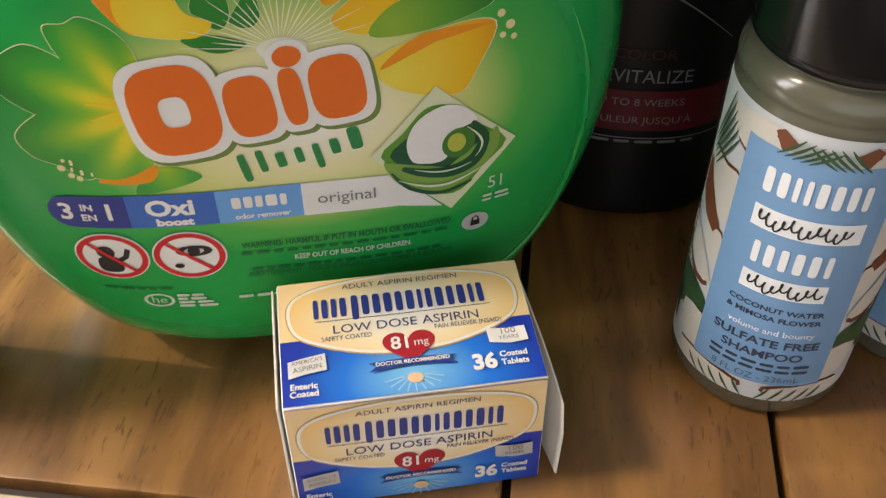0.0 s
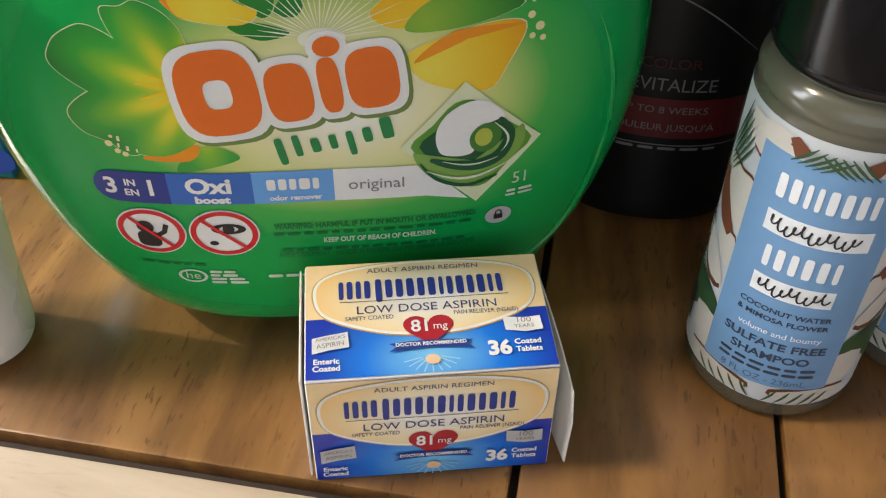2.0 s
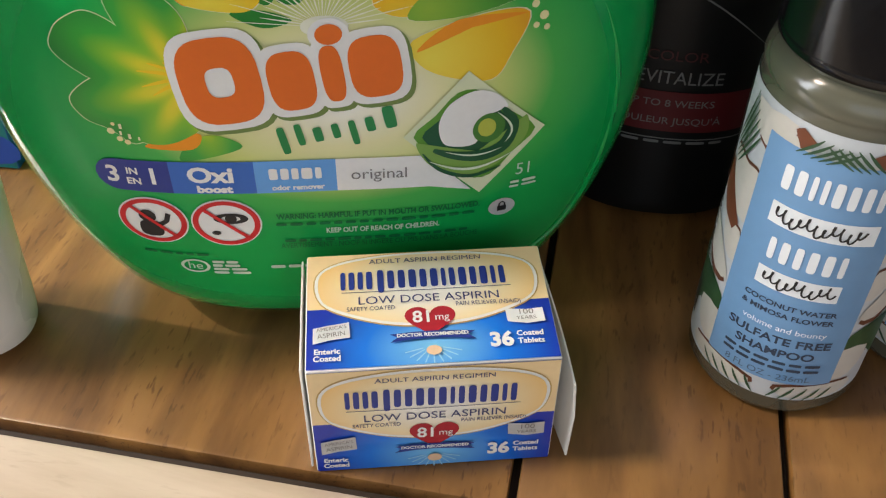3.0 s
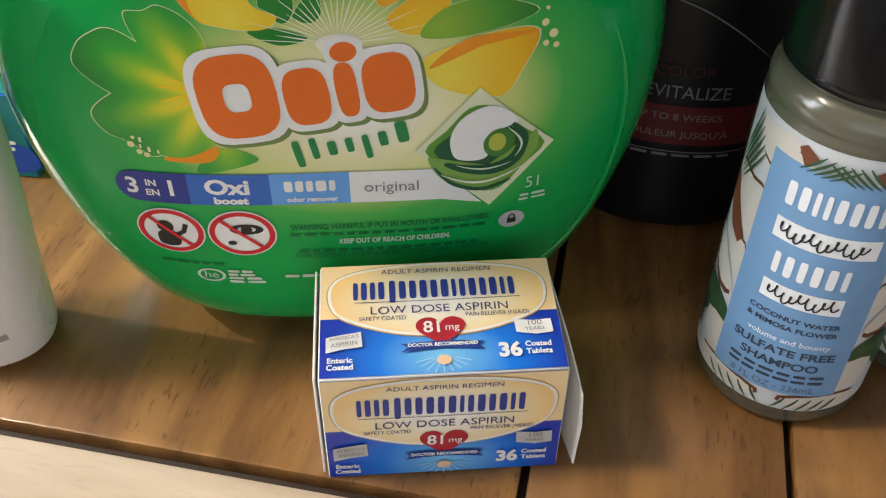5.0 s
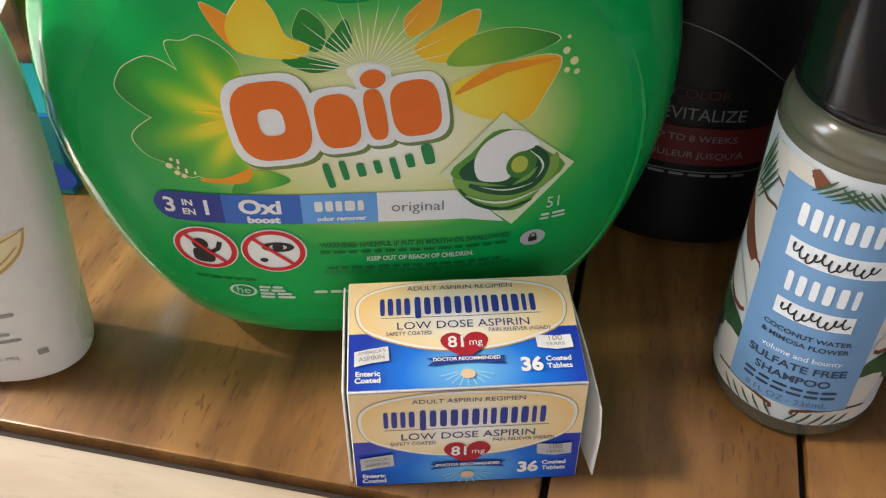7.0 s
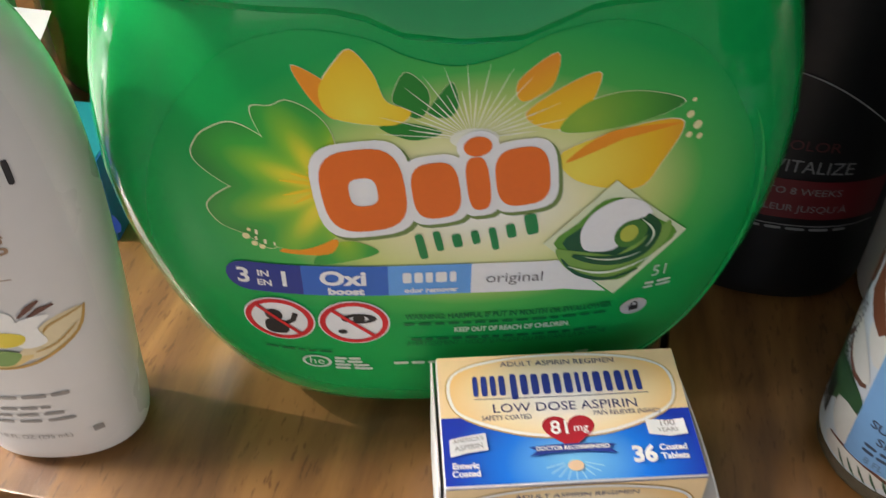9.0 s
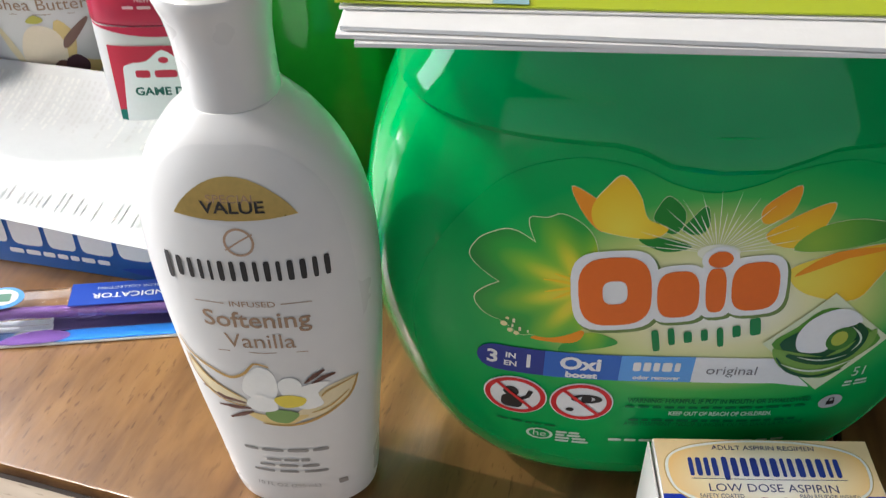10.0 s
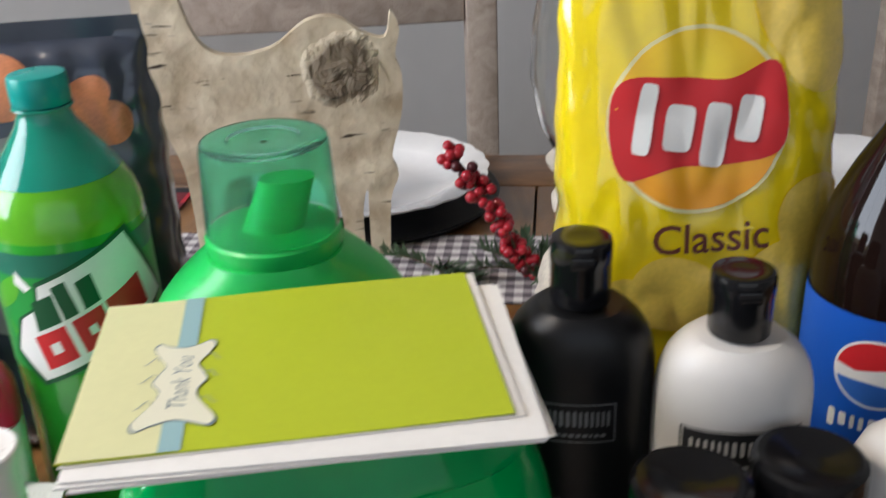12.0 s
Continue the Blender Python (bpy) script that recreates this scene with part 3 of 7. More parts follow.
# ---- deodorant stick ----
RED = plain("deodorant_red", (0.50, 0.012, 0.055), 0.3, spot=0.04, scale=25, coat=0.15)
deo = thing("deodorant_stick", "white and red deodorant stick with a domed cap", "deodorant", pose(-0.1975, 0.238, 0, -2, 0, 4) @ Matrix.Diagonal((1.04, 1, 0.905, 1)))
part("case", loft([ring(0, 0, z, a, b, 3.4, 48) for z, a, b in ((0, 0.024, 0.011), (0.001, 0.027, 0.014), (0.004, 0.0285, 0.0152), (0.108, 0.0300, 0.0158), (0.1085, 0.0290, 0.0148))]), WHITE_PLASTIC, deo)
part("cap", loft([ring(0, 0, z, a, b, 3.0, 48) for z, a, b in ((0.1088, 0.0300, 0.0158), (0.110, 0.0306, 0.0162), (0.128, 0.0306, 0.0162), (0.137, 0.0298, 0.0158), (0.144, 0.0275, 0.0148), (0.149, 0.0235, 0.0130), (0.1522, 0.0165, 0.0098), (0.1535, 0.006, 0.004))]), RED, deo, "glossy red domed cap")

# ---- crisps bags ----


def crisp_bag(label, m, w, h, depth, material, seed):
    b = thing("crisps_bag", label, "crisps bag", m, "bags of crisps")
    bm = bmesh.new()
    nu, nv = 56, 72
    def P(i, j, side):
        u, v = i / nu * 2 - 1, j / nv
        hw = w / 2 * (0.86 + 0.14 * math.sin(math.pi * min(1, max(0, (v - 0.02) / 0.96))) ** 0.7) if v < 0.5 else w / 2 * (0.93 + 0.07 * math.sin(math.pi * v) ** 0.7)
        f = max(0, 1 - abs(u) ** 4.2) ** 0.5 * max(0, math.sin(math.pi * min(1, max(0, (v - 0.0) / 0.955)))) ** 0.45
        q = noise.noise(Vector((u * 1.3 + seed, v * 3.2, side))) * 0.005 + abs(noise.noise(Vector((u * 3 + v * 4 + seed, v * 6 - u * 2, side * 2)))) * 0.0035 + abs(u) ** 3 * abs(noise.noise(Vector((u * 6 + seed, v * 16, side)))) * 0.006
        edge = (abs(u) ** 6) * noise.noise(Vector((seed, v * 13, u))) * 0.0035
        crease = 0.003 * (1 - min(1, (0.955 - v) / 0.12)) * math.sin(u * 19 + seed) if 0.835 < v < 0.955 else 0
        y = -side * (depth / 2 * f + q * min(1, f * 2) + crease * f)
        if v >= 0.955:
            y = -side * 0.0004 + 0.002 * math.sin(u * 3 + seed)
        return Vector((hw * u + edge, y, h * v))
    front = [[bm.verts.new(P(i, j, 1)) for i in range(nu + 1)] for j in range(nv + 1)]
    back = [[front[j][i] if i in (0, nu) else bm.verts.new(P(i, j, -1)) for i in range(nu + 1)] for j in range(nv + 1)]
    for g, flip in ((front, False), (back, True)):
        for j in range(nv):
            for i in range(nu):
                q = (g[j][i], g[j][i + 1], g[j + 1][i + 1], g[j + 1][i])
                bm.faces.new(q[::-1] if flip else q)
    part("bag", bm, material, b)
    def S(u, v, lift):
        i, j = (u / (w / 2) + 1) / 2 * nu, v / h * nv
        return P(min(nu, max(0, i)), min(nv, max(0, j)), 1) + Vector((0, -lift - 0.0006, 0))
    return b, S


YELLOW_FILM = plain("yellow_film", (0.84, 0.64, 0.004), 0.14, spot=0.05, scale=10, coat=1.0, bump=0.35, bscale=34)
DARK_FILM = plain("charcoal_film", (0.04, 0.05, 0.075), 0.2, spot=0.1, scale=10, coat=0.6, bump=0.7, bscale=28)
lay, lay_S = crisp_bag("shiny yellow bag of plain salted crisps standing upright", pose(0.2245, 0.212, 0, -3, 0, -4), 0.158, 0.352, 0.07, YELLOW_FILM, 3.0)
bbq, bbq_S = crisp_bag("shiny charcoal bag of barbecue crisps standing upright", pose(-0.158, 0.362, 0, -2, 0, 2), 0.165, 0.298, 0.06, DARK_FILM, 8.0)

# ---- toothpaste box, toothbrush pack, receipt ----
BLUE_CARD = plain("blue_carton", (0.012, 0.12, 0.42), 0.3, spot=0.06, scale=25, coat=0.2)
tooth = thing("toothpaste_box", "long blue and teal toothpaste box lying under the receipt", "toothpaste box", pose(-0.118, 0.150, 0.0005, 0, 0, -11))
part("carton", box(-0.215, 0, 0, 0, 0.036, 0.04, bevel=0.0006), BLUE_CARD, tooth)
brush = thing("toothbrush_pack", "purple toothbrush in a clear blister on a blue card", "toothbrush pack", pose(-0.1785, 0.1447, 0.0005, 0, 0, 7) @ Matrix.Diagonal((1, 0.72, 1, 1)))

RM = pose(-0.2555, 0.2215, 0, 0, 0, -16)
rec = thing("receipt", "long white printed till receipt lying over the toothpaste box", "receipt", RM)


def receipt_at(u, v, lift):
    """u along the strip, v across it: the near edge droops over the box, the far one leans up on the bottles behind."""
    t = (v + 0.045) / 0.09
    z = 0.0425 + 0.006 * t + 0.010 * max(0, t - 0.6) ** 2 / 0.16 - 0.004 * max(0, 0.3 - t) / 0.3 + 0.0025 * math.sin(u * 19 + 1) * (0.3 + t)
    z += 0.012 * max(0, (u - 0.06) / 0.06) ** 2 * 0.3
    return Vector((u, v - 0.012, z + lift))


bm = patch(receipt_at, -0.16, -0.045, 0.105, 0.045, 0, 60, 24)
ex = bmesh.ops.extrude_face_region(bm, geom=bm.faces[:])
for v in ex["geom"]:
    if isinstance(v, bmesh.types.BMVert):
        v.co.z -= 0.0002
part("paper", bm, RECEIPT_PAPER, rec)

# ---- greeting cards on the tub ----
LIME = plain("lime_card", (0.45, 0.53, 0.020), 0.5, spot=0.03, scale=25, bump=0.05, bscale=700)
CREAM = plain("cream_card", (0.70, 0.69, 0.38), 0.55, spot=0.03, scale=25, bump=0.05, bscale=700)
CM = pose(-0.002, 0.0965, 0.194, 0, 0, -2.5)


def sheet(x0, y0, x1, y1, z, thick, sag=0.0, seed=0.0, n=24):
    bm = bmesh.new()
    def z_at(u, v):
        return z + sag * (u * u) + 0.0007 * math.sin(3 * u + seed) * v
    rows = [[[bm.verts.new((x0 + (x1 - x0) * i / n, y0 + (y1 - y0) * j / 8, z_at(i / n * 2 - 1, j / 8) + k * thick)) for i in range(n + 1)] for j in range(9)] for k in (0, 1)]
    for k in (0, 1):
        for j in range(8):
            for i in range(n):
                q = (rows[k][j][i], rows[k][j][i + 1], rows[k][j + 1][i + 1], rows[k][j + 1][i])
                bm.faces.new(q if k else q[::-1])
    rim = [(0, i) for i in range(n + 1)] + [(j, n) for j in range(1, 9)] + [(8, i) for i in range(n - 1, -1, -1)] + [(j, 0) for j in range(7, 0, -1)]
    for a, b in zip(rim, rim[1:] + rim[:1]):
        bm.faces.new((rows[0][a[0]][a[1]], rows[0][b[0]][b[1]], rows[1][b[0]][b[1]], rows[1][a[0]][a[1]]))
    return bm


for k, (dx, dy, z, r) in enumerate(((0.004, -0.002, 0.0002, 1.2), (0.0015, -0.0035, 0.0016, -0.6), (0.003, -0.003, 0.0030, -1.2))):
    env = thing("envelope", "white paper envelope in the stack under the card", "envelope", CM @ pose(dx, dy, z, 0, 0, r), "envelopes under the card")
    part("paper", sheet(-0.0885, -0.0625, 0.0925, 0.0655, 0, 0.0010, 0.0, k), PAPER, env)
card = thing("greeting_card", "lime green thank you card on a stack of envelopes", "greeting card", CM @ pose(-0.0015, 0.006, 0.0044, 0, 0, 1.0))
part("back_leaf", sheet(-0.0875, -0.0605, 0.0885, 0.0645, 0, 0.0005), PAPER, card)
part("front_leaf", sheet(-0.0885, -0.0600, 0.0845, 0.0645, 0.0008, 0.0005, 0.0006, 1), LIME, card, "lime green printed front leaf")

# ---- farther table setting ----
bark_m, bn, bl, bp_ = nodes_of("birch_bark")
co = bn.new("ShaderNodeTexCoord")
mp = bn.new("ShaderNodeMapping")
mp.inputs["Scale"].default_value = (24, 24, 230)
nz, n2 = bn.new("ShaderNodeTexNoise"), bn.new("ShaderNodeTexNoise")
nz.inputs["Scale"].default_value, nz.inputs["Detail"].default_value = 1.0, 4
n2.inputs["Scale"].default_value, n2.inputs["Detail"].default_value = 30, 5
bl.new(co.outputs["Object"], mp.inputs[0])
bl.new(mp.outputs[0], nz.inputs["Vector"])
bl.new(co.outputs["Object"], n2.inputs["Vector"])
cr = bn.new("ShaderNodeValToRGB")
cr.color_ramp.elements[0].position, cr.color_ramp.elements[0].color = 0.30, (0.05, 0.038, 0.028, 1)
cr.color_ramp.elements[1].position, cr.color_ramp.elements[1].color = 0.335, (1, 1, 1, 1)
bl.new(nz.outputs["Fac"], cr.inputs[0])
c2 = bn.new("ShaderNodeValToRGB")
c2.color_ramp.elements[0].position, c2.color_ramp.elements[0].color = 0.3, (0.42, 0.33, 0.22, 1)
c2.color_ramp.elements[1].position, c2.color_ramp.elements[1].color = 0.66, (0.74, 0.66, 0.50, 1)
bl.new(n2.outputs["Fac"], c2.inputs[0])
mx = bn.new("ShaderNodeMix")
mx.data_type, mx.blend_type = "RGBA", "MULTIPLY"
mx.inputs[0].default_value = 1
bl.new(c2.outputs[0], mx.inputs[6])
bl.new(cr.outputs[0], mx.inputs[7])
kd = bn.new("ShaderNodeVectorMath")
kd.operation = "DISTANCE"
kd.inputs[1].default_value = (0.055, -0.006, 0.188)
kw = bn.new("ShaderNodeMath")
kw.operation = "MULTIPLY_ADD"
kw.inputs[1].default_value = -0.045
bl.new(co.outputs["Object"], kd.inputs[0])
bl.new(n2.outputs["Fac"], kw.inputs[0])
bl.new(kd.outputs["Value"], kw.inputs[2])
kr = bn.new("ShaderNodeValToRGB")
kr.color_ramp.elements[0].position, kr.color_ramp.elements[0].color = 0.0, (0.30, 0.27, 0.25, 1)
kr.color_ramp.elements[1].position, kr.color_ramp.elements[1].color = 0.009, (1, 1, 1, 1)
bl.new(kw.outputs[0], kr.inputs[0])
km = bn.new("ShaderNodeMix")
km.data_type, km.blend_type = "RGBA", "MULTIPLY"
km.inputs[0].default_value = 1
bl.new(mx.outputs[2], km.inputs[6])
bl.new(kr.outputs[0], km.inputs[7])
bl.new(km.outputs[2], bp_.inputs["Base Color"])
bp_.inputs["Roughness"].default_value = 0.7
bb = bn.new("ShaderNodeBump")
bb.inputs["Strength"].default_value, bb.inputs["Distance"].default_value = 1.0, 0.005
kn, kv, kh = bn.new("ShaderNodeTexNoise"), bn.new("ShaderNodeMapRange"), bn.new("ShaderNodeMath")
kn.inputs["Scale"].default_value, kn.inputs["Detail"].default_value, kn.inputs["Distortion"].default_value = 48, 3, 0.8
bl.new(co.outputs["Object"], kn.inputs["Vector"])
kv.inputs[1].default_value, kv.inputs[2].default_value = 0.0, 0.012
kv.inputs[3].default_value, kv.inputs[4].default_value = 2.2, 0.1
bl.new(kw.outputs[0], kv.inputs[0])
kh.operation = "MULTIPLY_ADD"
bl.new(kn.outputs["Fac"], kh.inputs[0])
bl.new(kv.outputs[0], kh.inputs[1])
bl.new(n2.outputs["Fac"], kh.inputs[2])
bl.new(kh.outputs[0], bb.inputs["Height"])
bl.new(bb.outputs[0], bp_.inputs["Normal"])

DEER = smooth_line([(0.072, 0.0), (0.088, 0.0), (0.093, 0.06), (0.102, 0.085), (0.097, 0.105), (0.108, 0.145), (0.110, 0.180), (0.105, 0.2), (0.110, 0.222), (0.103, 0.238), (0.097, 0.216), (0.075, 0.222), (0.055, 0.236), (0.028, 0.234), (-0.005, 0.212), (-0.045, 0.208),
    (-0.068, 0.225), (-0.082, 0.275), (-0.088, 0.325), (-0.105, 0.345), (-0.128, 0.332), (-0.155, 0.318), (-0.152, 0.300), (-0.122, 0.290), (-0.118, 0.250), (-0.112, 0.205), (-0.108, 0.15), (-0.095, 0.105), (-0.092, 0.055), (-0.09, 0.0), (-0.075, 0.0), (-0.070, 0.06), (-0.055, 0.095), (0.0, 0.095), (0.035, 0.085), (0.045, 0.05), (0.05, 0.0), (0.064, 0.0), (0.066, 0.05), (0.072, 0.07)], 4)
bm = bmesh.new()
fr = [bm.verts.new((x, -0.006, z)) for x, z in DEER]
face = bm.faces.new(fr)
ex = bmesh.ops.extrude_face_region(bm, geom=[face])
bmesh.ops.translate(bm, vec=(0, 0.012, 0), verts=[g for g in ex["geom"] if isinstance(g, bmesh.types.BMVert)])
bmesh.ops.triangulate(bm, faces=[f for f in bm.faces if len(f.verts) > 4])
for e in range(2):
    bmesh.ops.subdivide_edges(bm, edges=[e for e in bm.edges if e.calc_length() > 0.016], cuts=1, use_grid_fill=False)
for v in bm.verts:
    q = noise.noise(v.co * 45) * 0.0016
    d = math.hypot(v.co.x - 0.055, v.co.z - 0.19)
    if d < 0.03 and v.co.y < 0:
        q += -0.004 * (1 - d / 0.03) + noise.noise(v.co * 160) * 0.004
    v.co.y += q
deer_ob = part("deer_figure", bm, bark_m, None)
deer_ob.matrix_world = pose(-0.002, 0.617, 0.001, 0, 0, -3)
tagged(deer_ob, "birch bark deer figure standing on the table", "deer figure")

PORC = plain("white_porcelain", (0.80, 0.80, 0.80), 0.15, spot=0.02, scale=15, coat=0.4)
plate = thing("scalloped_plate", "white porcelain plate with a scalloped rim on a black charger", "plate", pose(0.085, 0.762, 0.012))
bm = bmesh.new()
rows = []
for r, z in ((0.0, 0.004), (0.05, 0.004), (0.08, 0.005), (0.092, 0.012), (0.105, 0.017), (0.128, 0.022), (0.1285, 0.0235), (0.105, 0.0185), (0.092, 0.0135), (0.080, 0.0065), (0.05, 0.0055), (0.0, 0.0055)):
    row = []
    for i in range(120):
        a = 2 * math.pi * i / 120
        k = 1 + 0.022 * abs(math.sin(a * 12)) * (r / 0.128) ** 3
        row.append(Vector((max(r, 0.0005) * k * math.cos(a), max(r, 0.0005) * k * math.sin(a), z)))
    rows.append(row)
loft(rows, bm=bm)
part("dish", bm, PORC, plate)
charger = thing("charger_plate", "flat black charger under the white plate", "charger", pose(0.085, 0.762, 0.0005))
part("disc", lathe([(0.11, 0), (0.138, 0.004), (0.142, 0.009), (0.140, 0.0105), (0.12, 0.0075), (0.02, 0.007)], 64), BLACK_PLASTIC, charger)

# candle holder with a glass hurricane
DISTRESS = plain("distressed_white", (0.62, 0.57, 0.49), 0.6, spot=0.28, scale=45, bump=0.5, bscale=80)
ped = thing("candle_holder", "distressed white turned candle holder with a glass hurricane", "candle holder", pose(0.252, 0.462, 0))
part("pedestal", lathe([(0.050, 0.0005), (0.056, 0.003), (0.056, 0.012), (0.052, 0.022), (0.053, 0.03), (0.049, 0.045), (0.040, 0.06), (0.030, 0.07), (0.028, 0.078), (0.036, 0.086), (0.041, 0.096), (0.042, 0.105), (0.036, 0.115), (0.030, 0.122), (0.036, 0.13), (0.045, 0.134), (0.047, 0.138), (0.02, 0.139)], 48), DISTRESS, ped)
gl, gn, gll, gp = nodes_of("clear_glass")
gp.inputs["Base Color"].default_value = (0.96, 0.98, 0.98, 1)
gp.inputs["Transmission Weight"].default_value, gp.inputs["Roughness"].default_value, gp.inputs["IOR"].default_value = 1.0, 0.02, 1.45
glass = part("hurricane_glass", lathe([(0.030, 0.1395), (0.040, 0.147), (0.052, 0.17), (0.060, 0.21), (0.0575, 0.25), (0.050, 0.29), (0.049, 0.32), (0.0475, 0.32), (0.0485, 0.29), (0.056, 0.25), (0.0585, 0.21), (0.0505, 0.17), (0.0385, 0.1485), (0.029, 0.141)], 64, False, False), gl, ped, "clear glass hurricane shade")
glass.visible_shadow = False

# runner and placemats
def checks(name, a, b, c, size):
    m, n, l, p = nodes_of(name)
    co = n.new("ShaderNodeTexCoord")
    sep = n.new("ShaderNodeSeparateXYZ")
    l.new(co.outputs["Object"], sep.inputs[0])
    outs = []
    for i in (0, 1):
        q = n.new("ShaderNodeMath")
        q.operation = "PINGPONG"
        q.inputs[1].default_value = size
        l.new(sep.outputs[i], q.inputs[0])
        g = n.new("ShaderNodeMath")
        g.operation = "GREATER_THAN"
        g.inputs[1].default_value = size / 2
        l.new(q.outputs[0], g.inputs[0])
        outs.append(g)
    s = n.new("ShaderNodeMath")
    s.operation = "ADD"
    l.new(outs[0].outputs[0], s.inputs[0])
    l.new(outs[1].outputs[0], s.inputs[1])
    h = n.new("ShaderNodeMath")
    h.operation = "MULTIPLY"
    h.inputs[1].default_value = 0.45
    l.new(s.outputs[0], h.inputs[0])
    cr = n.new("ShaderNodeValToRGB")
    cr.color_ramp.interpolation = "CONSTANT"
    cr.color_ramp.elements.new(0.4)
    for e, (at, k) in zip(cr.color_ramp.elements, ((0, a), (0.4, b), (0.8, c))):
        e.position, e.color = at, (*k, 1)
    l.new(h.outputs[0], cr.inputs[0])
    nz = n.new("ShaderNodeTexNoise")
    nz.inputs["Scale"].default_value = 900
    bp = n.new("ShaderNodeBump")
    bp.inputs["Strength"].default_value, bp.inputs["Distance"].default_value = 0.6, 0.001
    l.new(co.outputs["Object"], nz.inputs["Vector"])
    l.new(nz.outputs["Fac"], bp.inputs["Height"])
    l.new(bp.outputs[0], p.inputs["Normal"])
    l.new(cr.outputs[0], p.inputs["Base Color"])
    p.inputs["Roughness"].default_value = 0.9
    return m


GREY_CHECK = checks("grey_check_cloth", (0.62, 0.60, 0.60), (0.30, 0.27, 0.29), (0.10, 0.085, 0.10), 0.008)
RED_CHECK = checks("red_check_cloth", (0.45, 0.02, 0.035), (0.14, 0.012, 0.02), (0.012, 0.012, 0.016), 0.03)
# red check with the window's bluish haze mixed into its colours
HAZED_CHECK = checks("hazed_red_check_cloth", (0.62, 0.10, 0.14), (0.40, 0.30, 0.42), (0.16, 0.33, 0.55), 0.028)


def cloth(name, label, m, w, d, mat):
    t = thing(name, label, "cloth", m)
    part("fabric", sheet(-w / 2, -d / 2, w / 2, d / 2, 0, 0.0015, 0.0004, 2), mat, t)
    return t


cloth("table_runner", "grey and white checked cloth runner along the table", TM @ pose(0.08, 0.588, 0.001), 1.5, 0.14, GREY_CHECK)
cloth("placemat", "red checked cloth placemat with window haze in its pink and blue", pose(-0.50, 0.53, 0.001, 0, 0, -15), 0.36, 0.30, HAZED_CHECK)
cloth("placemat", "red and black checked cloth placemat", pose(-0.30, 0.80, 0.001, 0, 0, -15), 0.34, 0.18, RED_CHECK)

# berry sprig and greenery
BERRY = plain("berry_red", (0.36, 0.012, 0.025), 0.28, spot=0.2, scale=150, coat=0.2)
BERRY_DARK = plain("berry_dark", (0.06, 0.008, 0.012), 0.35, spot=0.2, scale=150)
STEM = plain("stem_brown", (0.10, 0.06, 0.035), 0.8, spot=0.2, scale=200)
PINE = plain("pine_green", (0.055, 0.10, 0.05), 0.6, spot=0.25, scale=120)
SAGE = plain("sage_green", (0.20, 0.27, 0.19), 0.7, spot=0.2, scale=120)
spr = thing("berry_sprig", "sprig of red berries rising from pine greenery", "berries", pose(0.205, 0.525, 0.0))
axis = [Vector((0.0, 0.0, 0.012)), Vector((-0.012, 0.004, 0.035)), Vector((-0.022, 0.010, 0.06)), Vector((-0.040, 0.018, 0.085)), Vector((-0.052, 0.024, 0.105)), Vector((-0.066, 0.030, 0.122))]
part("stem", tube(axis, 0.0016, 6), STEM, spr)
rnd = random.Random(5)
for k in range(78):
    f = rnd.random() * (len(axis) - 1.001)
    i = int(f)
    c = axis[i].lerp(axis[i + 1], f - i) + Vector((rnd.uniform(-1, 1), rnd.uniform(-1, 1), rnd.uniform(-0.7, 0.9))).normalized() * rnd.uniform(0.006, 0.012)
    bm = bmesh.new()
    bmesh.ops.create_icosphere(bm, subdivisions=2, radius=rnd.uniform(0.0045, 0.0058), matrix=Matrix.Translation(c))
    part("berry", bm, BERRY_DARK if rnd.random() < 0.12 else BERRY, spr)


def greenery(label, m, count, reach, mat, seed, flat=0.35):
    g = thing("greenery_sprig", label, "greenery", m)
    rnd = random.Random(seed)
    stems, leaves = bmesh.new(), bmesh.new()
    for _ in range(count):
        a, up = rnd.uniform(0, 6.28), rnd.uniform(0.05, flat)
        d = Vector((math.cos(a), math.sin(a), up)).normalized()
        pts = [d * (reach * s / 5) + Vector((0, 0, 0.006 - 0.012 * (s / 5) ** 2)) for s in range(6)]
        pts = [Vector((p.x, p.y, max(0.002, p.z))) for p in pts]
        tube(pts, 0.0009, 5, stems)
        for _ in range(46):
            f = rnd.uniform(0.6, 4.99)
            i = int(f)
            p = pts[i].lerp(pts[i + 1], f - i)
            n = (d + Vector((rnd.uniform(-1, 1), rnd.uniform(-1, 1), rnd.uniform(-0.2, 1))) * 0.8).normalized()
            s = n.cross(Vector((0, 0, 1))).normalized() * 0.0009
            ln = rnd.uniform(0.012, 0.02)
            vs = [leaves.verts.new(q) for q in (p - s, p + s, p + n * ln * 0.6 + s * 1.2, p + n * ln, p + n * ln * 0.6 - s * 1.2)]
            leaves.faces.new(vs)
    part("stems", stems, STEM, g)
    tagged(part("needles", leaves, mat, g, smooth=False), kind="stuff")
    return g


greenery("short green pine sprigs on the checked runner", pose(0.205, 0.525, 0.003), 13, 0.055, PINE, 3, 0.7)
greenery("sage green fir sprigs on the runner", pose(0.46, 0.50, 0.003), 14, 0.11, SAGE, 4, 0.6)
greenery("short green pine sprigs on the checked runner", pose(0.12, 0.56, 0.003), 5, 0.05, PINE, 6, 0.3)
plate2 = copy_thing(plate, pose(0.56, 0.62, 0.012))
plate2["label"] = "white porcelain plate with a scalloped rim by the greenery"
ch_copy = copy_thing(charger, pose(0.56, 0.62, 0.0005))

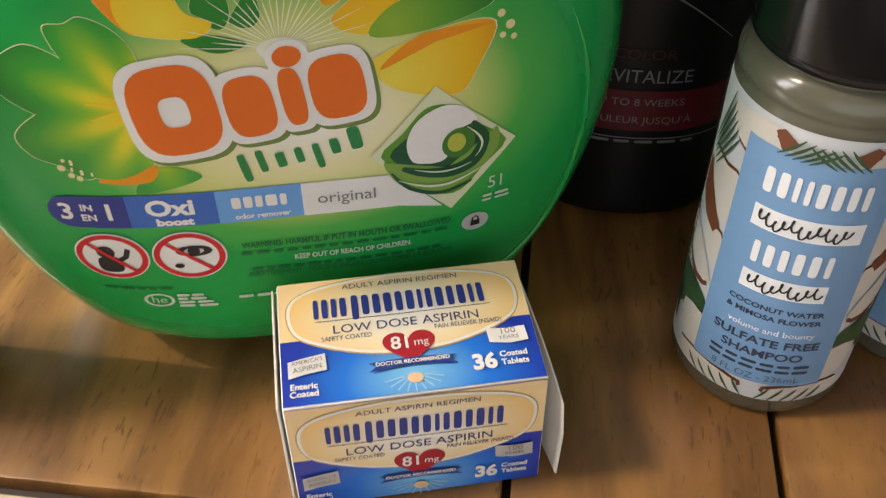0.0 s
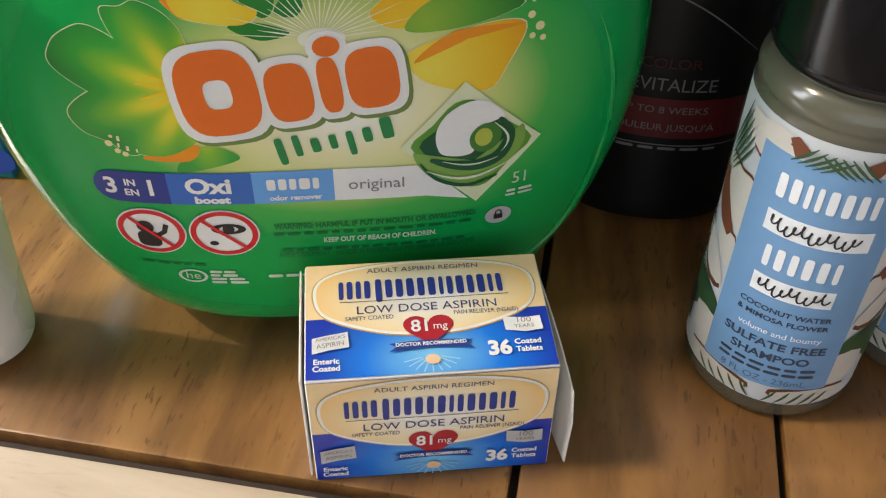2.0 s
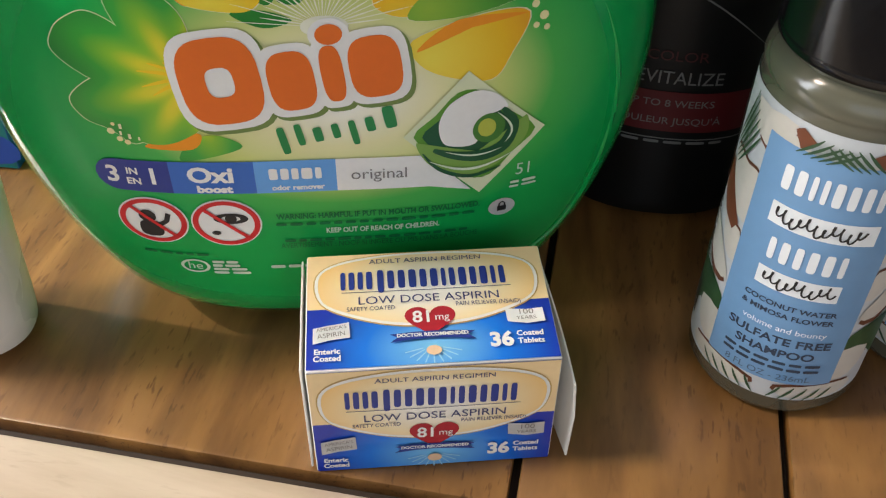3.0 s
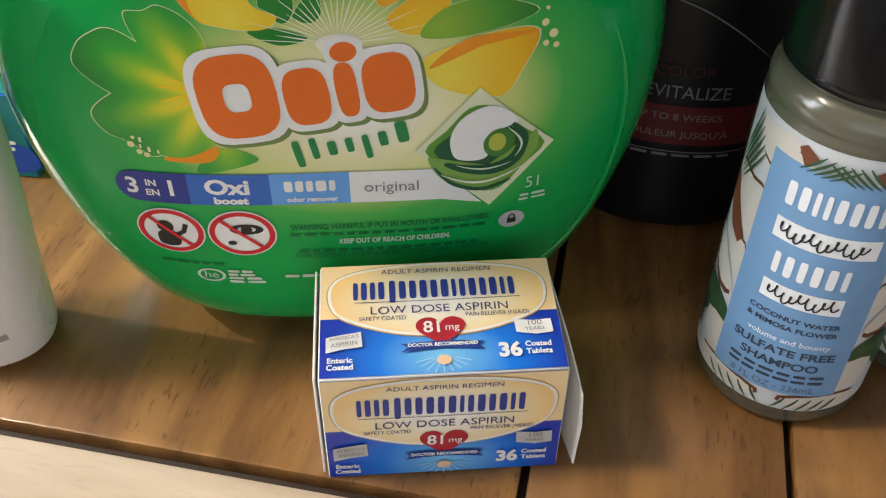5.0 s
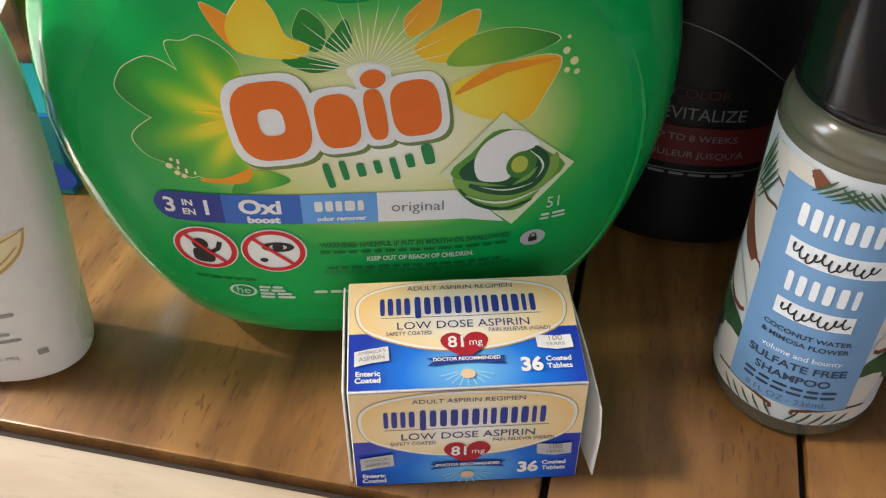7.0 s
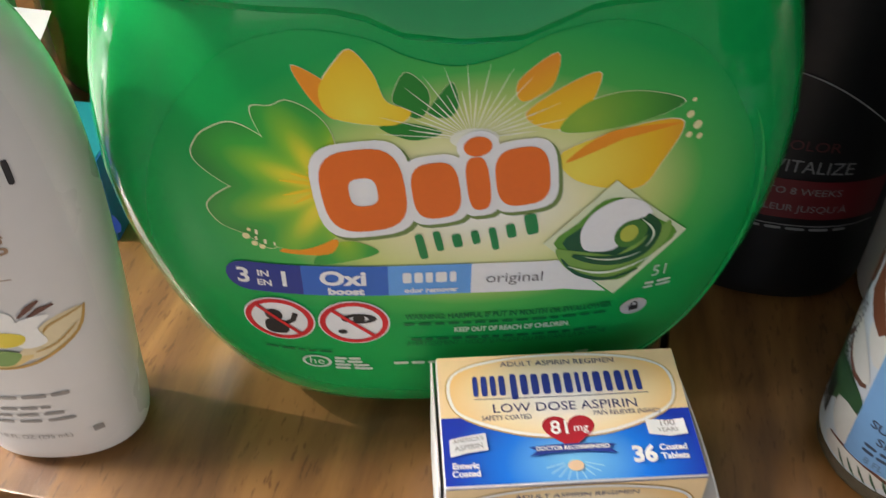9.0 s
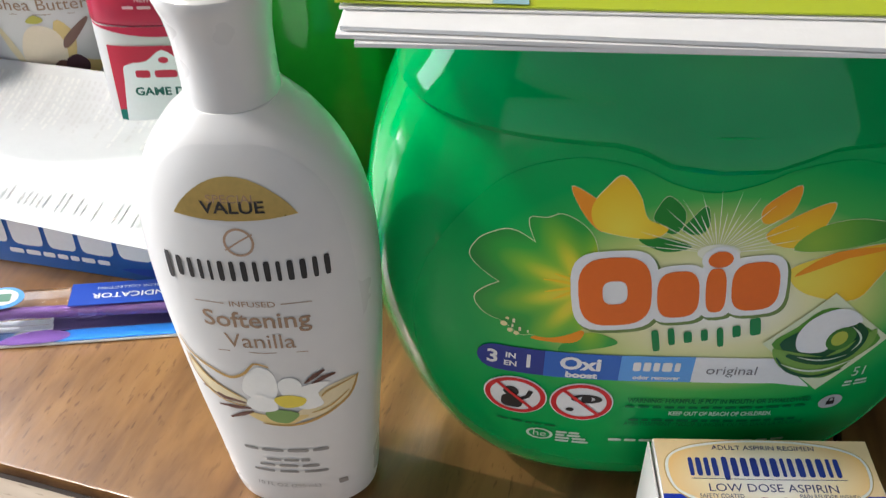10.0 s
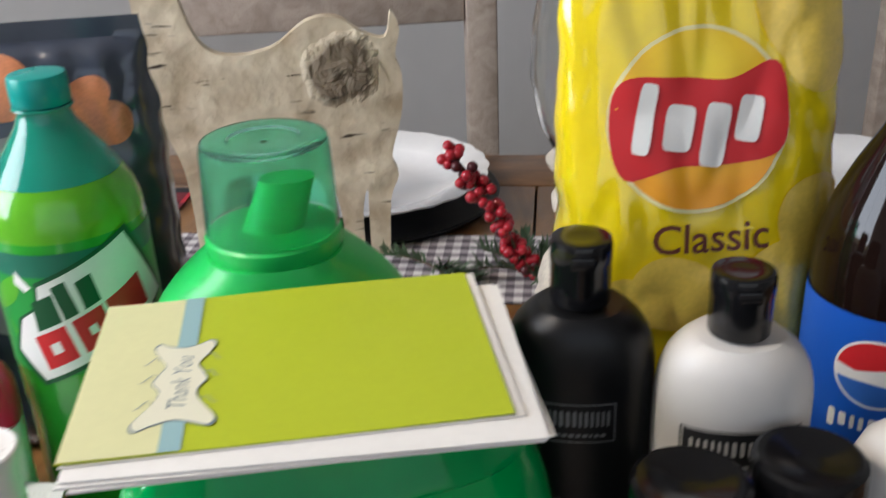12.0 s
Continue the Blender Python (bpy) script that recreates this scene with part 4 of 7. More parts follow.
# rounded cream bottle beside the shampoo
cream = thing("cream_bottle", "rounded cream white plastic bottle", "bottle", pose(0.2635, 0.052, 0))
part("body", lathe([(0.020, 0), (0.025, 0.002), (0.0265, 0.008), (0.0265, 0.12), (0.0255, 0.135), (0.021, 0.147), (0.014, 0.154), (0.005, 0.1565)], 48), WHITE_PLASTIC, cream)

# dark blue carton at the back
blue = thing("mouthwash_box", "dark blue carton with pale print behind the receipt", "carton", pose(-0.352, 0.262, 0.0005, 0, 0, 5))
part("carton", box(-0.034, -0.02, 0, 0.034, 0.02, 0.135, bevel=0.0008), plain("dark_blue_carton", (0.012, 0.05, 0.26), 0.3, spot=0.06, scale=25, coat=0.2), blue)
part("band", box(-0.0335, -0.0206, 0.03, 0.0335, -0.0203, 0.055), plain("mid_blue_print", (0.03, 0.16, 0.48), 0.35), blue)

# ======== printed artwork ========
I_WHITE = ink("white", (0.82, 0.82, 0.80))
I_BLACK = ink("black", (0.02, 0.02, 0.022))
I_ORANGE = ink("orange", (0.80, 0.155, 0.012))
I_GREEN = ink("green", (0.01, 0.23, 0.06))
I_DGREEN = ink("dark_green", (0.003, 0.085, 0.03))
I_NAVY = ink("navy", (0.018, 0.040, 0.26))
I_BLUE = ink("blue", (0.03, 0.14, 0.52))
I_LBLUE = ink("light_blue", (0.13, 0.38, 0.80))
I_RED = ink("red", (0.62, 0.02, 0.025))
I_YELLOW = ink("yellow", (0.86, 0.60, 0.02))
I_PALE = ink("pale_yellow", (0.80, 0.74, 0.38))
I_GREY = ink("grey", (0.22, 0.21, 0.20))
I_LGREY = ink("light_grey", (0.50, 0.50, 0.50))
I_TAN = ink("tan", (0.42, 0.27, 0.17))
I_CREAM = ink("cream", (0.86, 0.65, 0.36))

# ---- the tub's label ----
S = tub_front
LABEL = smooth_line([(-0.086, 0.072), (-0.081, 0.108), (-0.062, 0.138), (-0.042, 0.1485), (-0.024, 0.1475), (-0.0125, 0.1425), (-0.001, 0.140), (0.0105, 0.1425), (0.0225, 0.1475), (0.040, 0.1490), (0.061, 0.138), (0.0795, 0.108), (0.0835, 0.072), (0.072, 0.036), (0.045, 0.022), (0.0, 0.018), (-0.045, 0.022), (-0.073, 0.036)], 6)
tub_print, n_, l_, p_ = nodes_of("tub_label_print")
co_ = n_.new("ShaderNodeTexCoord")
mp_ = n_.new("ShaderNodeMapping")
mp_.inputs["Location"].default_value = (-0.006 * 11.5, 0, -0.100 * 17.5)
mp_.inputs["Scale"].default_value = (11.5, 0, 17.5)
gr_ = n_.new("ShaderNodeTexGradient")
gr_.gradient_type = "SPHERICAL"
cr_ = n_.new("ShaderNodeValToRGB")
for at, c in ((0.12, (0.0, 0.36, 0.075)), (0.32, (0.06, 0.44, 0.08)), (0.5, (0.58, 0.66, 0.20)), (0.70, (0.82, 0.79, 0.44)), (1.0, (0.88, 0.87, 0.70))):
    e = cr_.color_ramp.elements.new(at)
    e.color = (*c, 1)
cr_.color_ramp.elements.remove(cr_.color_ramp.elements[0])
cr_.color_ramp.elements[0].position = 0.12
l_.new(co_.outputs["Object"], mp_.inputs[0])
l_.new(mp_.outputs[0], gr_.inputs[0])
l_.new(gr_.outputs["Fac"], cr_.inputs[0])
l_.new(cr_.outputs[0], p_.inputs["Base Color"])
p_.inputs["Roughness"].default_value = 0.3
p_.inputs["Specular IOR Level"].default_value = 0.3
ridge = [(0.0 + (u + 0.001) * 1.02, 0.084 + (v - 0.084) * 1.03) for u, v in LABEL if v < 0.136]
ridge = ridge[3:-3]
part("panel_ridge", tube([S(u, v, -0.0011 - 0.0022 * max(0.0, 1 - min(k, len(ridge) - 1 - k) / 16)) for k, (u, v) in enumerate(ridge)], 0.0014, 8), GREEN, tub)
label = part("label", blob(S, LABEL, L1, 14), tub_print, tub, "green and pale yellow floral label")


def petal_mat(name, a, b, c, centre, size):
    return gradient(name, ((0.0, c), (0.45, b), (1.0, a)), (centre[0], 0, centre[1]), (1 / size, 0, 1 / size), 0.35)


def flower_mat(name, centre, size):
    """Printed petals: yellow along each petal's middle and towards the flower's heart, green at the rims."""
    m, n, l, p = nodes_of(name)
    co, sep = n.new("ShaderNodeTexCoord"), n.new("ShaderNodeSeparateXYZ")
    l.new(co.outputs["Object"], sep.inputs[0])

    def calc(op, *ins):
        k = n.new("ShaderNodeMath")
        k.operation = op
        for i, v in enumerate(ins):
            if isinstance(v, (int, float)):
                k.inputs[i].default_value = v
            else:
                l.new(v, k.inputs[i])
        return k.outputs[0]

    dx, dz = calc("SUBTRACT", sep.outputs[0], centre[0]), calc("SUBTRACT", sep.outputs[2], centre[1])
    far = calc("DIVIDE", calc("SQRT", calc("ADD", calc("MULTIPLY", dx, dx), calc("MULTIPLY", dz, dz))), size)
    wave = calc("COSINE", calc("MULTIPLY_ADD", calc("ARCTAN2", dz, dx), 9.0, 0.30))
    t = calc("MULTIPLY_ADD", wave, -0.11, far)
    cr = n.new("ShaderNodeValToRGB")
    l.new(t, cr.inputs[0])
    el = cr.color_ramp.elements
    stops = ((0.05, (0.84, 0.66, 0.05)), (0.26, (0.66, 0.64, 0.03)), (0.46, (0.22, 0.50, 0.03)), (0.70, (0.03, 0.36, 0.04)), (1.0, (0.010, 0.23, 0.035)))
    while len(el) < len(stops):
        el.new(0.5)
    for e, (at, c) in zip(el, stops):
        e.position, e.color = at, (*c, 1)
    l.new(cr.outputs[0], p.inputs["Base Color"])
    p.inputs["Roughness"].default_value = 0.35
    return m


LEAFM = flower_mat("print_leaf", (-0.0335, 0.1055), 0.036)
LEAFR = petal_mat("print_leaf_right", (0.28, 0.48, 0.04), (0.08, 0.34, 0.03), (0.012, 0.20, 0.025), (0.030, 0.124), 0.026)
YELM = petal_mat("print_yellow", (0.88, 0.72, 0.06), (0.86, 0.55, 0.01), (0.85, 0.30, 0.01), (-0.025, 0.128), 0.024)
YELR = petal_mat("print_yellow_right", (0.86, 0.72, 0.08), (0.86, 0.52, 0.01), (0.80, 0.24, 0.008), (0.030, 0.110), 0.036)
PALEY = ink("petal_edge", (0.80, 0.78, 0.52))


def petal(name, pts, mat, lift=L2, edge=True):
    o = smooth_line([(u, min(v, 0.125 + (v - 0.125) * 0.82)) for u, v in pts], 5)
    if edge:
        cu, cv = sum(p[0] for p in o) / len(o), sum(p[1] for p in o) / len(o)
        big = [(cu + (u - cu) * 1.022, cv + (v - cv) * 1.022) for u, v in o]
        part("petal_edge", blob(S, big, lift - 0.00008, 4), PALEY, tub)
    part(name, blob(S, o, lift, 5), mat, tub)


petal("petal", [(-0.037, 0.107), (-0.046, 0.102), (-0.058, 0.1045), (-0.068, 0.112), (-0.0665, 0.1185), (-0.062, 0.1225), (-0.0565, 0.1245), (-0.050, 0.1215), (-0.043, 0.115)], LEAFM)
petal("petal", [(-0.036, 0.107), (-0.046, 0.116), (-0.0500, 0.1225), (-0.0515, 0.1300), (-0.0465, 0.1310), (-0.0425, 0.1330), (-0.0370, 0.1300), (-0.0330, 0.1245), (-0.0315, 0.1180), (-0.0330, 0.111)], LEAFM, L2 + 0.00003)
petal("petal", [(-0.036, 0.105), (-0.048, 0.1085), (-0.058, 0.1060), (-0.0665, 0.0985), (-0.0640, 0.0920), (-0.0575, 0.0890), (-0.0515, 0.0845), (-0.0455, 0.0890), (-0.041, 0.097)], LEAFM, L2 + 0.00006)
petal("petal", [(-0.033, 0.105), (-0.043, 0.100), (-0.0495, 0.0915), (-0.0505, 0.0860), (-0.0440, 0.0845), (-0.0370, 0.0870), (-0.0300, 0.0925), (-0.0275, 0.099)], LEAFM, L2 + 0.00009)
petal("petal", [(-0.0345, 0.106), (-0.0335, 0.116), (-0.029, 0.1195), (-0.0250, 0.114), (-0.027, 0.106)], LEAFM, L2 + 0.00012)
petal("petal", [(-0.049, 0.0835), (-0.041, 0.0875), (-0.033, 0.0885), (-0.036, 0.083)], ink("petal_orange", (0.86, 0.30, 0.01)), L2 + 0.00005, False)
petal("leaf", [(-0.040, 0.0790), (-0.036, 0.0860), (-0.029, 0.0880), (-0.022, 0.084), (-0.030, 0.0805)], LEAFM, L2 + 0.00002, False)
bm = bmesh.new()
for a, ln in ((150, 0.012), (165, 0.014), (185, 0.013), (200, 0.011), (135, 0.009)):
    c, s = math.cos(radians(a)), math.sin(radians(a))
    stroke(S, [(-0.033 + c * ln * k / 4, 0.1055 + s * ln * k / 4 + 0.0008 * math.sin(k)) for k in range(5)], 0.0011, L3, bm, 0.3)
pieces("stamen", bm, I_YELLOW, tub)
bm = bmesh.new()
for x, y, r in ((-0.0545, 0.0905, 0.0010), (-0.0548, 0.0882, 0.0008), (-0.0525, 0.0872, 0.0010), (-0.0500, 0.0866, 0.0007)):
    stroke(S, [(x - r * 0.4, y), (x, y), (x + r * 0.4, y)], r * 1.8, L4, bm, 0.9)
pieces("petal_dot", bm, PALEY, tub)
petal("petal", [(-0.0405, 0.144), (-0.033, 0.1395), (-0.029, 0.133), (-0.031, 0.127), (-0.0365, 0.1335)], ink("petal_orange", (0.86, 0.30, 0.01)))
petal("petal", [(-0.0345, 0.137), (-0.0305, 0.145), (-0.0265, 0.149), (-0.0215, 0.142), (-0.0185, 0.133), (-0.0125, 0.1295), (-0.0165, 0.125), (-0.027, 0.126), (-0.033, 0.129)], YELM, L2 + 0.00004)
petal("leaf", [(-0.0135, 0.1420), (-0.0085, 0.1365), (-0.0085, 0.130), (-0.0115, 0.1270), (-0.0165, 0.132), (-0.0165, 0.1365)], ink("leaf_green", (0.01, 0.22, 0.02)), L2)
petal("leaf", [(-0.0025, 0.1385), (-0.001, 0.131), (-0.0035, 0.127), (-0.0085, 0.1285), (-0.006, 0.134)], ink("leaf_green", (0.01, 0.22, 0.02)), L2)
petal("leaf", [(-0.0205, 0.1245), (-0.013, 0.1255), (-0.005, 0.1225), (-0.0125, 0.1205)], ink("leaf_green", (0.01, 0.22, 0.02)), L2, False)
petal("petal", [(0.0225, 0.1465), (0.0135, 0.1385), (0.0145, 0.1315), (0.0215, 0.136)], YELR)
petal("petal", [(0.0335, 0.139), (0.0255, 0.1365), (0.0155, 0.1275), (0.021, 0.1225), (0.029, 0.124)], YELR, L2 + 0.00003)
petal("leaf", [(0.056, 0.1265), (0.043, 0.1325), (0.0305, 0.1300), (0.0245, 0.1215), (0.040, 0.1215)], LEAFR, L2 + 0.00005)
petal("petal", [(0.0565, 0.1205), (0.044, 0.1215), (0.0255, 0.1155), (0.0275, 0.108), (0.036, 0.1035), (0.047, 0.102), (0.052, 0.109)], YELR, L2 + 0.00008)
petal("petal", [(0.0565, 0.1205), (0.0435, 0.1190), (0.0265, 0.1120), (0.0375, 0.1205)], ink("petal_orange", (0.86, 0.30, 0.01)), L2 + 0.00012, False)
bm = bmesh.new()
for u, v, r in ((0.058, 0.1225, 0.0011), (0.0605, 0.119, 0.0013), (0.0585, 0.1165, 0.0009), (0.0615, 0.1155, 0.0009), (0.0585, 0.1265, 0.0006), (-0.0575, 0.0885, 0.0011), (-0.0555, 0.086, 0.0009), (-0.0535, 0.0850, 0.0009), (-0.0565, 0.091, 0.0006)):
    blob(S, ellipse(u, v, r, r, 10), L3, 1, bm)
pieces("dot", bm, I_PALE, tub)
bm = bmesh.new()
for k in range(26):
    a = radians(6.5 + 6.7 * k)
    ln = 0.021 if k % 2 else 0.013
    c, s = math.cos(a), math.sin(a)
    stroke(S, [(0.0025 + c * (0.003 + ln * q / 5), 0.1205 + s * (0.003 + ln * q / 5) * 0.85) for q in range(6)], 0.00024 if k % 2 else 0.0004, L3 - 0.0001, bm, 0.15)
pieces("sun_ray", bm, ink("ray_white", (0.86, 0.86, 0.70)), tub)
part("sun_glow", blob(S, ellipse(0.003, 0.1205, 0.0062, 0.0030, 24), L3 - 0.00014, 3), ink("ray_white", (0.86, 0.86, 0.70)), tub)
# word mark: plain rounded orange shapes on white
TILT8 = radians(7)


def mark(u, v, l):
    """The word mark's own axes: it climbs to the right."""
    return S(-0.004 + u * math.cos(TILT8) - v * math.sin(TILT8), 0.1085 + u * math.sin(TILT8) + v * math.cos(TILT8), l)


word = ((-0.0215, -0.0005, 0.0108, 0.0132), (-0.0030, -0.0030, 0.0062, 0.0090), (0.0080, -0.0025, 0.0030, 0.0085), (0.0195, -0.0022, 0.0070, 0.0092))
bm, sh = bmesh.new(), bmesh.new()
for u, v, a, b in word:
    blob(mark, ellipse(u, v, a + 0.0022, b + 0.0022, 28, p=3.5), L4, 3, bm)
    blob(mark, ellipse(u + 0.0008, v - 0.0012, a + 0.0024, b + 0.0024, 28, p=3.5), L4 - 0.00012, 3, sh)
blob(mark, ellipse(0.0090, 0.0090, 0.0054, 0.0045, 20), L4, 2, bm)
pieces("mark_shadow", sh, ink("olive_shadow", (0.16, 0.24, 0.06)), tub)
pieces("mark_outline", bm, I_WHITE, tub)
bm = bmesh.new()
for i, (u, v, a, b) in enumerate(word):
    blob(mark, ellipse(u, v, a, b, 28, p=3.0), L5, 4, bm, hole=(0.34, 0.0, 0.0, 0.0)[i])
blob(mark, ellipse(0.0090, 0.0090, 0.0036, 0.0029, 18), L5, 2, bm)
pieces("word_mark", bm, I_ORANGE, tub, "orange rounded shapes with a white outline")
pieces("product_line", bars(S, 0.0045, 0.0885, 0.033, 0.0050, L3, 7, turn=11, gap=1.0, seed=4, tall=[(0.0, 1.9), (0.2, 1.5), (0, 1), (0, 1), (-0.35, 1.7), (0, 1), (0.2, 1.5)]), I_GREEN, tub)
# pod picture
POD = [(0.0225, 0.0850), (0.0405, 0.1055), (0.0635, 0.0835), (0.0450, 0.0615)]


def quad_between(f, shift=(0, 0)):
    cu, cv = sum(p[0] for p in POD) / 4, sum(p[1] for p in POD) / 4
    out = []
    for i in range(4):
        a, b = POD[i], POD[(i + 1) % 4]
        for k in range(5):
            u, v = a[0] + (b[0] - a[0]) * k / 5, a[1] + (b[1] - a[1]) * k / 5
            out.append((cu + (u - cu) * f + shift[0], cv + (v - cv) * f + shift[1]))
    return out


part("pod_film", blob(S, quad_between(1.0), L4, 4), ink("pod_film", (0.70, 0.76, 0.50)), tub)
part("pod_edge", blob(S, smooth_line(quad_between(0.86)[::2], 3), L4 + 0.0001, 4), ink("pod_leaf", (0.10, 0.30, 0.03)), tub)
part("pod_body", blob(S, smooth_line(quad_between(0.74)[::2], 3), L4 + 0.0002, 4), I_DGREEN, tub)
part("pod_light", blob(S, smooth_line([(0.0262, 0.0830), (0.0300, 0.0745), (0.0400, 0.0695), (0.0500, 0.0725), (0.0580, 0.0815), (0.0575, 0.0890), (0.0530, 0.0800), (0.0440, 0.0755), (0.0350, 0.0770)], 5), L4 + 0.0003, 5), ink("pod_light_green", (0.20, 0.38, 0.07)), tub)
part("pod_white", blob(S, smooth_line([(0.0337, 0.0824), (0.0325, 0.0890), (0.0355, 0.0955), (0.0421, 0.0992), (0.0482, 0.0978), (0.0520, 0.0930), (0.0482, 0.0922), (0.0446, 0.0900), (0.0432, 0.0860), (0.0438, 0.0824), (0.0418, 0.0806), (0.0375, 0.0806)], 5), L4 + 0.0004, 6), I_WHITE, tub)
bm = bmesh.new()
stroke(S, smooth_line([(0.0505, 0.0925), (0.0540, 0.0870), (0.0515, 0.0795), (0.0450, 0.0765), (0.0370, 0.0775), (0.0310, 0.0800), (0.0370, 0.0775), (0.0450, 0.0765), (0.0515, 0.0795), (0.0540, 0.0870)], 5)[:26], 0.0042, L4 + 0.00045, bm, 0.25)
stroke(S, smooth_line([(0.0280, 0.0790), (0.0330, 0.0725), (0.0420, 0.0690), (0.0510, 0.0715), (0.0420, 0.0690), (0.0330, 0.0725)], 5)[:16], 0.0014, L4 + 0.00045, bm, 0.25)
pieces("pod_swirl", bm, I_DGREEN, tub)
part("pod_core", blob(S, ellipse(0.0468, 0.0862, 0.0046, 0.0052, 20, -20), L4 + 0.0005, 3), ink("pod_mid_green", (0.05, 0.20, 0.03)), tub)
part("pod_gloss", blob(S, ellipse(0.0462, 0.0865, 0.0026, 0.0032, 18), L4 + 0.0006, 2), ink("pod_gold", (0.46, 0.52, 0.07)), tub)
bm = bmesh.new()
stroke(S, [(0.0490 + 0.0045 * math.sin(k * 0.25), 0.0915 - 0.0011 * k) for k in range(11)], 0.0007, L4 + 0.0007, bm, 0.2)
stroke(S, [(0.0300 + 0.0024 * k, 0.0760 - 0.0040 * math.sin(k * 0.32)) for k in range(11)], 0.0009, L4 + 0.0007, bm, 0.2)
stroke(S, [(0.0345 + 0.0018 * k, 0.0792 - 0.0022 * math.sin(k * 0.32)) for k in range(10)], 0.0006, L4 + 0.0007, bm, 0.2)
pieces("pod_shine", bm, ink("pod_shine", (0.70, 0.80, 0.62)), tub)
# strip of four panels
SEG = [(-0.0655, -0.0440, I_NAVY), (-0.0440, -0.0200, I_BLUE), (-0.0200, 0.0032, I_LBLUE), (0.0032, 0.0300, I_WHITE)]


def strip_at(u, v, l):
    return S(u, v + 0.0725 - 0.04 * max(0, u - 0.0) ** 1.2, l)


for i, (a, b, mt) in enumerate(SEG):
    if i == 0:
        part("strip_panel", blob(strip_at, [(b, -0.0060), (b, 0.0060)] + [(-0.0595 - 0.006 * math.sin(math.pi * k / 8), 0.006 * math.cos(math.pi * k / 8)) for k in range(9)], L3, 4), mt, tub)
    else:
        part("strip_panel", patch(strip_at, a, -0.0060, b, 0.0060, L3, 10, 2), mt, tub)
part("strip_panel", blob(strip_at, [(0.030, -0.006), (0.0425, -0.0085), (0.038, -0.0035), (0.030, 0.006)], L3, 3), I_WHITE, tub)
bm = letters(strip_at, "3", 0.0085, -0.0605, 0.0, L4, bold=0.0002)
letters(strip_at, "1", 0.0085, -0.0490, 0.0, L4, bold=0.0002, bm=bm)
letters(strip_at, "IN", 0.0034, -0.0547, 0.0018, L4, bm=bm, bold=0.0001)
letters(strip_at, "EN", 0.0034, -0.0547, -0.0020, L4, bm=bm, bold=0.0001)
letters(strip_at, "Oxi", 0.0078, -0.0325, 0.0010, L4, bold=0.0003, bm=bm, wide=1.1)
letters(strip_at, "boost", 0.0036, -0.0320, -0.0042, L4, bold=0.0002, bm=bm, wide=1.2)
bars(strip_at, -0.0085, 0.0012, 0.0150, 0.0042, L4, 5, bm, 0.3, seed=9)
letters(strip_at, "odor remover", 0.0026, -0.0080, -0.0040, L4, bm=bm, bold=0.0001)
part("strip_lettering", bm, I_WHITE, tub)
part("strip_lettering", letters(strip_at, "original", 0.0056, 0.0155, 0.0, L4), I_GREY, tub)
# warning signs: plain dark shapes under a red bar
for k, u in enumerate((-0.0523, -0.0305)):
    sgn = part("warning_sign", blob(S, ellipse(u, 0.0545, 0.0105, 0.0097, 36), L3, 3), I_WHITE, tub)
    part("red_ring", blob(S, ellipse(u, 0.0545, 0.0100, 0.0092, 36), L4, 2, hole=0.83), I_RED, sgn)
    bm = bmesh.new()
    if k == 0:
        blob(S, ellipse(u - 0.0015, 0.0565, 0.0026, 0.0026, 16), L4, 2, bm)
        blob(S, ellipse(u - 0.0010, 0.0512, 0.0036, 0.0034, 16, p=3), L4, 2, bm)
        stroke(S, [(u + 0.001, 0.0525), (u + 0.004, 0.0548), (u + 0.005, 0.058)], 0.0016, L4, bm)
    else:
        blob(S, ellipse(u + 0.0015, 0.0565, 0.0052, 0.0022, 20), L4, 3, bm, hole=0.55)
        blob(S, ellipse(u + 0.0015, 0.0565, 0.0018, 0.0018, 14), L4, 1, bm)
        blob(S, ellipse(u - 0.0035, 0.0505, 0.0014, 0.0010, 10), L4, 1, bm)
    part("pictogram", bm, I_BLACK, sgn)
    part("red_bar", stroke(S, [(u - 0.0066 + 0.0132 * q / 6, 0.0608 - 0.0128 * q / 6) for q in range(7)], 0.0012, L5), I_RED, sgn)
bm = letters(S, "WARNING: HARMFUL IF PUT IN MOUTH OR SWALLOWED.", 0.0031, 0.0150, 0.0565, L3, wide=0.74, bold=0.0001)
for v, w in ((0.0533, 0.060), (0.0462, 0.056)):
    bars(S, 0.0140, v, w, 0.0012, L3, 14, bm, 0.3, seed=int(v * 1e4))
letters(S, "AVERTISSEMENT : NOCIF SI INGERE OU MIS DANS LA BOUCHE", 0.0031, 0.0150, 0.0440, L3, wide=0.70, bm=bm)
bars(S, -0.0480, 0.0400, 0.020, 0.0010, L3, 5, bm, 0.3, seed=2)
part("fine_print", bm, ink("print_green", (0.0, 0.16, 0.045)), tub)
bm = letters(S, "KEEP OUT OF REACH OF CHILDREN.", 0.0029, 0.0160, 0.0500, L3, wide=0.72, bold=0.0001)
letters(S, "51", 0.0065, 0.0585, 0.0680, L3, bm=bm, wide=0.85)
bars(S, 0.0585, 0.0632, 0.008, 0.0011, L3, 2, bm)
bars(S, 0.0585, 0.0615, 0.0085, 0.0009, L3, 2, bm)
blob(S, ellipse(-0.0430, 0.0345, 0.0046, 0.0032, 24), L3, 1, bm, hole=0.78)
letters(S, "he", 0.0050, -0.0430, 0.0346, L3, bm=bm)
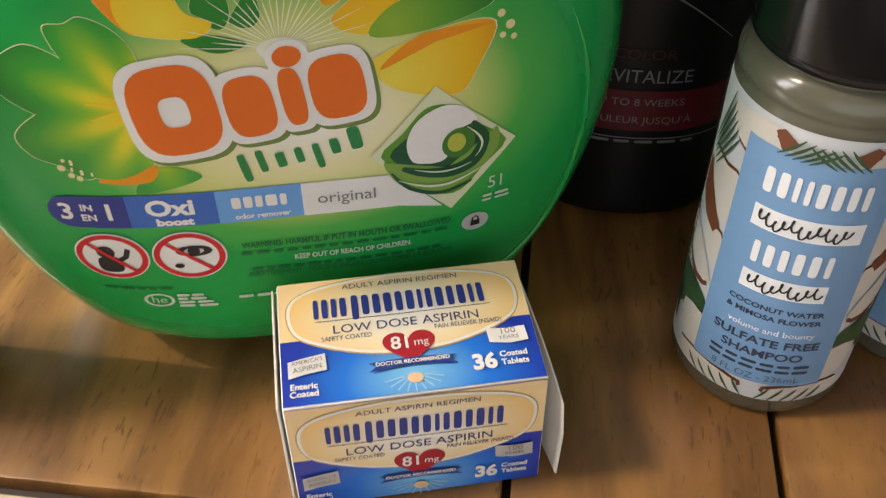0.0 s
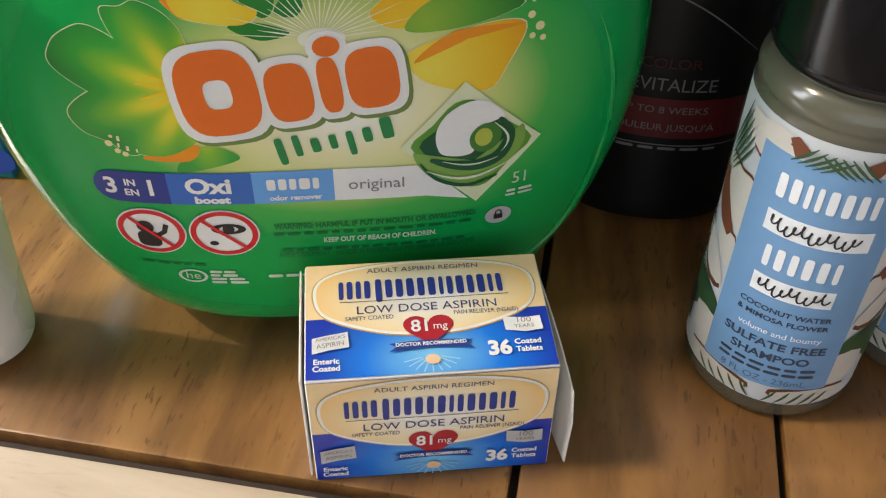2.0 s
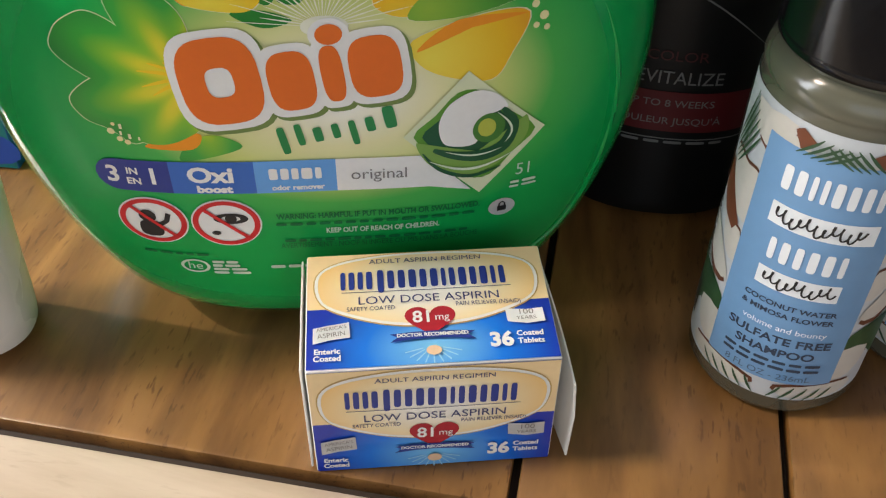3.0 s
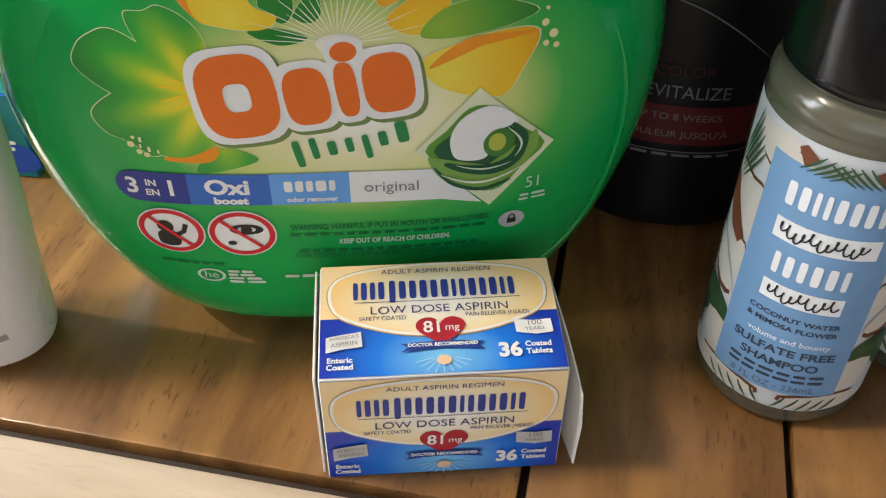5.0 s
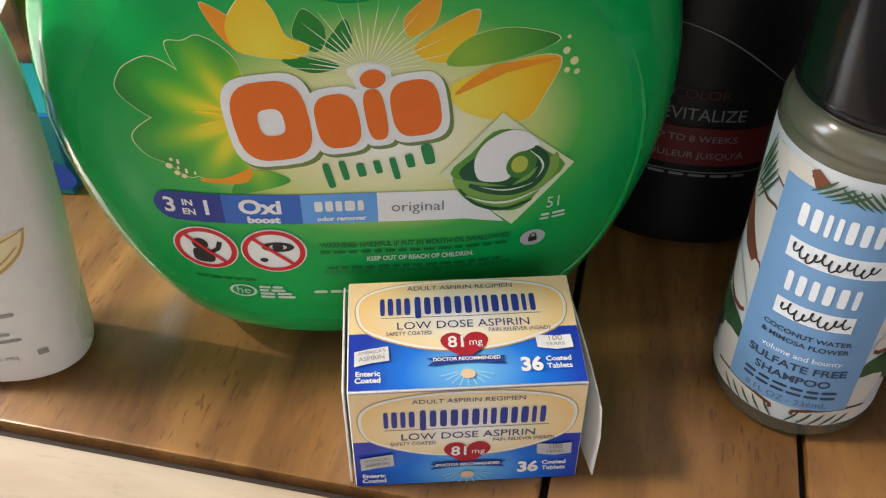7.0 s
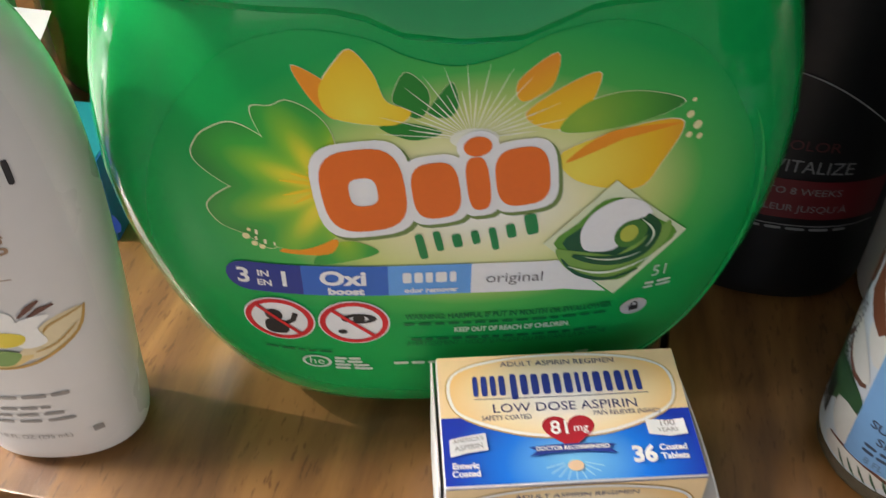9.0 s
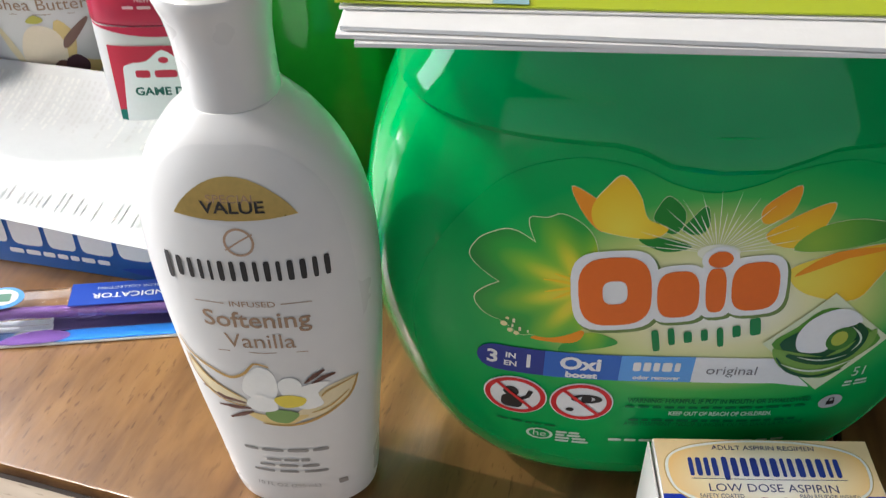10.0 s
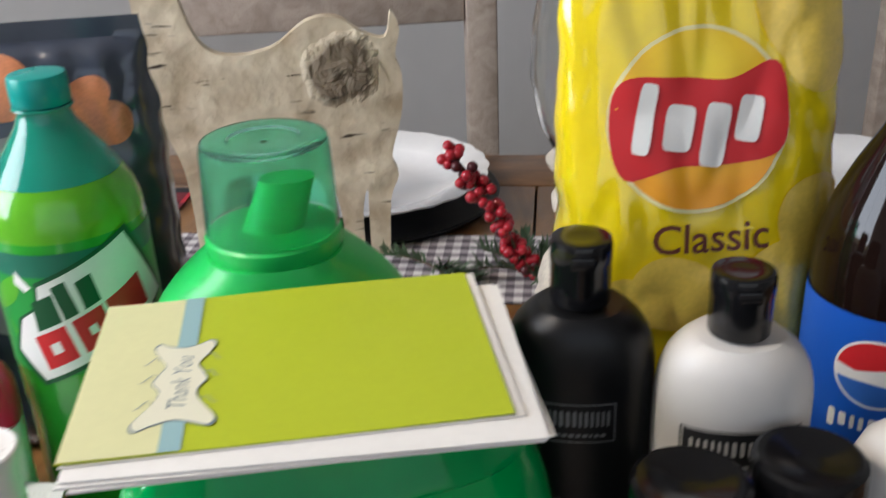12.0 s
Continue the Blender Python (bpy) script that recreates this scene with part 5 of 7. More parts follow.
for k, w in enumerate((0.008, 0.0085, 0.0105, 0.0115)):
    bars(S, -0.0375 + w / 2, 0.0368 - 0.0017 * k, w, 0.0012, L3, 2, bm, 0.2, seed=k)
bars(S, -0.0115, 0.0345, 0.016, 0.0014, L3, 3, bm, 0.2, seed=7)
bars(S, 0.0230, 0.0345, 0.036, 0.0014, L3, 6, bm, 0.2, seed=8)
part("fine_print", bm, ink("print_pale", (0.55, 0.70, 0.55)), tub)
lock = part("lock_badge", blob(S, ellipse(0.0525, 0.0535, 0.0042, 0.0036, 24), L3, 2), I_LGREY, tub)
bm = patch(S, 0.0511, 0.0520, 0.0539, 0.0541, L4, 2, 2)
stroke(S, [(0.0516, 0.0540), (0.0517, 0.0553), (0.0525, 0.0558), (0.0533, 0.0553), (0.0534, 0.0540)], 0.0005, L4, bm)
part("padlock", bm, I_BLACK, lock)

# ---- the aspirin box ----
GLOWF = gradient("aspirin_blue_front", ((0.0, (0.010, 0.038, 0.42)), (0.45, (0.005, 0.18, 0.74)), (1.0, (0.20, 0.58, 0.90))), (0.0365, 0, 0.006), (28, 0, 42), 0.35)
GLOWT = gradient("aspirin_blue_top", ((0.0, (0.010, 0.038, 0.42)), (0.45, (0.005, 0.18, 0.74)), (1.0, (0.20, 0.58, 0.90))), (0.0365, 0.006, 0), (28, 42, 0), 0.35)
OVALF = gradient("aspirin_oval_front", ((0.0, (0.86, 0.52, 0.16)), (0.4, (0.88, 0.73, 0.45)), (0.8, (0.90, 0.87, 0.80))), (0.0360, 0, 0.0275), (27, 0, 50), 0.4)
OVALT = gradient("aspirin_oval_top", ((0.0, (0.86, 0.52, 0.16)), (0.4, (0.88, 0.73, 0.45)), (0.8, (0.90, 0.87, 0.80))), (0.0360, 0.0275, 0), (27, 50, 0), 0.4)


def aspirin_face(S, blue, oval, m0, faint):
    part("blue_panel", patch(S, 0.0004, 0.0004, W - 0.0004, D - 0.0004, L1, 12, 8), blue, asp)
    part("cream_panel", patch(S, 0.0004, D * 0.50, W - 0.0004, D - 0.0004, L1 + 0.0001, 4, 2), I_CREAM, asp)
    def outline(g):
        return smooth_line([(0.0032 - g, 0.0345 + g * 0.3), (0.0095 - g * 0.3, 0.0393 + g), (0.0225, 0.0418 + g), (0.0360, 0.0424 + g), (0.0495, 0.0418 + g), (0.0625 + g * 0.3, 0.0393 + g), (0.0688 + g, 0.0345 + g * 0.3), (0.0688 + g, 0.0262), (0.0640 + g * 0.3, 0.0205 - g), (0.0500, 0.0152 - g), (0.0360, 0.0137 - g), (0.0220, 0.0152 - g), (0.0080 - g * 0.3, 0.0205 - g), (0.0032 - g, 0.0262)], 4)
    part("oval_edge", blob(S, outline(0.0004), L2, 3), ink("oval_gold", (0.55, 0.36, 0.12)), asp)
    part("oval_rim", blob(S, outline(0.0), L2 + 0.0001, 3), I_WHITE, asp)
    part("oval_panel", blob(S, outline(-0.0009), L3, 5), oval, asp)
    bm = bars(S, 0.0150, 0.0316, 0.0095, 0.0070, L4, 4, gap=0.55, seed=3)
    bars(S, 0.0405, 0.0316, 0.0385, 0.0072, L4, 13, bm, 0.6, seed=5, tall=[(-0.08, 1.25)] + [(0, 1)] * 12)
    pieces("name_mark", bm, I_NAVY, asp, "row of navy blue bars")
    navy = ink("text_navy", (0.05, 0.055, 0.16))
    part("rule", stroke(S, [(0.0105, 0.0271), (0.036, 0.0269), (0.0610, 0.0271)], 0.00022, L4), navy, asp)
    for tx, size, u, v, wide in (("ADULT ASPIRIN REGIMEN", 0.0025, 0.0362, 0.0390, 1.2), ("LOW DOSE ASPIRIN", 0.0042, 0.0362, 0.0236, 1.12), ("SAFETY COATED", 0.0022, 0.0190, 0.0206, 0.85), ("PAIN RELIEVER (NSAID)", 0.0022, 0.0535, 0.0208, 0.85)):
        part("lettering", letters(S, tx, size, u, v, L4, wide=wide), navy, asp)
    heart = []
    for k in range(40):
        t = 2 * math.pi * k / 40
        heart.append((0.0360 + 0.0074 * math.sin(t) ** 3, 0.0156 + 0.00048 * (13 * math.cos(t) - 5 * math.cos(2 * t) - 2 * math.cos(3 * t) - math.cos(4 * t)) * 0.82))
    h = part("heart", blob(S, heart, L4, 4), ink("heart_red", (0.42, 0.015, 0.03)), asp)
    bm = letters(S, "81", 0.0060, 0.0338, 0.0163, L5, bold=0.00012)
    letters(S, "mg", 0.0036, 0.0394, 0.0161, L5, bm=bm)
    part("dose_lettering", bm, I_WHITE, h)
    rib = part("ribbon", blob(S, [(0.0240, 0.0106), (0.0262, 0.0094), (0.0240, 0.0077), (0.030, 0.0085), (0.0360, 0.0088), (0.0420, 0.0085), (0.0485, 0.0077), (0.0463, 0.0094), (0.0485, 0.0106), (0.0420, 0.0111), (0.0360, 0.0113), (0.030, 0.0111)], L4 + 0.0001, 2), I_NAVY, asp)
    part("ribbon_lettering", letters(S, "DOCTOR RECOMMENDED", 0.0017, 0.0362, 0.0099, L5, bold=0.00006), I_WHITE, rib)
    bm = bmesh.new()
    for k in range(9):
        a = radians(200 + 17.5 * k)
        stroke(S, [(0.036 + math.cos(a) * 0.003, 0.0062 + math.sin(a) * 0.0020), (0.036 + math.cos(a) * 0.0085, 0.0062 + math.sin(a) * 0.006)], 0.0006, L3, bm, 0.6)
    part("rays", bm, ink("ray_blue", (0.35, 0.66, 0.88)), asp)
    part("tablet", blob(S, ellipse(0.0362, 0.0045, 0.0022, 0.0017, 18), L4, 2), ink("tablet", (0.80, 0.55, 0.36)), asp)
    fl = part("flag", blob(S, [(0.0022, 0.0142), (0.0060, 0.0150), (0.0125, 0.0160), (0.0128, 0.0105), (0.0070, 0.0098), (0.0022, 0.0086)], L4, 2), I_LGREY if faint else ink("flag_white", (0.74, 0.75, 0.76)), asp)
    bm = letters(S, "AMERICA'S", 0.0018, 0.0075, 0.0138, L5, turn=7)
    letters(S, "ASPIRIN", 0.0023, 0.0075, 0.0115, L5, turn=7, bm=bm)
    part("flag_lettering", bm, I_GREY, fl)
    fl = part("flag", blob(S, [(0.0580, 0.0180), (0.0640, 0.0174), (0.0690, 0.0178), (0.0692, 0.0128), (0.0640, 0.0122), (0.0582, 0.0132)], L4, 2), I_LGREY if faint else ink("flag_white", (0.74, 0.75, 0.76)), asp)
    bm = letters(S, "100", 0.0027, 0.0638, 0.0163, L5, wide=1.2)
    letters(S, "YEARS", 0.0018, 0.0638, 0.0141, L5, wide=1.15, bm=bm)
    part("flag_lettering", bm, I_GREY, fl)
    part("lettering", letters(S, "36", 0.0068, 0.0556, 0.0068, L4, bold=0.0003), I_WHITE, asp)
    for tx, u, v in (("Coated", 0.0640, 0.0087), ("Tablets", 0.0640, 0.0060), ("Enteric", 0.0062, 0.0058), ("Coated", 0.0062, 0.0034)):
        part("lettering", letters(S, tx, 0.0026, u, v, L4, bold=0.00008), I_WHITE, asp)


aspirin_face(lambda u, v, l: Vector((u, -l, v)), GLOWF, OVALF, 0, True)
aspirin_face(lambda u, v, l: Vector((u, v, D + l)), GLOWT, OVALT, 1, False)
# the open end flap, and the flap at the other end standing a little off
bm = bmesh.new()
rows = []
for k in range(9):
    f = k / 8
    x, y = W + 0.0002 + 0.0050 * f**1.3, D - 0.0005 - (D + 0.001) * f
    rows.append([Vector((x, y, 0.0012 + 0.001 * f)), Vector((x + 0.0006, y, 0.020)), Vector((x - 0.0005 * f, y, D - 0.002 - 0.008 * f**3)), Vector((x - 0.0005 - 0.0005 * f, y, D - 0.002 - 0.008 * f**3)), Vector((x + 0.0001, y, 0.020)), Vector((x - 0.0005, y, 0.0012 + 0.001 * f))])
part("end_flap", loft(rows), CARTON, asp, "open white cardboard end flap")
part("end_flap", box(-0.0016, 0.001, 0.001, -0.0010, D - 0.001, D - 0.0005, bevel=0.0002), CARTON, asp)

# ---- lotion artwork ----
I_GOLD = plain("gold_foil", (0.66, 0.48, 0.16), 0.3, metal=0.7, spot=0.1, scale=60)
I_PANEL = plain("label_panel", (0.66, 0.638, 0.605), 0.35, spot=0.02, scale=15)
I_BRONZE = ink("bronze", (0.34, 0.215, 0.13))
I_FINE = ink("fine_grey", (0.27, 0.25, 0.23))


def lotion_art(b, words, low=1.0, nuts=False):
    def S(u, v, lift):
        return lotion_front(u, v * low * 1.017, lift)
    part("label_panel", blob(S, smooth_line([(-0.0235, 0.012), (-0.0285, 0.06), (-0.0305, 0.10), (-0.027, 0.135), (-0.014, 0.1525), (0.0, 0.1555), (0.014, 0.1525), (0.027, 0.135), (0.0305, 0.10), (0.0285, 0.06), (0.0235, 0.012)], 5), L1 * 0.6, 10), I_PANEL, b)
    o = [(-0.0175 + 0.035 * k / 14, 0.1345 - 0.0012 * math.sin(math.pi * k / 14)) for k in range(15)] + [(0.0175 - 0.035 * k / 14, 0.1345 + 0.0125 * math.sin(math.pi * k / 14) ** 0.8) for k in range(1, 14)]
    bn_ = part("banner", blob(S, o, L2, 4), I_GOLD, b, "gold value banner")
    part("banner_lettering", letters(S, "VALUE", 0.0052, 0.0, 0.1374, L3, wide=1.15, bold=0.0001), I_BLACK, bn_)
    bm = blob(S, ellipse(0, 0.1262, 0.0044, 0.0048, 24), L2, 1, hole=0.84)
    stroke(S, [(-0.0042, 0.1235), (0, 0.1265), (0.0042, 0.1290)], 0.0005, L2, bm)
    part("emblem", bm, I_TAN, b)
    pieces("name_mark", bars(S, 0, 0.1160, 0.048, 0.0076, L2, 15, gap=1.2, seed=6, tall=[(-0.08, 1.3)] + [(0, 0.95)] * 14), I_BLACK, b, "row of black bars")
    bm = letters(S, "INFUSED", 0.0030, 0.0, 0.1035, L2, wide=1.2)
    letters(S, words[0], 0.0088, 0.0, 0.0970, L2, bold=0.0001, bm=bm)
    letters(S, words[1], 0.0083, 0.0, 0.0884, L2, bm=bm)
    for a in (-1, 1):
        stroke(S, [(a * 0.0175, 0.1036), (a * 0.0085, 0.1036)], 0.0003, L2, bm)
    stroke(S, [(-0.014, 0.0838), (0, 0.0836), (0.014, 0.0838)], 0.0003, L2, bm)
    part("lettering", bm, I_BRONZE, b)
    # flower
    P1, P2, P3 = ink("flower_white", (0.86, 0.84, 0.78)), ink("flower_cream", (0.74, 0.62, 0.38)), ink("flower_gold", (0.50, 0.30, 0.08))
    k_ = 0.88
    for pts, mt, lf in (
        ([(-0.0299, 0.0769), (-0.0233, 0.069), (-0.0113, 0.0626), (-0.0105, 0.0593), (-0.0207, 0.0613), (-0.0281, 0.0678)], P2, L2),
        ([(0.030, 0.068), (0.019, 0.0665), (0.010, 0.058), (0.004, 0.0535), (0.014, 0.0535), (0.0245, 0.0585)], P2, L2),
        ([(-0.012, 0.0560), (0.0, 0.0545), (0.012, 0.0550), (0.004, 0.0505), (-0.005, 0.0510)], ink("flower_honey", (0.72, 0.54, 0.22)), L2 + 0.00005),
        ([(-0.0107, 0.0665), (-0.0085, 0.073), (-0.0031, 0.0775), (0.0017, 0.075), (0.0025, 0.0678), (-0.0003, 0.0626), (-0.0074, 0.0632)], P1, L2 + 0.0001),
        ([(0.0029, 0.0703), (0.0071, 0.073), (0.0109, 0.071), (0.0105, 0.0652), (0.0045, 0.0639)], P1, L2 + 0.00015),
        ([(0.0099, 0.0678), (0.0161, 0.0697), (0.0211, 0.069), (0.0166, 0.0652), (0.0177, 0.0593), (0.0104, 0.058), (0.007, 0.0626)], P1, L2 + 0.0002),
        ([(-0.004, 0.0565), (0.002, 0.058), (0.0085, 0.056), (0.004, 0.0515), (-0.002, 0.0525)], ink("flower_leaf", (0.20, 0.33, 0.09)), L2 + 0.00025),
        ([(-0.0105, 0.060), (-0.0058, 0.0652), (0.0004, 0.0632), (0.0009, 0.058), (-0.0058, 0.057)], P1, L2 + 0.0003),
        ([(0.0004, 0.0632), (0.0059, 0.0652), (0.0119, 0.0632), (0.0101, 0.0600), (0.0035, 0.0593)], ink("flower_yellow", (0.76, 0.60, 0.06)), L2 + 0.00035)):
        if not nuts:
            part("flower_print", blob(S, smooth_line([(u * k_, v) for u, v in pts], 4), lf, 3), mt, b)
    if nuts:
        for pts, mt, lf in (
            ([(-0.0230, 0.0790), (-0.0190, 0.0640), (-0.0120, 0.0530), (-0.0150, 0.0650)], P2, L2),
            ([(0.0040, 0.0800), (0.0120, 0.0720), (0.0080, 0.0540), (0.0200, 0.0570), (0.0150, 0.0480), (0.0020, 0.0500)], ink("flower_honey", (0.72, 0.54, 0.22)), L2),
            ([(-0.0130, 0.0600), (-0.0110, 0.0720), (-0.0050, 0.0780), (0.0040, 0.0750), (0.0070, 0.0640), (0.0030, 0.0530), (-0.0070, 0.0510)], ink("shea_cream", (0.80, 0.68, 0.50)), L2 + 0.0001),
            ([(-0.0080, 0.0800), (-0.0040, 0.0835), (0.0000, 0.0810), (-0.0035, 0.0790)], ink("shea_leaf", (0.50, 0.46, 0.08)), L2 + 0.0002),
            ([(0.0050, 0.0540), (0.0060, 0.0600), (0.0110, 0.0620), (0.0150, 0.0570), (0.0130, 0.0510), (0.0080, 0.0500)], ink("shea_nut", (0.10, 0.045, 0.055)), L2 + 0.0003),
            ([(-0.0020, 0.0530), (0.0020, 0.0590), (0.0070, 0.0580), (0.0060, 0.0510), (0.0010, 0.0490)], ink("shea_brown", (0.20, 0.09, 0.07)), L2 + 0.0002),
            ([(0.0060, 0.0660), (0.0075, 0.0720), (0.0170, 0.0810), (0.0180, 0.0790), (0.0100, 0.0680)], ink("shea_stick", (0.22, 0.12, 0.09)), L2 + 0.0003)):
            part("shea_print", blob(S, smooth_line(pts, 4), lf, 3), mt, b)
    bm = bmesh.new()
    for pts, w in () if nuts else (([(-0.0325, 0.0840), (-0.0285, 0.0785), (-0.0200, 0.0740), (-0.0140, 0.0720), (-0.0085, 0.0745), (-0.0040, 0.0790), (0.0010, 0.0775)], 0.0011),
                   ([(-0.0305, 0.0775), (-0.0290, 0.0685), (-0.0210, 0.0605), (-0.0110, 0.0590)], 0.0008),
                   ([(-0.0300, 0.0765), (-0.0230, 0.0690), (-0.0120, 0.0630)], 0.0008),
                   ([(0.0305, 0.0685), (0.0265, 0.0600), (0.0150, 0.0530), (0.0040, 0.0502), (-0.0060, 0.0510)], 0.0011),
                   ([(0.0300, 0.0680), (0.0205, 0.0655), (0.0175, 0.0630)], 0.0008), ([(0.0270, 0.0630), (0.0200, 0.0580), (0.0130, 0.0560)], 0.0007)):
        stroke(S, smooth_line([(u * k_, v) for u, v in pts + pts[-2::-1]], 4)[:len(pts) * 4 - 3], w, L3, bm, 0.4)
    if not nuts:
        part("flower_line", bm, P3, b)
    bm = bmesh.new()
    for pts in () if nuts else ([(0.0125, 0.0700), (0.0165, 0.0730), (0.0200, 0.0750)], [(0.0150, 0.0695), (0.0190, 0.0715), (0.0235, 0.0725)], [(-0.0270, 0.0638), (-0.0190, 0.0612), (-0.0100, 0.0602)], [(-0.0220, 0.0568), (-0.0150, 0.0575), (-0.0090, 0.0580)], [(-0.0185, 0.0515), (-0.0130, 0.0545), (-0.0085, 0.0565)]):
        stroke(S, [(u * k_, v) for u, v in pts], 0.0018, L3, bm, 0.4)
    pieces("vanilla_pod", bm, ink("vanilla_brown", (0.12, 0.045, 0.03)), b)
    bm = bars(S, 0, 0.0365, 0.029, 0.0016, L2, 4, gap=0.2, seed=1)
    for k, w in enumerate((0.015, 0.021, 0.026)):
        bars(S, 0, 0.0312 - 0.0032 * k, w, 0.0013, L2, 3, bm, 0.2, seed=k + 2)
    letters(S, "10 FL OZ (295 mL)", 0.0029, -0.002, 0.0165, L2, bm=bm)
    patch(S, 0.0155, 0.0155, 0.0185, 0.0180, L2, 2, 2, bm)
    part("fine_print", bm, I_FINE, b)


lotion_art(lotion, ("Softening", "Vanilla"))
lotion_art(shea, ("Enriching", "Shea Butter"), 0.83, True)

# ---- foam shampoo artwork ----
SKY = plain("sky_blue_label", (0.165, 0.33, 0.56), 0.4, spot=0.03, scale=30)
HUSK = plain("husk_brown", (0.13, 0.045, 0.022), 0.6, spot=0.3, scale=250)
PALM = ink("palm_green", (0.035, 0.085, 0.04))


def foam_art(b, seed):
    S = foam_skin
    R = math.pi * FR
    part("wrap_label", patch(S, -R, 0.0088, R, 0.106, L1, 72, 1), ink("label_white", (0.54, 0.57, 0.60)), b, "white wrap label with coconut print")
    rnd = random.Random(seed)
    meat, husk, palm, line = bmesh.new(), bmesh.new(), bmesh.new(), bmesh.new()
    crust = bmesh.new()
    chunks = [  # white flesh, and the same outline moved for the crust that shows behind it
        ([(-0.0270, 0.1035), (-0.0170, 0.1025), (-0.0070, 0.0990), (-0.0110, 0.0945), (-0.0200, 0.0930), (-0.0255, 0.0970)], (0.0012, -0.0016)),
        ([(-0.0325, 0.0840), (-0.0240, 0.0835), (-0.0175, 0.0830), (-0.0175, 0.0680), (-0.0230, 0.0665), (-0.0290, 0.0730)], (-0.0004, 0.0009)),
        ([(-0.0280, 0.0620), (-0.0200, 0.0625), (-0.0175, 0.0540), (-0.0215, 0.0510), (-0.0265, 0.0560)], (0.0, 0.0008)),
        ([(-0.0360, 0.0570), (-0.0290, 0.0560), (-0.0230, 0.0500), (-0.0200, 0.0440), (-0.0260, 0.0425), (-0.0345, 0.0480)], (-0.0006, -0.0022)),
        ([(-0.0290, 0.0290), (-0.0190, 0.0310), (-0.0170, 0.0200), (-0.0220, 0.0170), (-0.0280, 0.0210)], (-0.0006, 0.0007)),
        ([(-0.0270, 0.0150), (-0.0150, 0.0160), (-0.0040, 0.0140), (-0.0060, 0.0105), (-0.0180, 0.0100), (-0.0260, 0.0110)], (0.0010, 0.0009)),
        ([(0.0120, 0.1040), (0.0210, 0.1035), (0.0260, 0.0960), (0.0200, 0.0940), (0.0135, 0.0990)], (-0.0014, -0.0006))]
    lumps = [[(-0.0345, 0.0790), (-0.0310, 0.0770), (-0.0255, 0.0700), (-0.0215, 0.0640), (-0.0235, 0.0605), (-0.0290, 0.0630), (-0.0345, 0.0680)], [(0.0060, 0.1015), (0.0105, 0.1045), (0.0125, 0.1030), (0.0100, 0.0985)]]
    leaves = [[(-0.0385, 0.0350), (-0.0330, 0.0400), (-0.0260, 0.0400), (-0.0200, 0.0370), (-0.0190, 0.0320), (-0.0290, 0.0270), (-0.0360, 0.0200), (-0.0375, 0.0270)]]
    blades = [(-0.0275 + 0.0011 * q, 0.1045 - 0.0022 * q, 255 - 2 * q, 0.020 - 0.001 * q) for q in range(6)] + [(-0.0050 + 0.0022 * q, 0.1035 - 0.0003 * q, 235 - 3 * q, 0.0075) for q in range(5)] + [(0.0020 + 0.0035 * q, 0.0095, 50 - 3 * q, 0.0075) for q in range(5)] + [(-0.0380 + 0.0028 * q, 0.0380 - 0.0005 * q, 65 + 9 * q, 0.0065) for q in range(6)]

    def inside(pts):
        return [(u, min(0.1055, max(0.0092, v))) for u, v in pts]
    for du, mir in ((0.0, 1), (0.0, -1), (-0.072, -1), (0.072, 1)):
        for pts, (cx, cy) in chunks:
            q = [(du + mir * u, v) for u, v in pts]
            blob(S, inside(smooth_line([(u + mir * cx, v + cy) for u, v in q], 2)), L2, 2, husk)
            blob(S, inside(smooth_line(q, 2)), L2 + 0.0001, 2, meat)
        for pts in lumps:
            blob(S, inside([(du + mir * u, v) for u, v in pts]), L2 + 0.00015, 2, crust)
        for pts in leaves:
            blob(S, inside(smooth_line([(du + mir * u, v) for u, v in pts], 3)), L2 + 0.00005, 3, line)
        for u, v, d, ln in blades:
            a = radians(d)
            stroke(S, inside([(du + mir * (u + math.cos(a) * ln * e / 5 - 0.0015 * (e / 5) ** 2), v + math.sin(a) * ln * e / 5) for e in range(6)]), 0.0009, L2 + 0.0003, palm, 0.3)
    pieces("husk_lump", crust, ink("husk_red", (0.17, 0.055, 0.026)), b)
    pieces("leaf_print", line, ink("leaf_print_green", (0.030, 0.085, 0.035)), b)
    pieces("husk_print", husk, HUSK, b)
    pieces("coconut_print", meat, ink("coconut_white", (0.60, 0.57, 0.52)), b)
    part("palm_print", palm, PALM, b)
    part("front_label", patch(S, -0.0192, 0.0165, 0.0192, 0.0985, L3, 16, 1), SKY, b, "pale blue front label")
    bm = bars(S, 0.0005, 0.0890, 0.0250, 0.0078, L4, 8, gap=0.7, seed=2)
    bars(S, 0.0, 0.0655, 0.0200, 0.0076, L4, 6, bm, 0.7, seed=3)
    patch(S, -0.0125, 0.0735, 0.0145, 0.0805, L4, 10, 1, bm)
    patch(S, -0.0110, 0.0520, 0.0110, 0.0585, L4, 10, 1, bm)
    letters(S, "volume and bounty", 0.0030, 0.0005, 0.0385, L4, bm=bm)
    pieces("white_mark", bm, ink("mark_white", (0.80, 0.83, 0.86)), b)
    bm = bmesh.new()
    for v, w, n in ((0.0770, 0.0225, 11), (0.0553, 0.0190, 9)):
        stroke(S, [(-w / 2 + w * k / (n * 14) + 0.0006 * math.sin(k * 0.45 + 1), v + 0.0017 * math.sin(k * 0.45) + 0.0011 * math.sin(k * 0.13 + v * 900)) for k in range(n * 14 + 1)], 0.00055, L5, bm)
    pieces("script_mark", bm, I_BLACK, b)
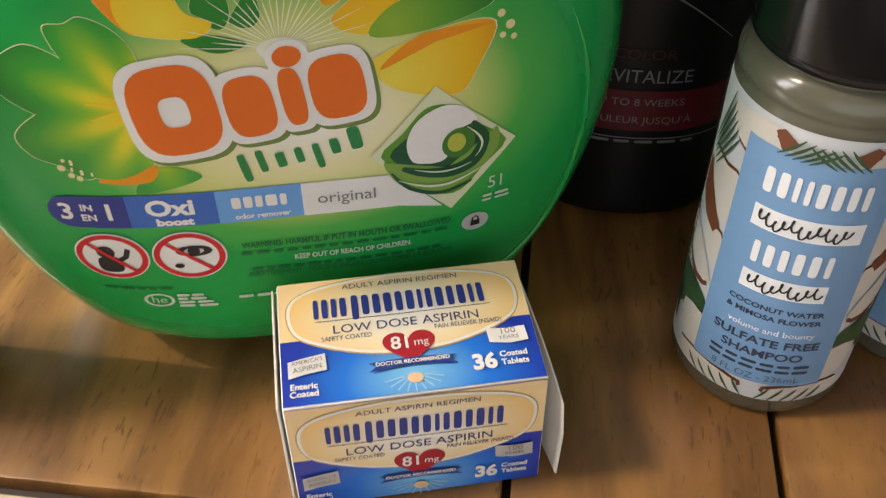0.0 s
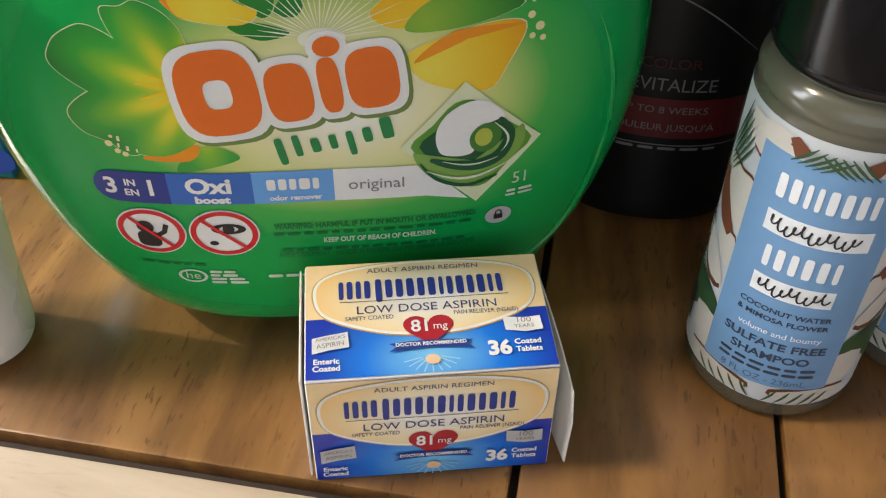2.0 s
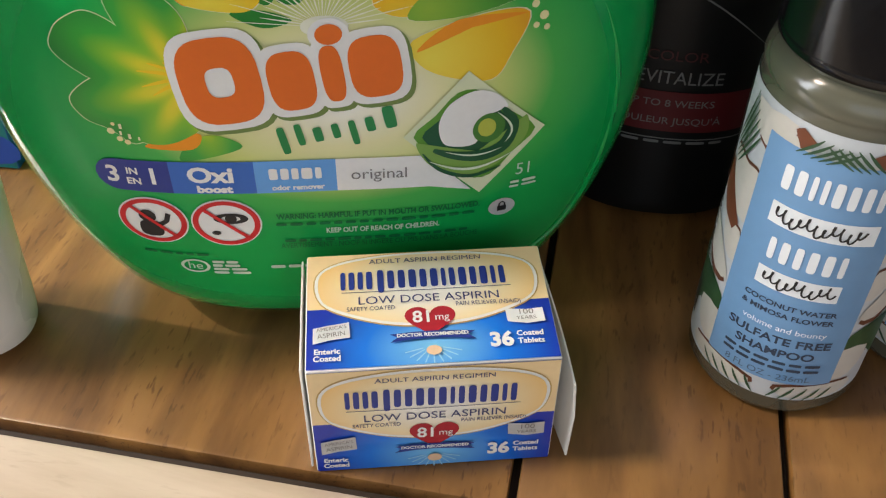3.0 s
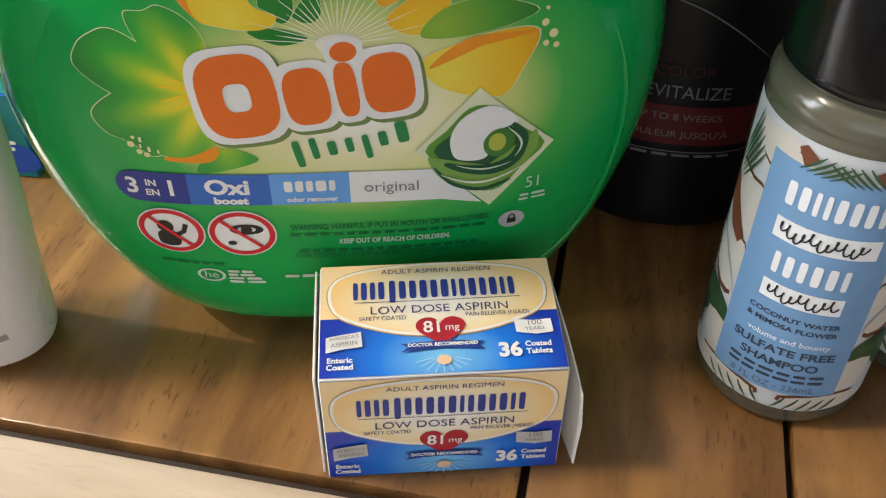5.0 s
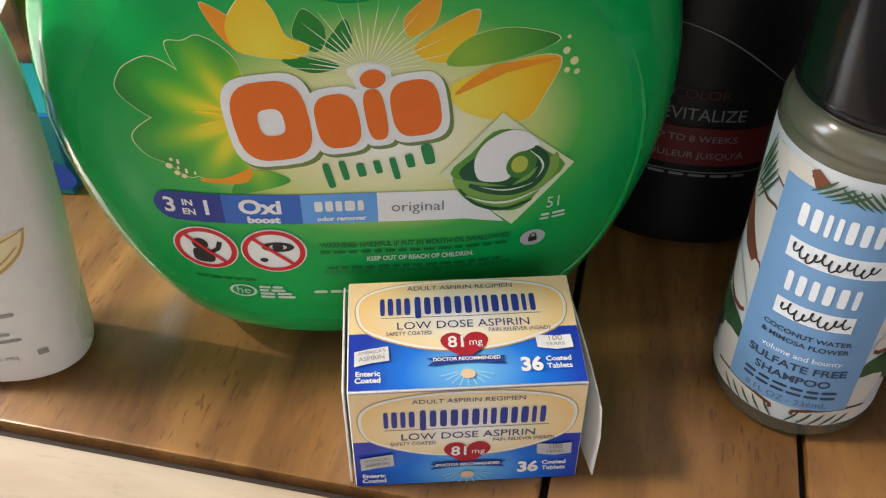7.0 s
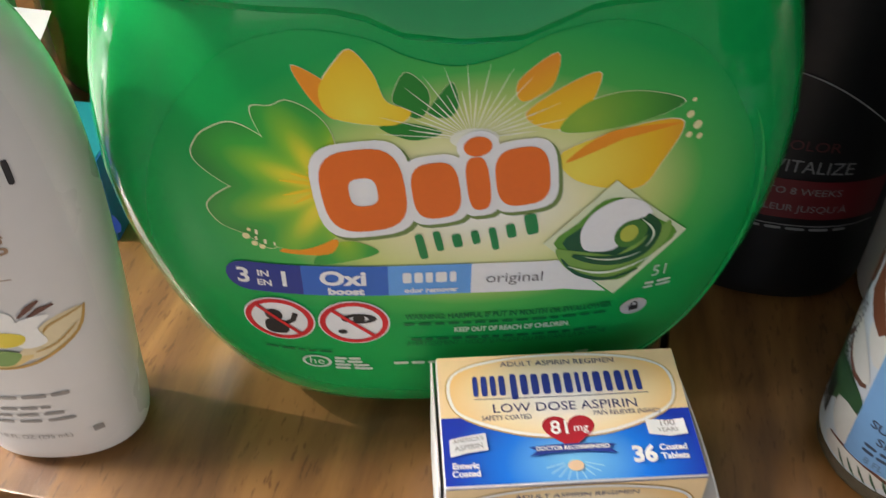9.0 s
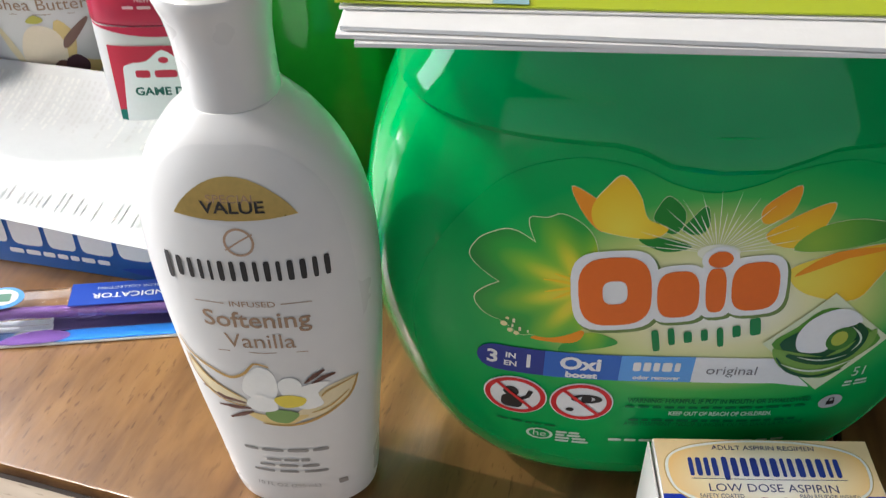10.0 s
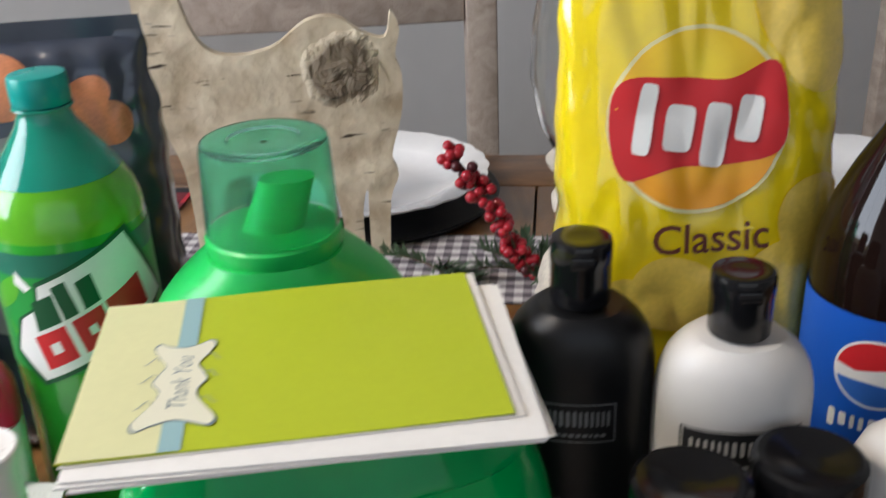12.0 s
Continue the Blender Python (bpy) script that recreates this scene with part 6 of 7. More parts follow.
    bm = letters(S, "COCONUT WATER", 0.0026, 0.0, 0.0470, L4, wide=1.1, bold=0.00006)
    letters(S, "& MIMOSA FLOWER", 0.0026, 0.0, 0.0436, L4, wide=1.1, bold=0.00006, bm=bm)
    letters(S, "SULFATE FREE", 0.0042, 0.0, 0.0338, L4, wide=1.12, bold=0.0001, bm=bm)
    letters(S, "SHAMPOO", 0.0042, 0.0, 0.0288, L4, wide=1.12, bold=0.0001, bm=bm)
    bars(S, 0, 0.0250, 0.028, 0.0012, L4, 6, bm, 0.2, seed=4)
    bars(S, 0, 0.0226, 0.028, 0.0012, L4, 6, bm, 0.2, seed=5)
    part("lettering", bm, ink("label_navy", (0.04, 0.06, 0.10)), b)
    part("lettering", letters(S, "8 FL OZ - 236mL", 0.0035, 0.0, 0.0190, L4), ink("label_slate", (0.10, 0.16, 0.24)), b)
    bm = bmesh.new()
    for k in range(24):
        if rnd.random() < 0.7:
            patch(S, -0.046 + k * 0.0006, 0.016, -0.0457 + k * 0.0006 + rnd.uniform(0, 0.0003), 0.030, L3, 1, 1, bm)
    for k in range(12):
        bars(S, -0.0395, 0.062 - k * 0.0022, 0.012, 0.0009, L3, 4, bm, 0.3, seed=k)
    part("barcode", bm, I_BLACK, b)


foam_art(foam1, 1)
foam_art(foam2, 2)

# ---- salon bottle artwork ----
S = salon_front


def salon_box(b, mat, v0, v1, hw, mid=0.0):
    bm = bmesh.new()
    S = lambda u, v, lift: salon_front(u + mid, v, lift)
    for a, c, d, e in ((-hw, v0, hw, v0 + 0.0006), (-hw, v1 - 0.0006, hw, v1), (-hw, v0, -hw + 0.0006, v1), (hw - 0.0006, v0, hw, v1)):
        patch(S, a, c, d, e, L2, 10, 2, bm)
    bars(S, 0, (v0 + v1) / 2 + 0.0025, hw * 1.75, 0.0088, L2, 15, bm, 0.9, seed=4)
    bars(S, hw * 0.2, v0 + 0.0040, hw * 1.2, 0.0018, L2, 9, bm, 0.4, seed=5)
    pieces("name_mark", bm, mat, b, "framed row of pale bars")


salon_box(salon_black, ink("dim_silver", (0.16, 0.16, 0.16)), 0.1345, 0.1560, 0.0225, -0.006)
part("red_band", patch(S, -0.0300, 0.0430, 0.0300, 0.0595, L1, 16, 2), ink("deep_red", (0.10, 0.006, 0.009)), salon_black)
bm = letters(S, "REVITALIZE", 0.0072, 0.0, 0.0650, L2, wide=0.92)
letters(S, "UP TO 8 WEEKS", 0.0040, 0.0, 0.0548, L2, wide=1.1, bm=bm)
letters(S, "COULEUR JUSQU'À", 0.0040, 0.0, 0.0475, L2, wide=1.1, bm=bm)
stroke(S, [(-0.030 + 0.06 * k / 10, 0.0400) for k in range(11)], 0.0005, L2, bm)
bars(S, 0, 0.0385, 0.042, 0.0012, L2, 6, bm, 0.25, seed=3)
stroke(S, [(-0.016 + 0.044 * k / 12, 0.1010 - 0.000 * k - 0.024 * (k / 12) ** 2) for k in range(13)], 0.0006, L2, bm, 0.4)
part("lettering", bm, ink("silver_print", (0.17, 0.17, 0.17)), salon_black)
part("red_lettering", letters(S, "COLOR", 0.0055, 0.0, 0.0735, L2, wide=1.1), ink("dark_red", (0.06, 0.007, 0.009)), salon_black)
part("black_label", patch(S, -0.0275, 0.1330, 0.0275, 0.1580, L1, 16, 4), I_BLACK, salon_white)
salon_box(salon_white, ink("label_silver", (0.62, 0.60, 0.56)), 0.1335, 0.1575, 0.0268)

# ---- detergent label edge ----
DETS = lambda u, v, l: Vector((u, -lerp_table(DET, v)[1] * (1 - min(0.999, abs(u) / lerp_table(DET, v)[0]) ** 2.5) ** 0.4 - l, v))
part("label", blob(DETS, smooth_line([(-0.055, 0.03), (-0.058, 0.09), (-0.05, 0.145), (0.0, 0.152), (0.05, 0.145), (0.058, 0.09), (0.055, 0.03)], 5), L1, 6), tub_print, det)

# ---- soda artwork ----
S = soda_skin
R = math.pi * SR
part("label", patch(S, -R, 0.1285, R, 0.2065, L1, 72, 1), ink("soda_green", (0.01, 0.30, 0.045)), dew, "green wrap label with slanted word mark")
part("label_top", patch(S, -R, 0.1925, R, 0.2065, L1 + 0.0001, 72, 1), ink("soda_teal", (0.01, 0.16, 0.10)), dew)
bm = bmesh.new()
for u, v, a, t in ((-0.034, 0.180, 0.022, 60), (-0.030, 0.150, 0.018, 120), (0.03, 0.150, 0.02, 40), (0.045, 0.19, 0.02, 110), (-0.055, 0.165, 0.02, 80)):
    blob(S, smooth_line([(u + math.cos(radians(t)) * a, v + math.sin(radians(t)) * a * 0.7), (u + math.cos(radians(t + 100)) * a * 0.3, v + 0.003), (u - math.cos(radians(t)) * a, v - math.sin(radians(t)) * a * 0.7), (u + math.cos(radians(t - 80)) * a * 0.3, v - 0.003)], 4), L2, 3, bm)
pieces("leaf_print", bm, ink("soda_lime", (0.09, 0.42, 0.02)), dew)
part("facet", blob(S, [(-0.024, 0.196), (-0.016, 0.186), (-0.020, 0.183), (-0.026, 0.188)], L3, 2), I_WHITE, dew)
SK = radians(25)


def slant(u, v, l):
    u, v = u * 1.2, v * 1.2
    return S(0.005 + u * math.cos(SK) - v * math.sin(SK), 0.166 + u * math.sin(SK) + v * math.cos(SK), l)


zig = [(u * 1.0, v * 1.0) for u, v in [(-0.033, -0.023), (0.040, -0.023), (0.040, 0.022), (-0.006, 0.022), (-0.012, 0.012), (-0.024, 0.010), (-0.038, -0.004)]]
part("mark_edge", blob(slant, [(u * 1.08, v * 1.1) for u, v in zig], L3, 5), I_DGREEN, dew)
part("mark_outline", blob(slant, zig, L3 + 0.0001, 5), I_WHITE, dew)
bm = bmesh.new()
for k, w in enumerate((0.011, 0.007, 0.008)):
    x = (-0.0135, -0.001, 0.0090)[k]
    blob(slant, [(x - 0.004 + (0 if k else -0.002), 0.0015), (x + w - 0.004, 0.0015), (x + w, 0.0160 + (0.003 if k == 1 else 0)), (x, 0.0160 + (0.003 if k == 1 else 0))], L4, 3, bm)
pieces("green_mark", bm, I_DGREEN, dew)
bm = bmesh.new()
for k, w in enumerate((0.0165, 0.0150, 0.0200)):
    x = (-0.0235, -0.0035, 0.0135)[k]
    blob(slant, [(x - 0.004, -0.0185), (x + w - 0.004, -0.0185), (x + w, -0.0005), (x, -0.0005)], L4, 3, bm, hole=(0.32, 0.26, 0.0)[k])
pieces("red_mark", bm, I_RED, dew)
SR2 = 0.0446


def cola_skin(u, v, lift):
    a = u / SR2
    r = SR2 + lift
    return Vector((r * math.sin(a), -r * math.cos(a), v))


S = cola_skin
R = math.pi * SR2
part("label", patch(S, -R, 0.088, R, 0.172, L1, 72, 1), ink("cola_blue", (0.010, 0.10, 0.52)), cola, "blue wrap label with a round emblem")
GU, GV = -0.030, 0.141
em = part("emblem", blob(S, ellipse(GU, GV, 0.0215, 0.0200, 36), L2, 4), I_WHITE, cola)
part("emblem_red", blob(S, [(GU + 0.020 * math.cos(radians(a)), GV + 0.0185 * math.sin(radians(a))) for a in range(12, 176, 8)] + [(GU - 0.010, GV + 0.0005), (GU + 0.004, GV + 0.0040)], L3, 3), I_RED, em)
part("emblem_blue", blob(S, [(GU + 0.020 * math.cos(radians(a)), GV + 0.0185 * math.sin(radians(a))) for a in range(196, 352, 8)] + [(GU + 0.008, GV - 0.0060), (GU - 0.004, GV - 0.0050)], L3, 3), I_BLUE, em)
pieces("name_mark", bars(S, -0.028, 0.1105, 0.046, 0.0090, L2, 9, gap=0.7, seed=2, tall=[(-0.12, 1.25)] + [(0, 0.9)] * 3 + [(-0.12, 1.25)] + [(0, 0.9)] * 4), I_WHITE, cola, "row of white bars")

# ---- deodorant artwork ----
S = lambda u, v, l: Vector((u, -0.0158 * (1 - min(0.999, abs(u) / 0.0300) ** 3.4) ** (1 / 3.4) - l - 0.0003, v))
part("red_panel", patch(S, -0.0235, 0.02, 0.0235, 0.0985, L1, 14, 4), ink("deo_red", (0.52, 0.02, 0.05)), deo)
part("cap_sweep", blob(S, [(0.0295 - 0.059 * k / 14, 0.1087 - 0.0055 * math.sin(math.pi * k / 14)) for k in range(15)] + [(-0.02 + 0.04 * k / 6, 0.1087) for k in range(7)], L1, 3), RED, deo)
part("teal_corner", blob(S, [(0.0235, 0.050), (0.0235, 0.090), (0.010, 0.075), (-0.0235, 0.062), (-0.0235, 0.045)], L1 + 0.0001, 3), ink("deo_teal", (0.0, 0.14, 0.11)), deo)
part("shield", blob(S, smooth_line([(-0.0185, 0.03), (-0.0185, 0.080), (-0.0160, 0.0885), (-0.0075, 0.0905), (0.0, 0.0965), (0.0075, 0.0905), (0.0160, 0.0885), (0.0185, 0.080), (0.0185, 0.03)], 3), L2 + 0.0001, 4), I_WHITE, deo)
bm = blob(S, ellipse(0, 0.0910, 0.0022, 0.0018, 12), L3, 1)
bars(S, 0, 0.0835, 0.026, 0.0042, L3, 3, bm, 0.25, seed=8)
pieces("name_mark", bm, ink("deo_red", (0.52, 0.02, 0.05)), deo)
part("lettering", letters(S, "GAME DAY", 0.0062, 0.0, 0.0735, L3, bold=0.0002, wide=0.95), ink("deo_green", (0.01, 0.11, 0.08)), deo)
S2 = lambda u, v, l: Vector((u, -0.0162 * (1 - min(0.999, abs(u) / 0.0306) ** 3.0) ** (1 / 3.0) - l - 0.0002, v))
part("white_band", patch(S2, -0.0200, 0.1262, 0.0200, 0.1315, L1, 14, 2), I_WHITE, deo)
bm = letters(S2, "NEW LOOK", 0.0028, 0.0, 0.1225, L2, bold=0.0001)
bars(S2, 0, 0.1188, 0.026, 0.0016, L2, 4, bm, 0.25, seed=3)
part("cap_lettering", bm, ink("deo_pink", (0.72, 0.42, 0.46)), deo)

# ---- crisps bag artwork ----


def crisps_art(b, S, cu, cv, r, tint, marks=True):
    part("emblem_rim", blob(S, ellipse(cu, cv, r * 1.045, r * 1.045, 44), L2, 8), ink("emblem_rim", (0.84, 0.76, 0.40)), b)
    part("emblem_disc", blob(S, ellipse(cu, cv, r, r, 44), L3, 8), tint, b)
    rib = part("red_ribbon", blob(S, smooth_line([(cu - r * 1.02, cv - r * 0.05), (cu - r * 0.88, cv + r * 0.47), (cu - r * 0.30, cv + r * 0.50), (cu + r * 0.35, cv + r * 0.45), (cu + r * 0.90, cv + r * 0.62), (cu + r * 1.03, cv + r * 0.10), (cu + r * 0.93, cv - r * 0.38), (cu + r * 0.4, cv - r * 0.50), (cu - r * 0.3, cv - r * 0.50), (cu - r * 0.86, cv - r * 0.62)], 5), L4, 9), I_RED, b)
    bm = bmesh.new()
    for x, y, a, h, t in ((-0.63, 0.06, 0.10, 0.40, 10), (-0.24, -0.06, 0.17, 0.26, 10), (0.18, -0.16, 0.15, 0.36, 10), (0.58, 0.0, 0.14, 0.26, 10)):
        blob(S, ellipse(cu + r * x, cv + r * y, r * a, r * h, 24, -t, 6.0), L5 + 0.0005, 8, bm)
    pieces("white_mark", bm, I_WHITE, rib)


crisps_art(lay, lay_S, -0.0085, 0.2555, 0.0465, gradient("crisps_disc", ((0.0, (0.86, 0.36, 0.01)), (0.6, (0.88, 0.58, 0.01)), (1.0, (0.90, 0.70, 0.02))), (-0.006, 0, 0.285), (15, 0, 15), 0.28))
bm = letters(lay_S, "Classic", 0.0240, -0.0010, 0.1920, L3, bold=0.0002, wide=0.98)
part("lettering", bm, ink("brown_text", (0.13, 0.035, 0.02)), lay)
CHIP2 = plain("crisp_golden", (0.84, 0.61, 0.10), 0.2, spot=0.12, scale=40, coat=0.3)
for u, v, a, c, t in ((0.050, 0.312, 0.026, 0.033, 20), (0.058, 0.285, 0.018, 0.020, 60), (0.058, 0.198, 0.022, 0.024, 10), (0.040, 0.165, 0.025, 0.022, 30), (-0.020, 0.160, 0.026, 0.022, -20), (-0.050, 0.150, 0.022, 0.020, 40), (0.010, 0.135, 0.026, 0.02, 10), (0.055, 0.130, 0.02, 0.022, 80)):
    part("crisp_print", blob(lay_S, ellipse(u, v, a, c, 26, t, 2.3), L2 + 0.0003, 4), CHIP2, lay)
crisps_art(bbq, bbq_S, -0.010, 0.172, 0.045, ink("bbq_disc", (0.80, 0.42, 0.02)))
part("grey_panel", blob(bbq_S, ellipse(-0.010, 0.165, 0.070, 0.068, 40), L1, 8), plain("grey_film", (0.22, 0.22, 0.23), 0.3, spot=0.05, scale=15, coat=0.4), bbq)
CH3 = plain("crisp_barbecue", (0.55, 0.20, 0.09), 0.35, spot=0.25, scale=60, coat=0.2)
for u, v, a, c, t in ((-0.050, 0.252, 0.028, 0.024, 20), (-0.012, 0.262, 0.022, 0.020, -10), (0.036, 0.250, 0.022, 0.012, 30), (0.052, 0.236, 0.014, 0.014, 0), (-0.058, 0.276, 0.018, 0.010, 0)):
    part("crisp_print", blob(bbq_S, ellipse(u, v, a, c, 26, t, 2.2), L3, 4), CH3, bbq)

# ---- toothpaste and toothbrush ----
S = lambda u, v, l: Vector((u, -l, v))
part("teal_panel", blob(S, [(-0.0005, 0.0005), (-0.0005, 0.0395), (-0.070, 0.0395), (-0.058, 0.020), (-0.052, 0.0005)], L1, 3), ink("teal_print", (0.0, 0.17, 0.20)), tooth)
part("blue_sweep", blob(S, smooth_line([(-0.002, 0.003), (-0.002, 0.016), (-0.03, 0.018), (-0.055, 0.012), (-0.10, 0.006), (-0.05, 0.002)], 4), L2, 3), ink("deep_blue", (0.015, 0.07, 0.42)), tooth)
bm = bars(S, -0.125, 0.021, 0.084, 0.0170, L2, 5, gap=0.15, seed=3)
bars(S, -0.0275, 0.0270, 0.040, 0.0110, L3, 4, bm, 0.2, seed=4)
bars(S, -0.13, 0.0085, 0.05, 0.0028, L2, 7, bm, 0.2, seed=6)
bars(S, -0.0200, 0.0175, 0.030, 0.0018, L3, 5, bm, 0.2, seed=7)
bars(S, -0.0230, 0.0145, 0.034, 0.0018, L3, 5, bm, 0.2, seed=8)
stroke(S, smooth_line([(-0.036, 0.006), (-0.025, 0.009), (-0.012, 0.006), (-0.02, 0.004)], 5), 0.0022, L3, bm, 0.3)
blob(S, ellipse(-0.070, 0.0205, 0.0125, 0.0045, 20, p=4), L2, 2, bm)
blob(S, ellipse(-0.070, 0.0205, 0.0045, 0.0115, 20, p=4), L2 + 0.00005, 2, bm)
pieces("white_mark", bm, I_WHITE, tooth)
bm = patch(S, -0.0835, 0.014, -0.0815, 0.030, L3, 2, 2)
patch(S, -0.082, 0.0275, -0.074, 0.030, L3, 2, 2, bm)
pieces("red_mark", bm, I_RED, tooth)
part("lettering", letters(S, "plus", 0.0058, -0.0690, 0.0205, L3), I_NAVY, tooth)
part("top_panel", box(-0.214, 0.001, 0.0401, -0.001, 0.035, 0.0404), ink("teal_print", (0.0, 0.17, 0.20)), tooth)

bm = bmesh.new()
cut = [(-0.20, -0.016), (0.0, -0.016), (0.0, 0.020), (-0.052, 0.020), (-0.062, 0.003), (-0.20, 0.003)]
lo, hi = [bm.verts.new((x, y, 0)) for x, y in cut], [bm.verts.new((x, y, 0.001)) for x, y in cut]
bm.faces.new(lo[::-1])
bm.faces.new(hi)
for k in range(6):
    bm.faces.new((lo[k], lo[(k + 1) % 6], hi[(k + 1) % 6], hi[k]))
part("backing_card", bm, PAPER, brush, smooth=False)
ST = lambda u, v, l: Vector((u, v, 0.001 + l))
part("blue_print", blob(ST, [(-0.058, -0.0155), (-0.002, -0.0155), (-0.002, -0.003), (-0.050, -0.003), (-0.064, -0.008)], L2, 3), ink("pack_mid_blue", (0.02, 0.16, 0.50)), brush)
part("purple_print", blob(ST, smooth_line([(-0.082, -0.0150), (-0.058, -0.0155), (-0.052, -0.008), (-0.060, -0.003), (-0.074, -0.005)], 3), L3, 3), ink("pack_purple", (0.14, 0.06, 0.24)), brush)
part("dark_print", patch(ST, -0.060, -0.004, -0.001, 0.003, L3, 4, 1), ink("pack_dark", (0.06, 0.035, 0.12)), brush)
HANDLE = plain("purple_handle", (0.17, 0.08, 0.24), 0.25, spot=0.1, scale=60, coat=0.3)
part("brush_handle", tube([(-0.135, 0.0, 0.006), (-0.10, 0.001, 0.006), (-0.075, 0.002, 0.007), (-0.05, 0.001, 0.007), (-0.03, 0.0, 0.007), (-0.006, -0.001, 0.007)], 0.0034, 12), HANDLE, brush, "purple and pink brush handle")
part("grip", tube([(-0.125, 0.0005, 0.0072), (-0.105, 0.001, 0.0074), (-0.086, 0.002, 0.0076)], 0.0036, 10), ink("grip_pink", (0.62, 0.16, 0.30)), brush)
part("bristle_block", box(-0.197, -0.005, 0.004, -0.175, 0.005, 0.010, bevel=0.001), ink("bristle_white", (0.74, 0.78, 0.80)), brush)
fl = part("seal", lathe([(0.0095, 0.0118), (0.0095, 0.0121), (0.001, 0.0121)], 28), I_LBLUE, brush, "round pale blue seal")
fl.location = (-0.081, 0.010, 0)
ST2 = lambda u, v, l: Vector((u, v, 0.0121 + l))
part("seal_panel", blob(ST2, ellipse(0, 0, 0.0072, 0.0072, 20), L1, 2), I_WHITE, fl)
part("seal_mark", patch(ST2, -0.004, -0.004, 0.004, 0.003, L2, 2, 2), ink("seal_green", (0.16, 0.30, 0.22)), fl)
part("header_print", box(-0.052, -0.001, 0.0116, -0.002, 0.0185, 0.0119), ink("pack_blue", (0.02, 0.07, 0.42)), brush)
SU = lambda u, v, l: Vector((u, v, 0.0119 + l))
bm = letters(SU, "INDICATOR", 0.0060, -0.026, 0.0065, L1, turn=180, bold=0.0001)
letters(SU, "COLOR COLLECTION", 0.0030, -0.026, 0.0132, L1, turn=180, bm=bm)
part("lettering", bm, I_WHITE, brush)
BLISTER, bn2, bl2, bp2 = nodes_of("clear_blister")
bp2.inputs["Base Color"].default_value = (0.95, 0.97, 1, 1)
bp2.inputs["Transmission Weight"].default_value, bp2.inputs["Roughness"].default_value, bp2.inputs["IOR"].default_value = 1.0, 0.06, 1.15
bl_ = part("blister", box(-0.199, -0.0145, 0.0012, -0.001, 0.0190, 0.0115, bevel=0.003), BLISTER, brush, "clear plastic blister")
bl_.visible_shadow = False

# ---- receipt print ----
I_FADE = ink("faded_print", (0.60, 0.59, 0.57))
I_FADE2 = ink("very_faded_print", (0.70, 0.69, 0.66))
bm, bm2 = bmesh.new(), bmesh.new()
rnd = random.Random(11)
u = -0.155
while u < 0.100:
    if rnd.random() < 0.9:
        ln = rnd.uniform(0.012, 0.034)
        v = 0.040
        tgt = bm if rnd.random() < 0.35 else bm2
        while v > 0.040 - ln:
            w = rnd.uniform(0.0012, 0.005)
            patch(receipt_at, u, v - w, u + 0.0014, v, 0.0003, 1, 2, tgt)
            v -= w + rnd.uniform(0.0006, 0.0018)
        if rnd.random() < 0.8:
            a = rnd.uniform(0.006, 0.011)
            patch(receipt_at, u, -0.036, u + 0.0015, -0.036 + a, 0.0003, 1, 2, tgt)
    u += 0.0031
part("print", bm, I_FADE, rec)
part("print", bm2, I_FADE2, rec)

# ---- card print ----
def CS(u, v, l):
    n = (u + 0.0885) / 0.175 * 2 - 1
    return Vector((u, v, 0.0013 + 0.0006 * n * n + 0.0007 * math.sin(3 * n + 1) * (v + 0.06) / 0.1245 + l + 0.0001))


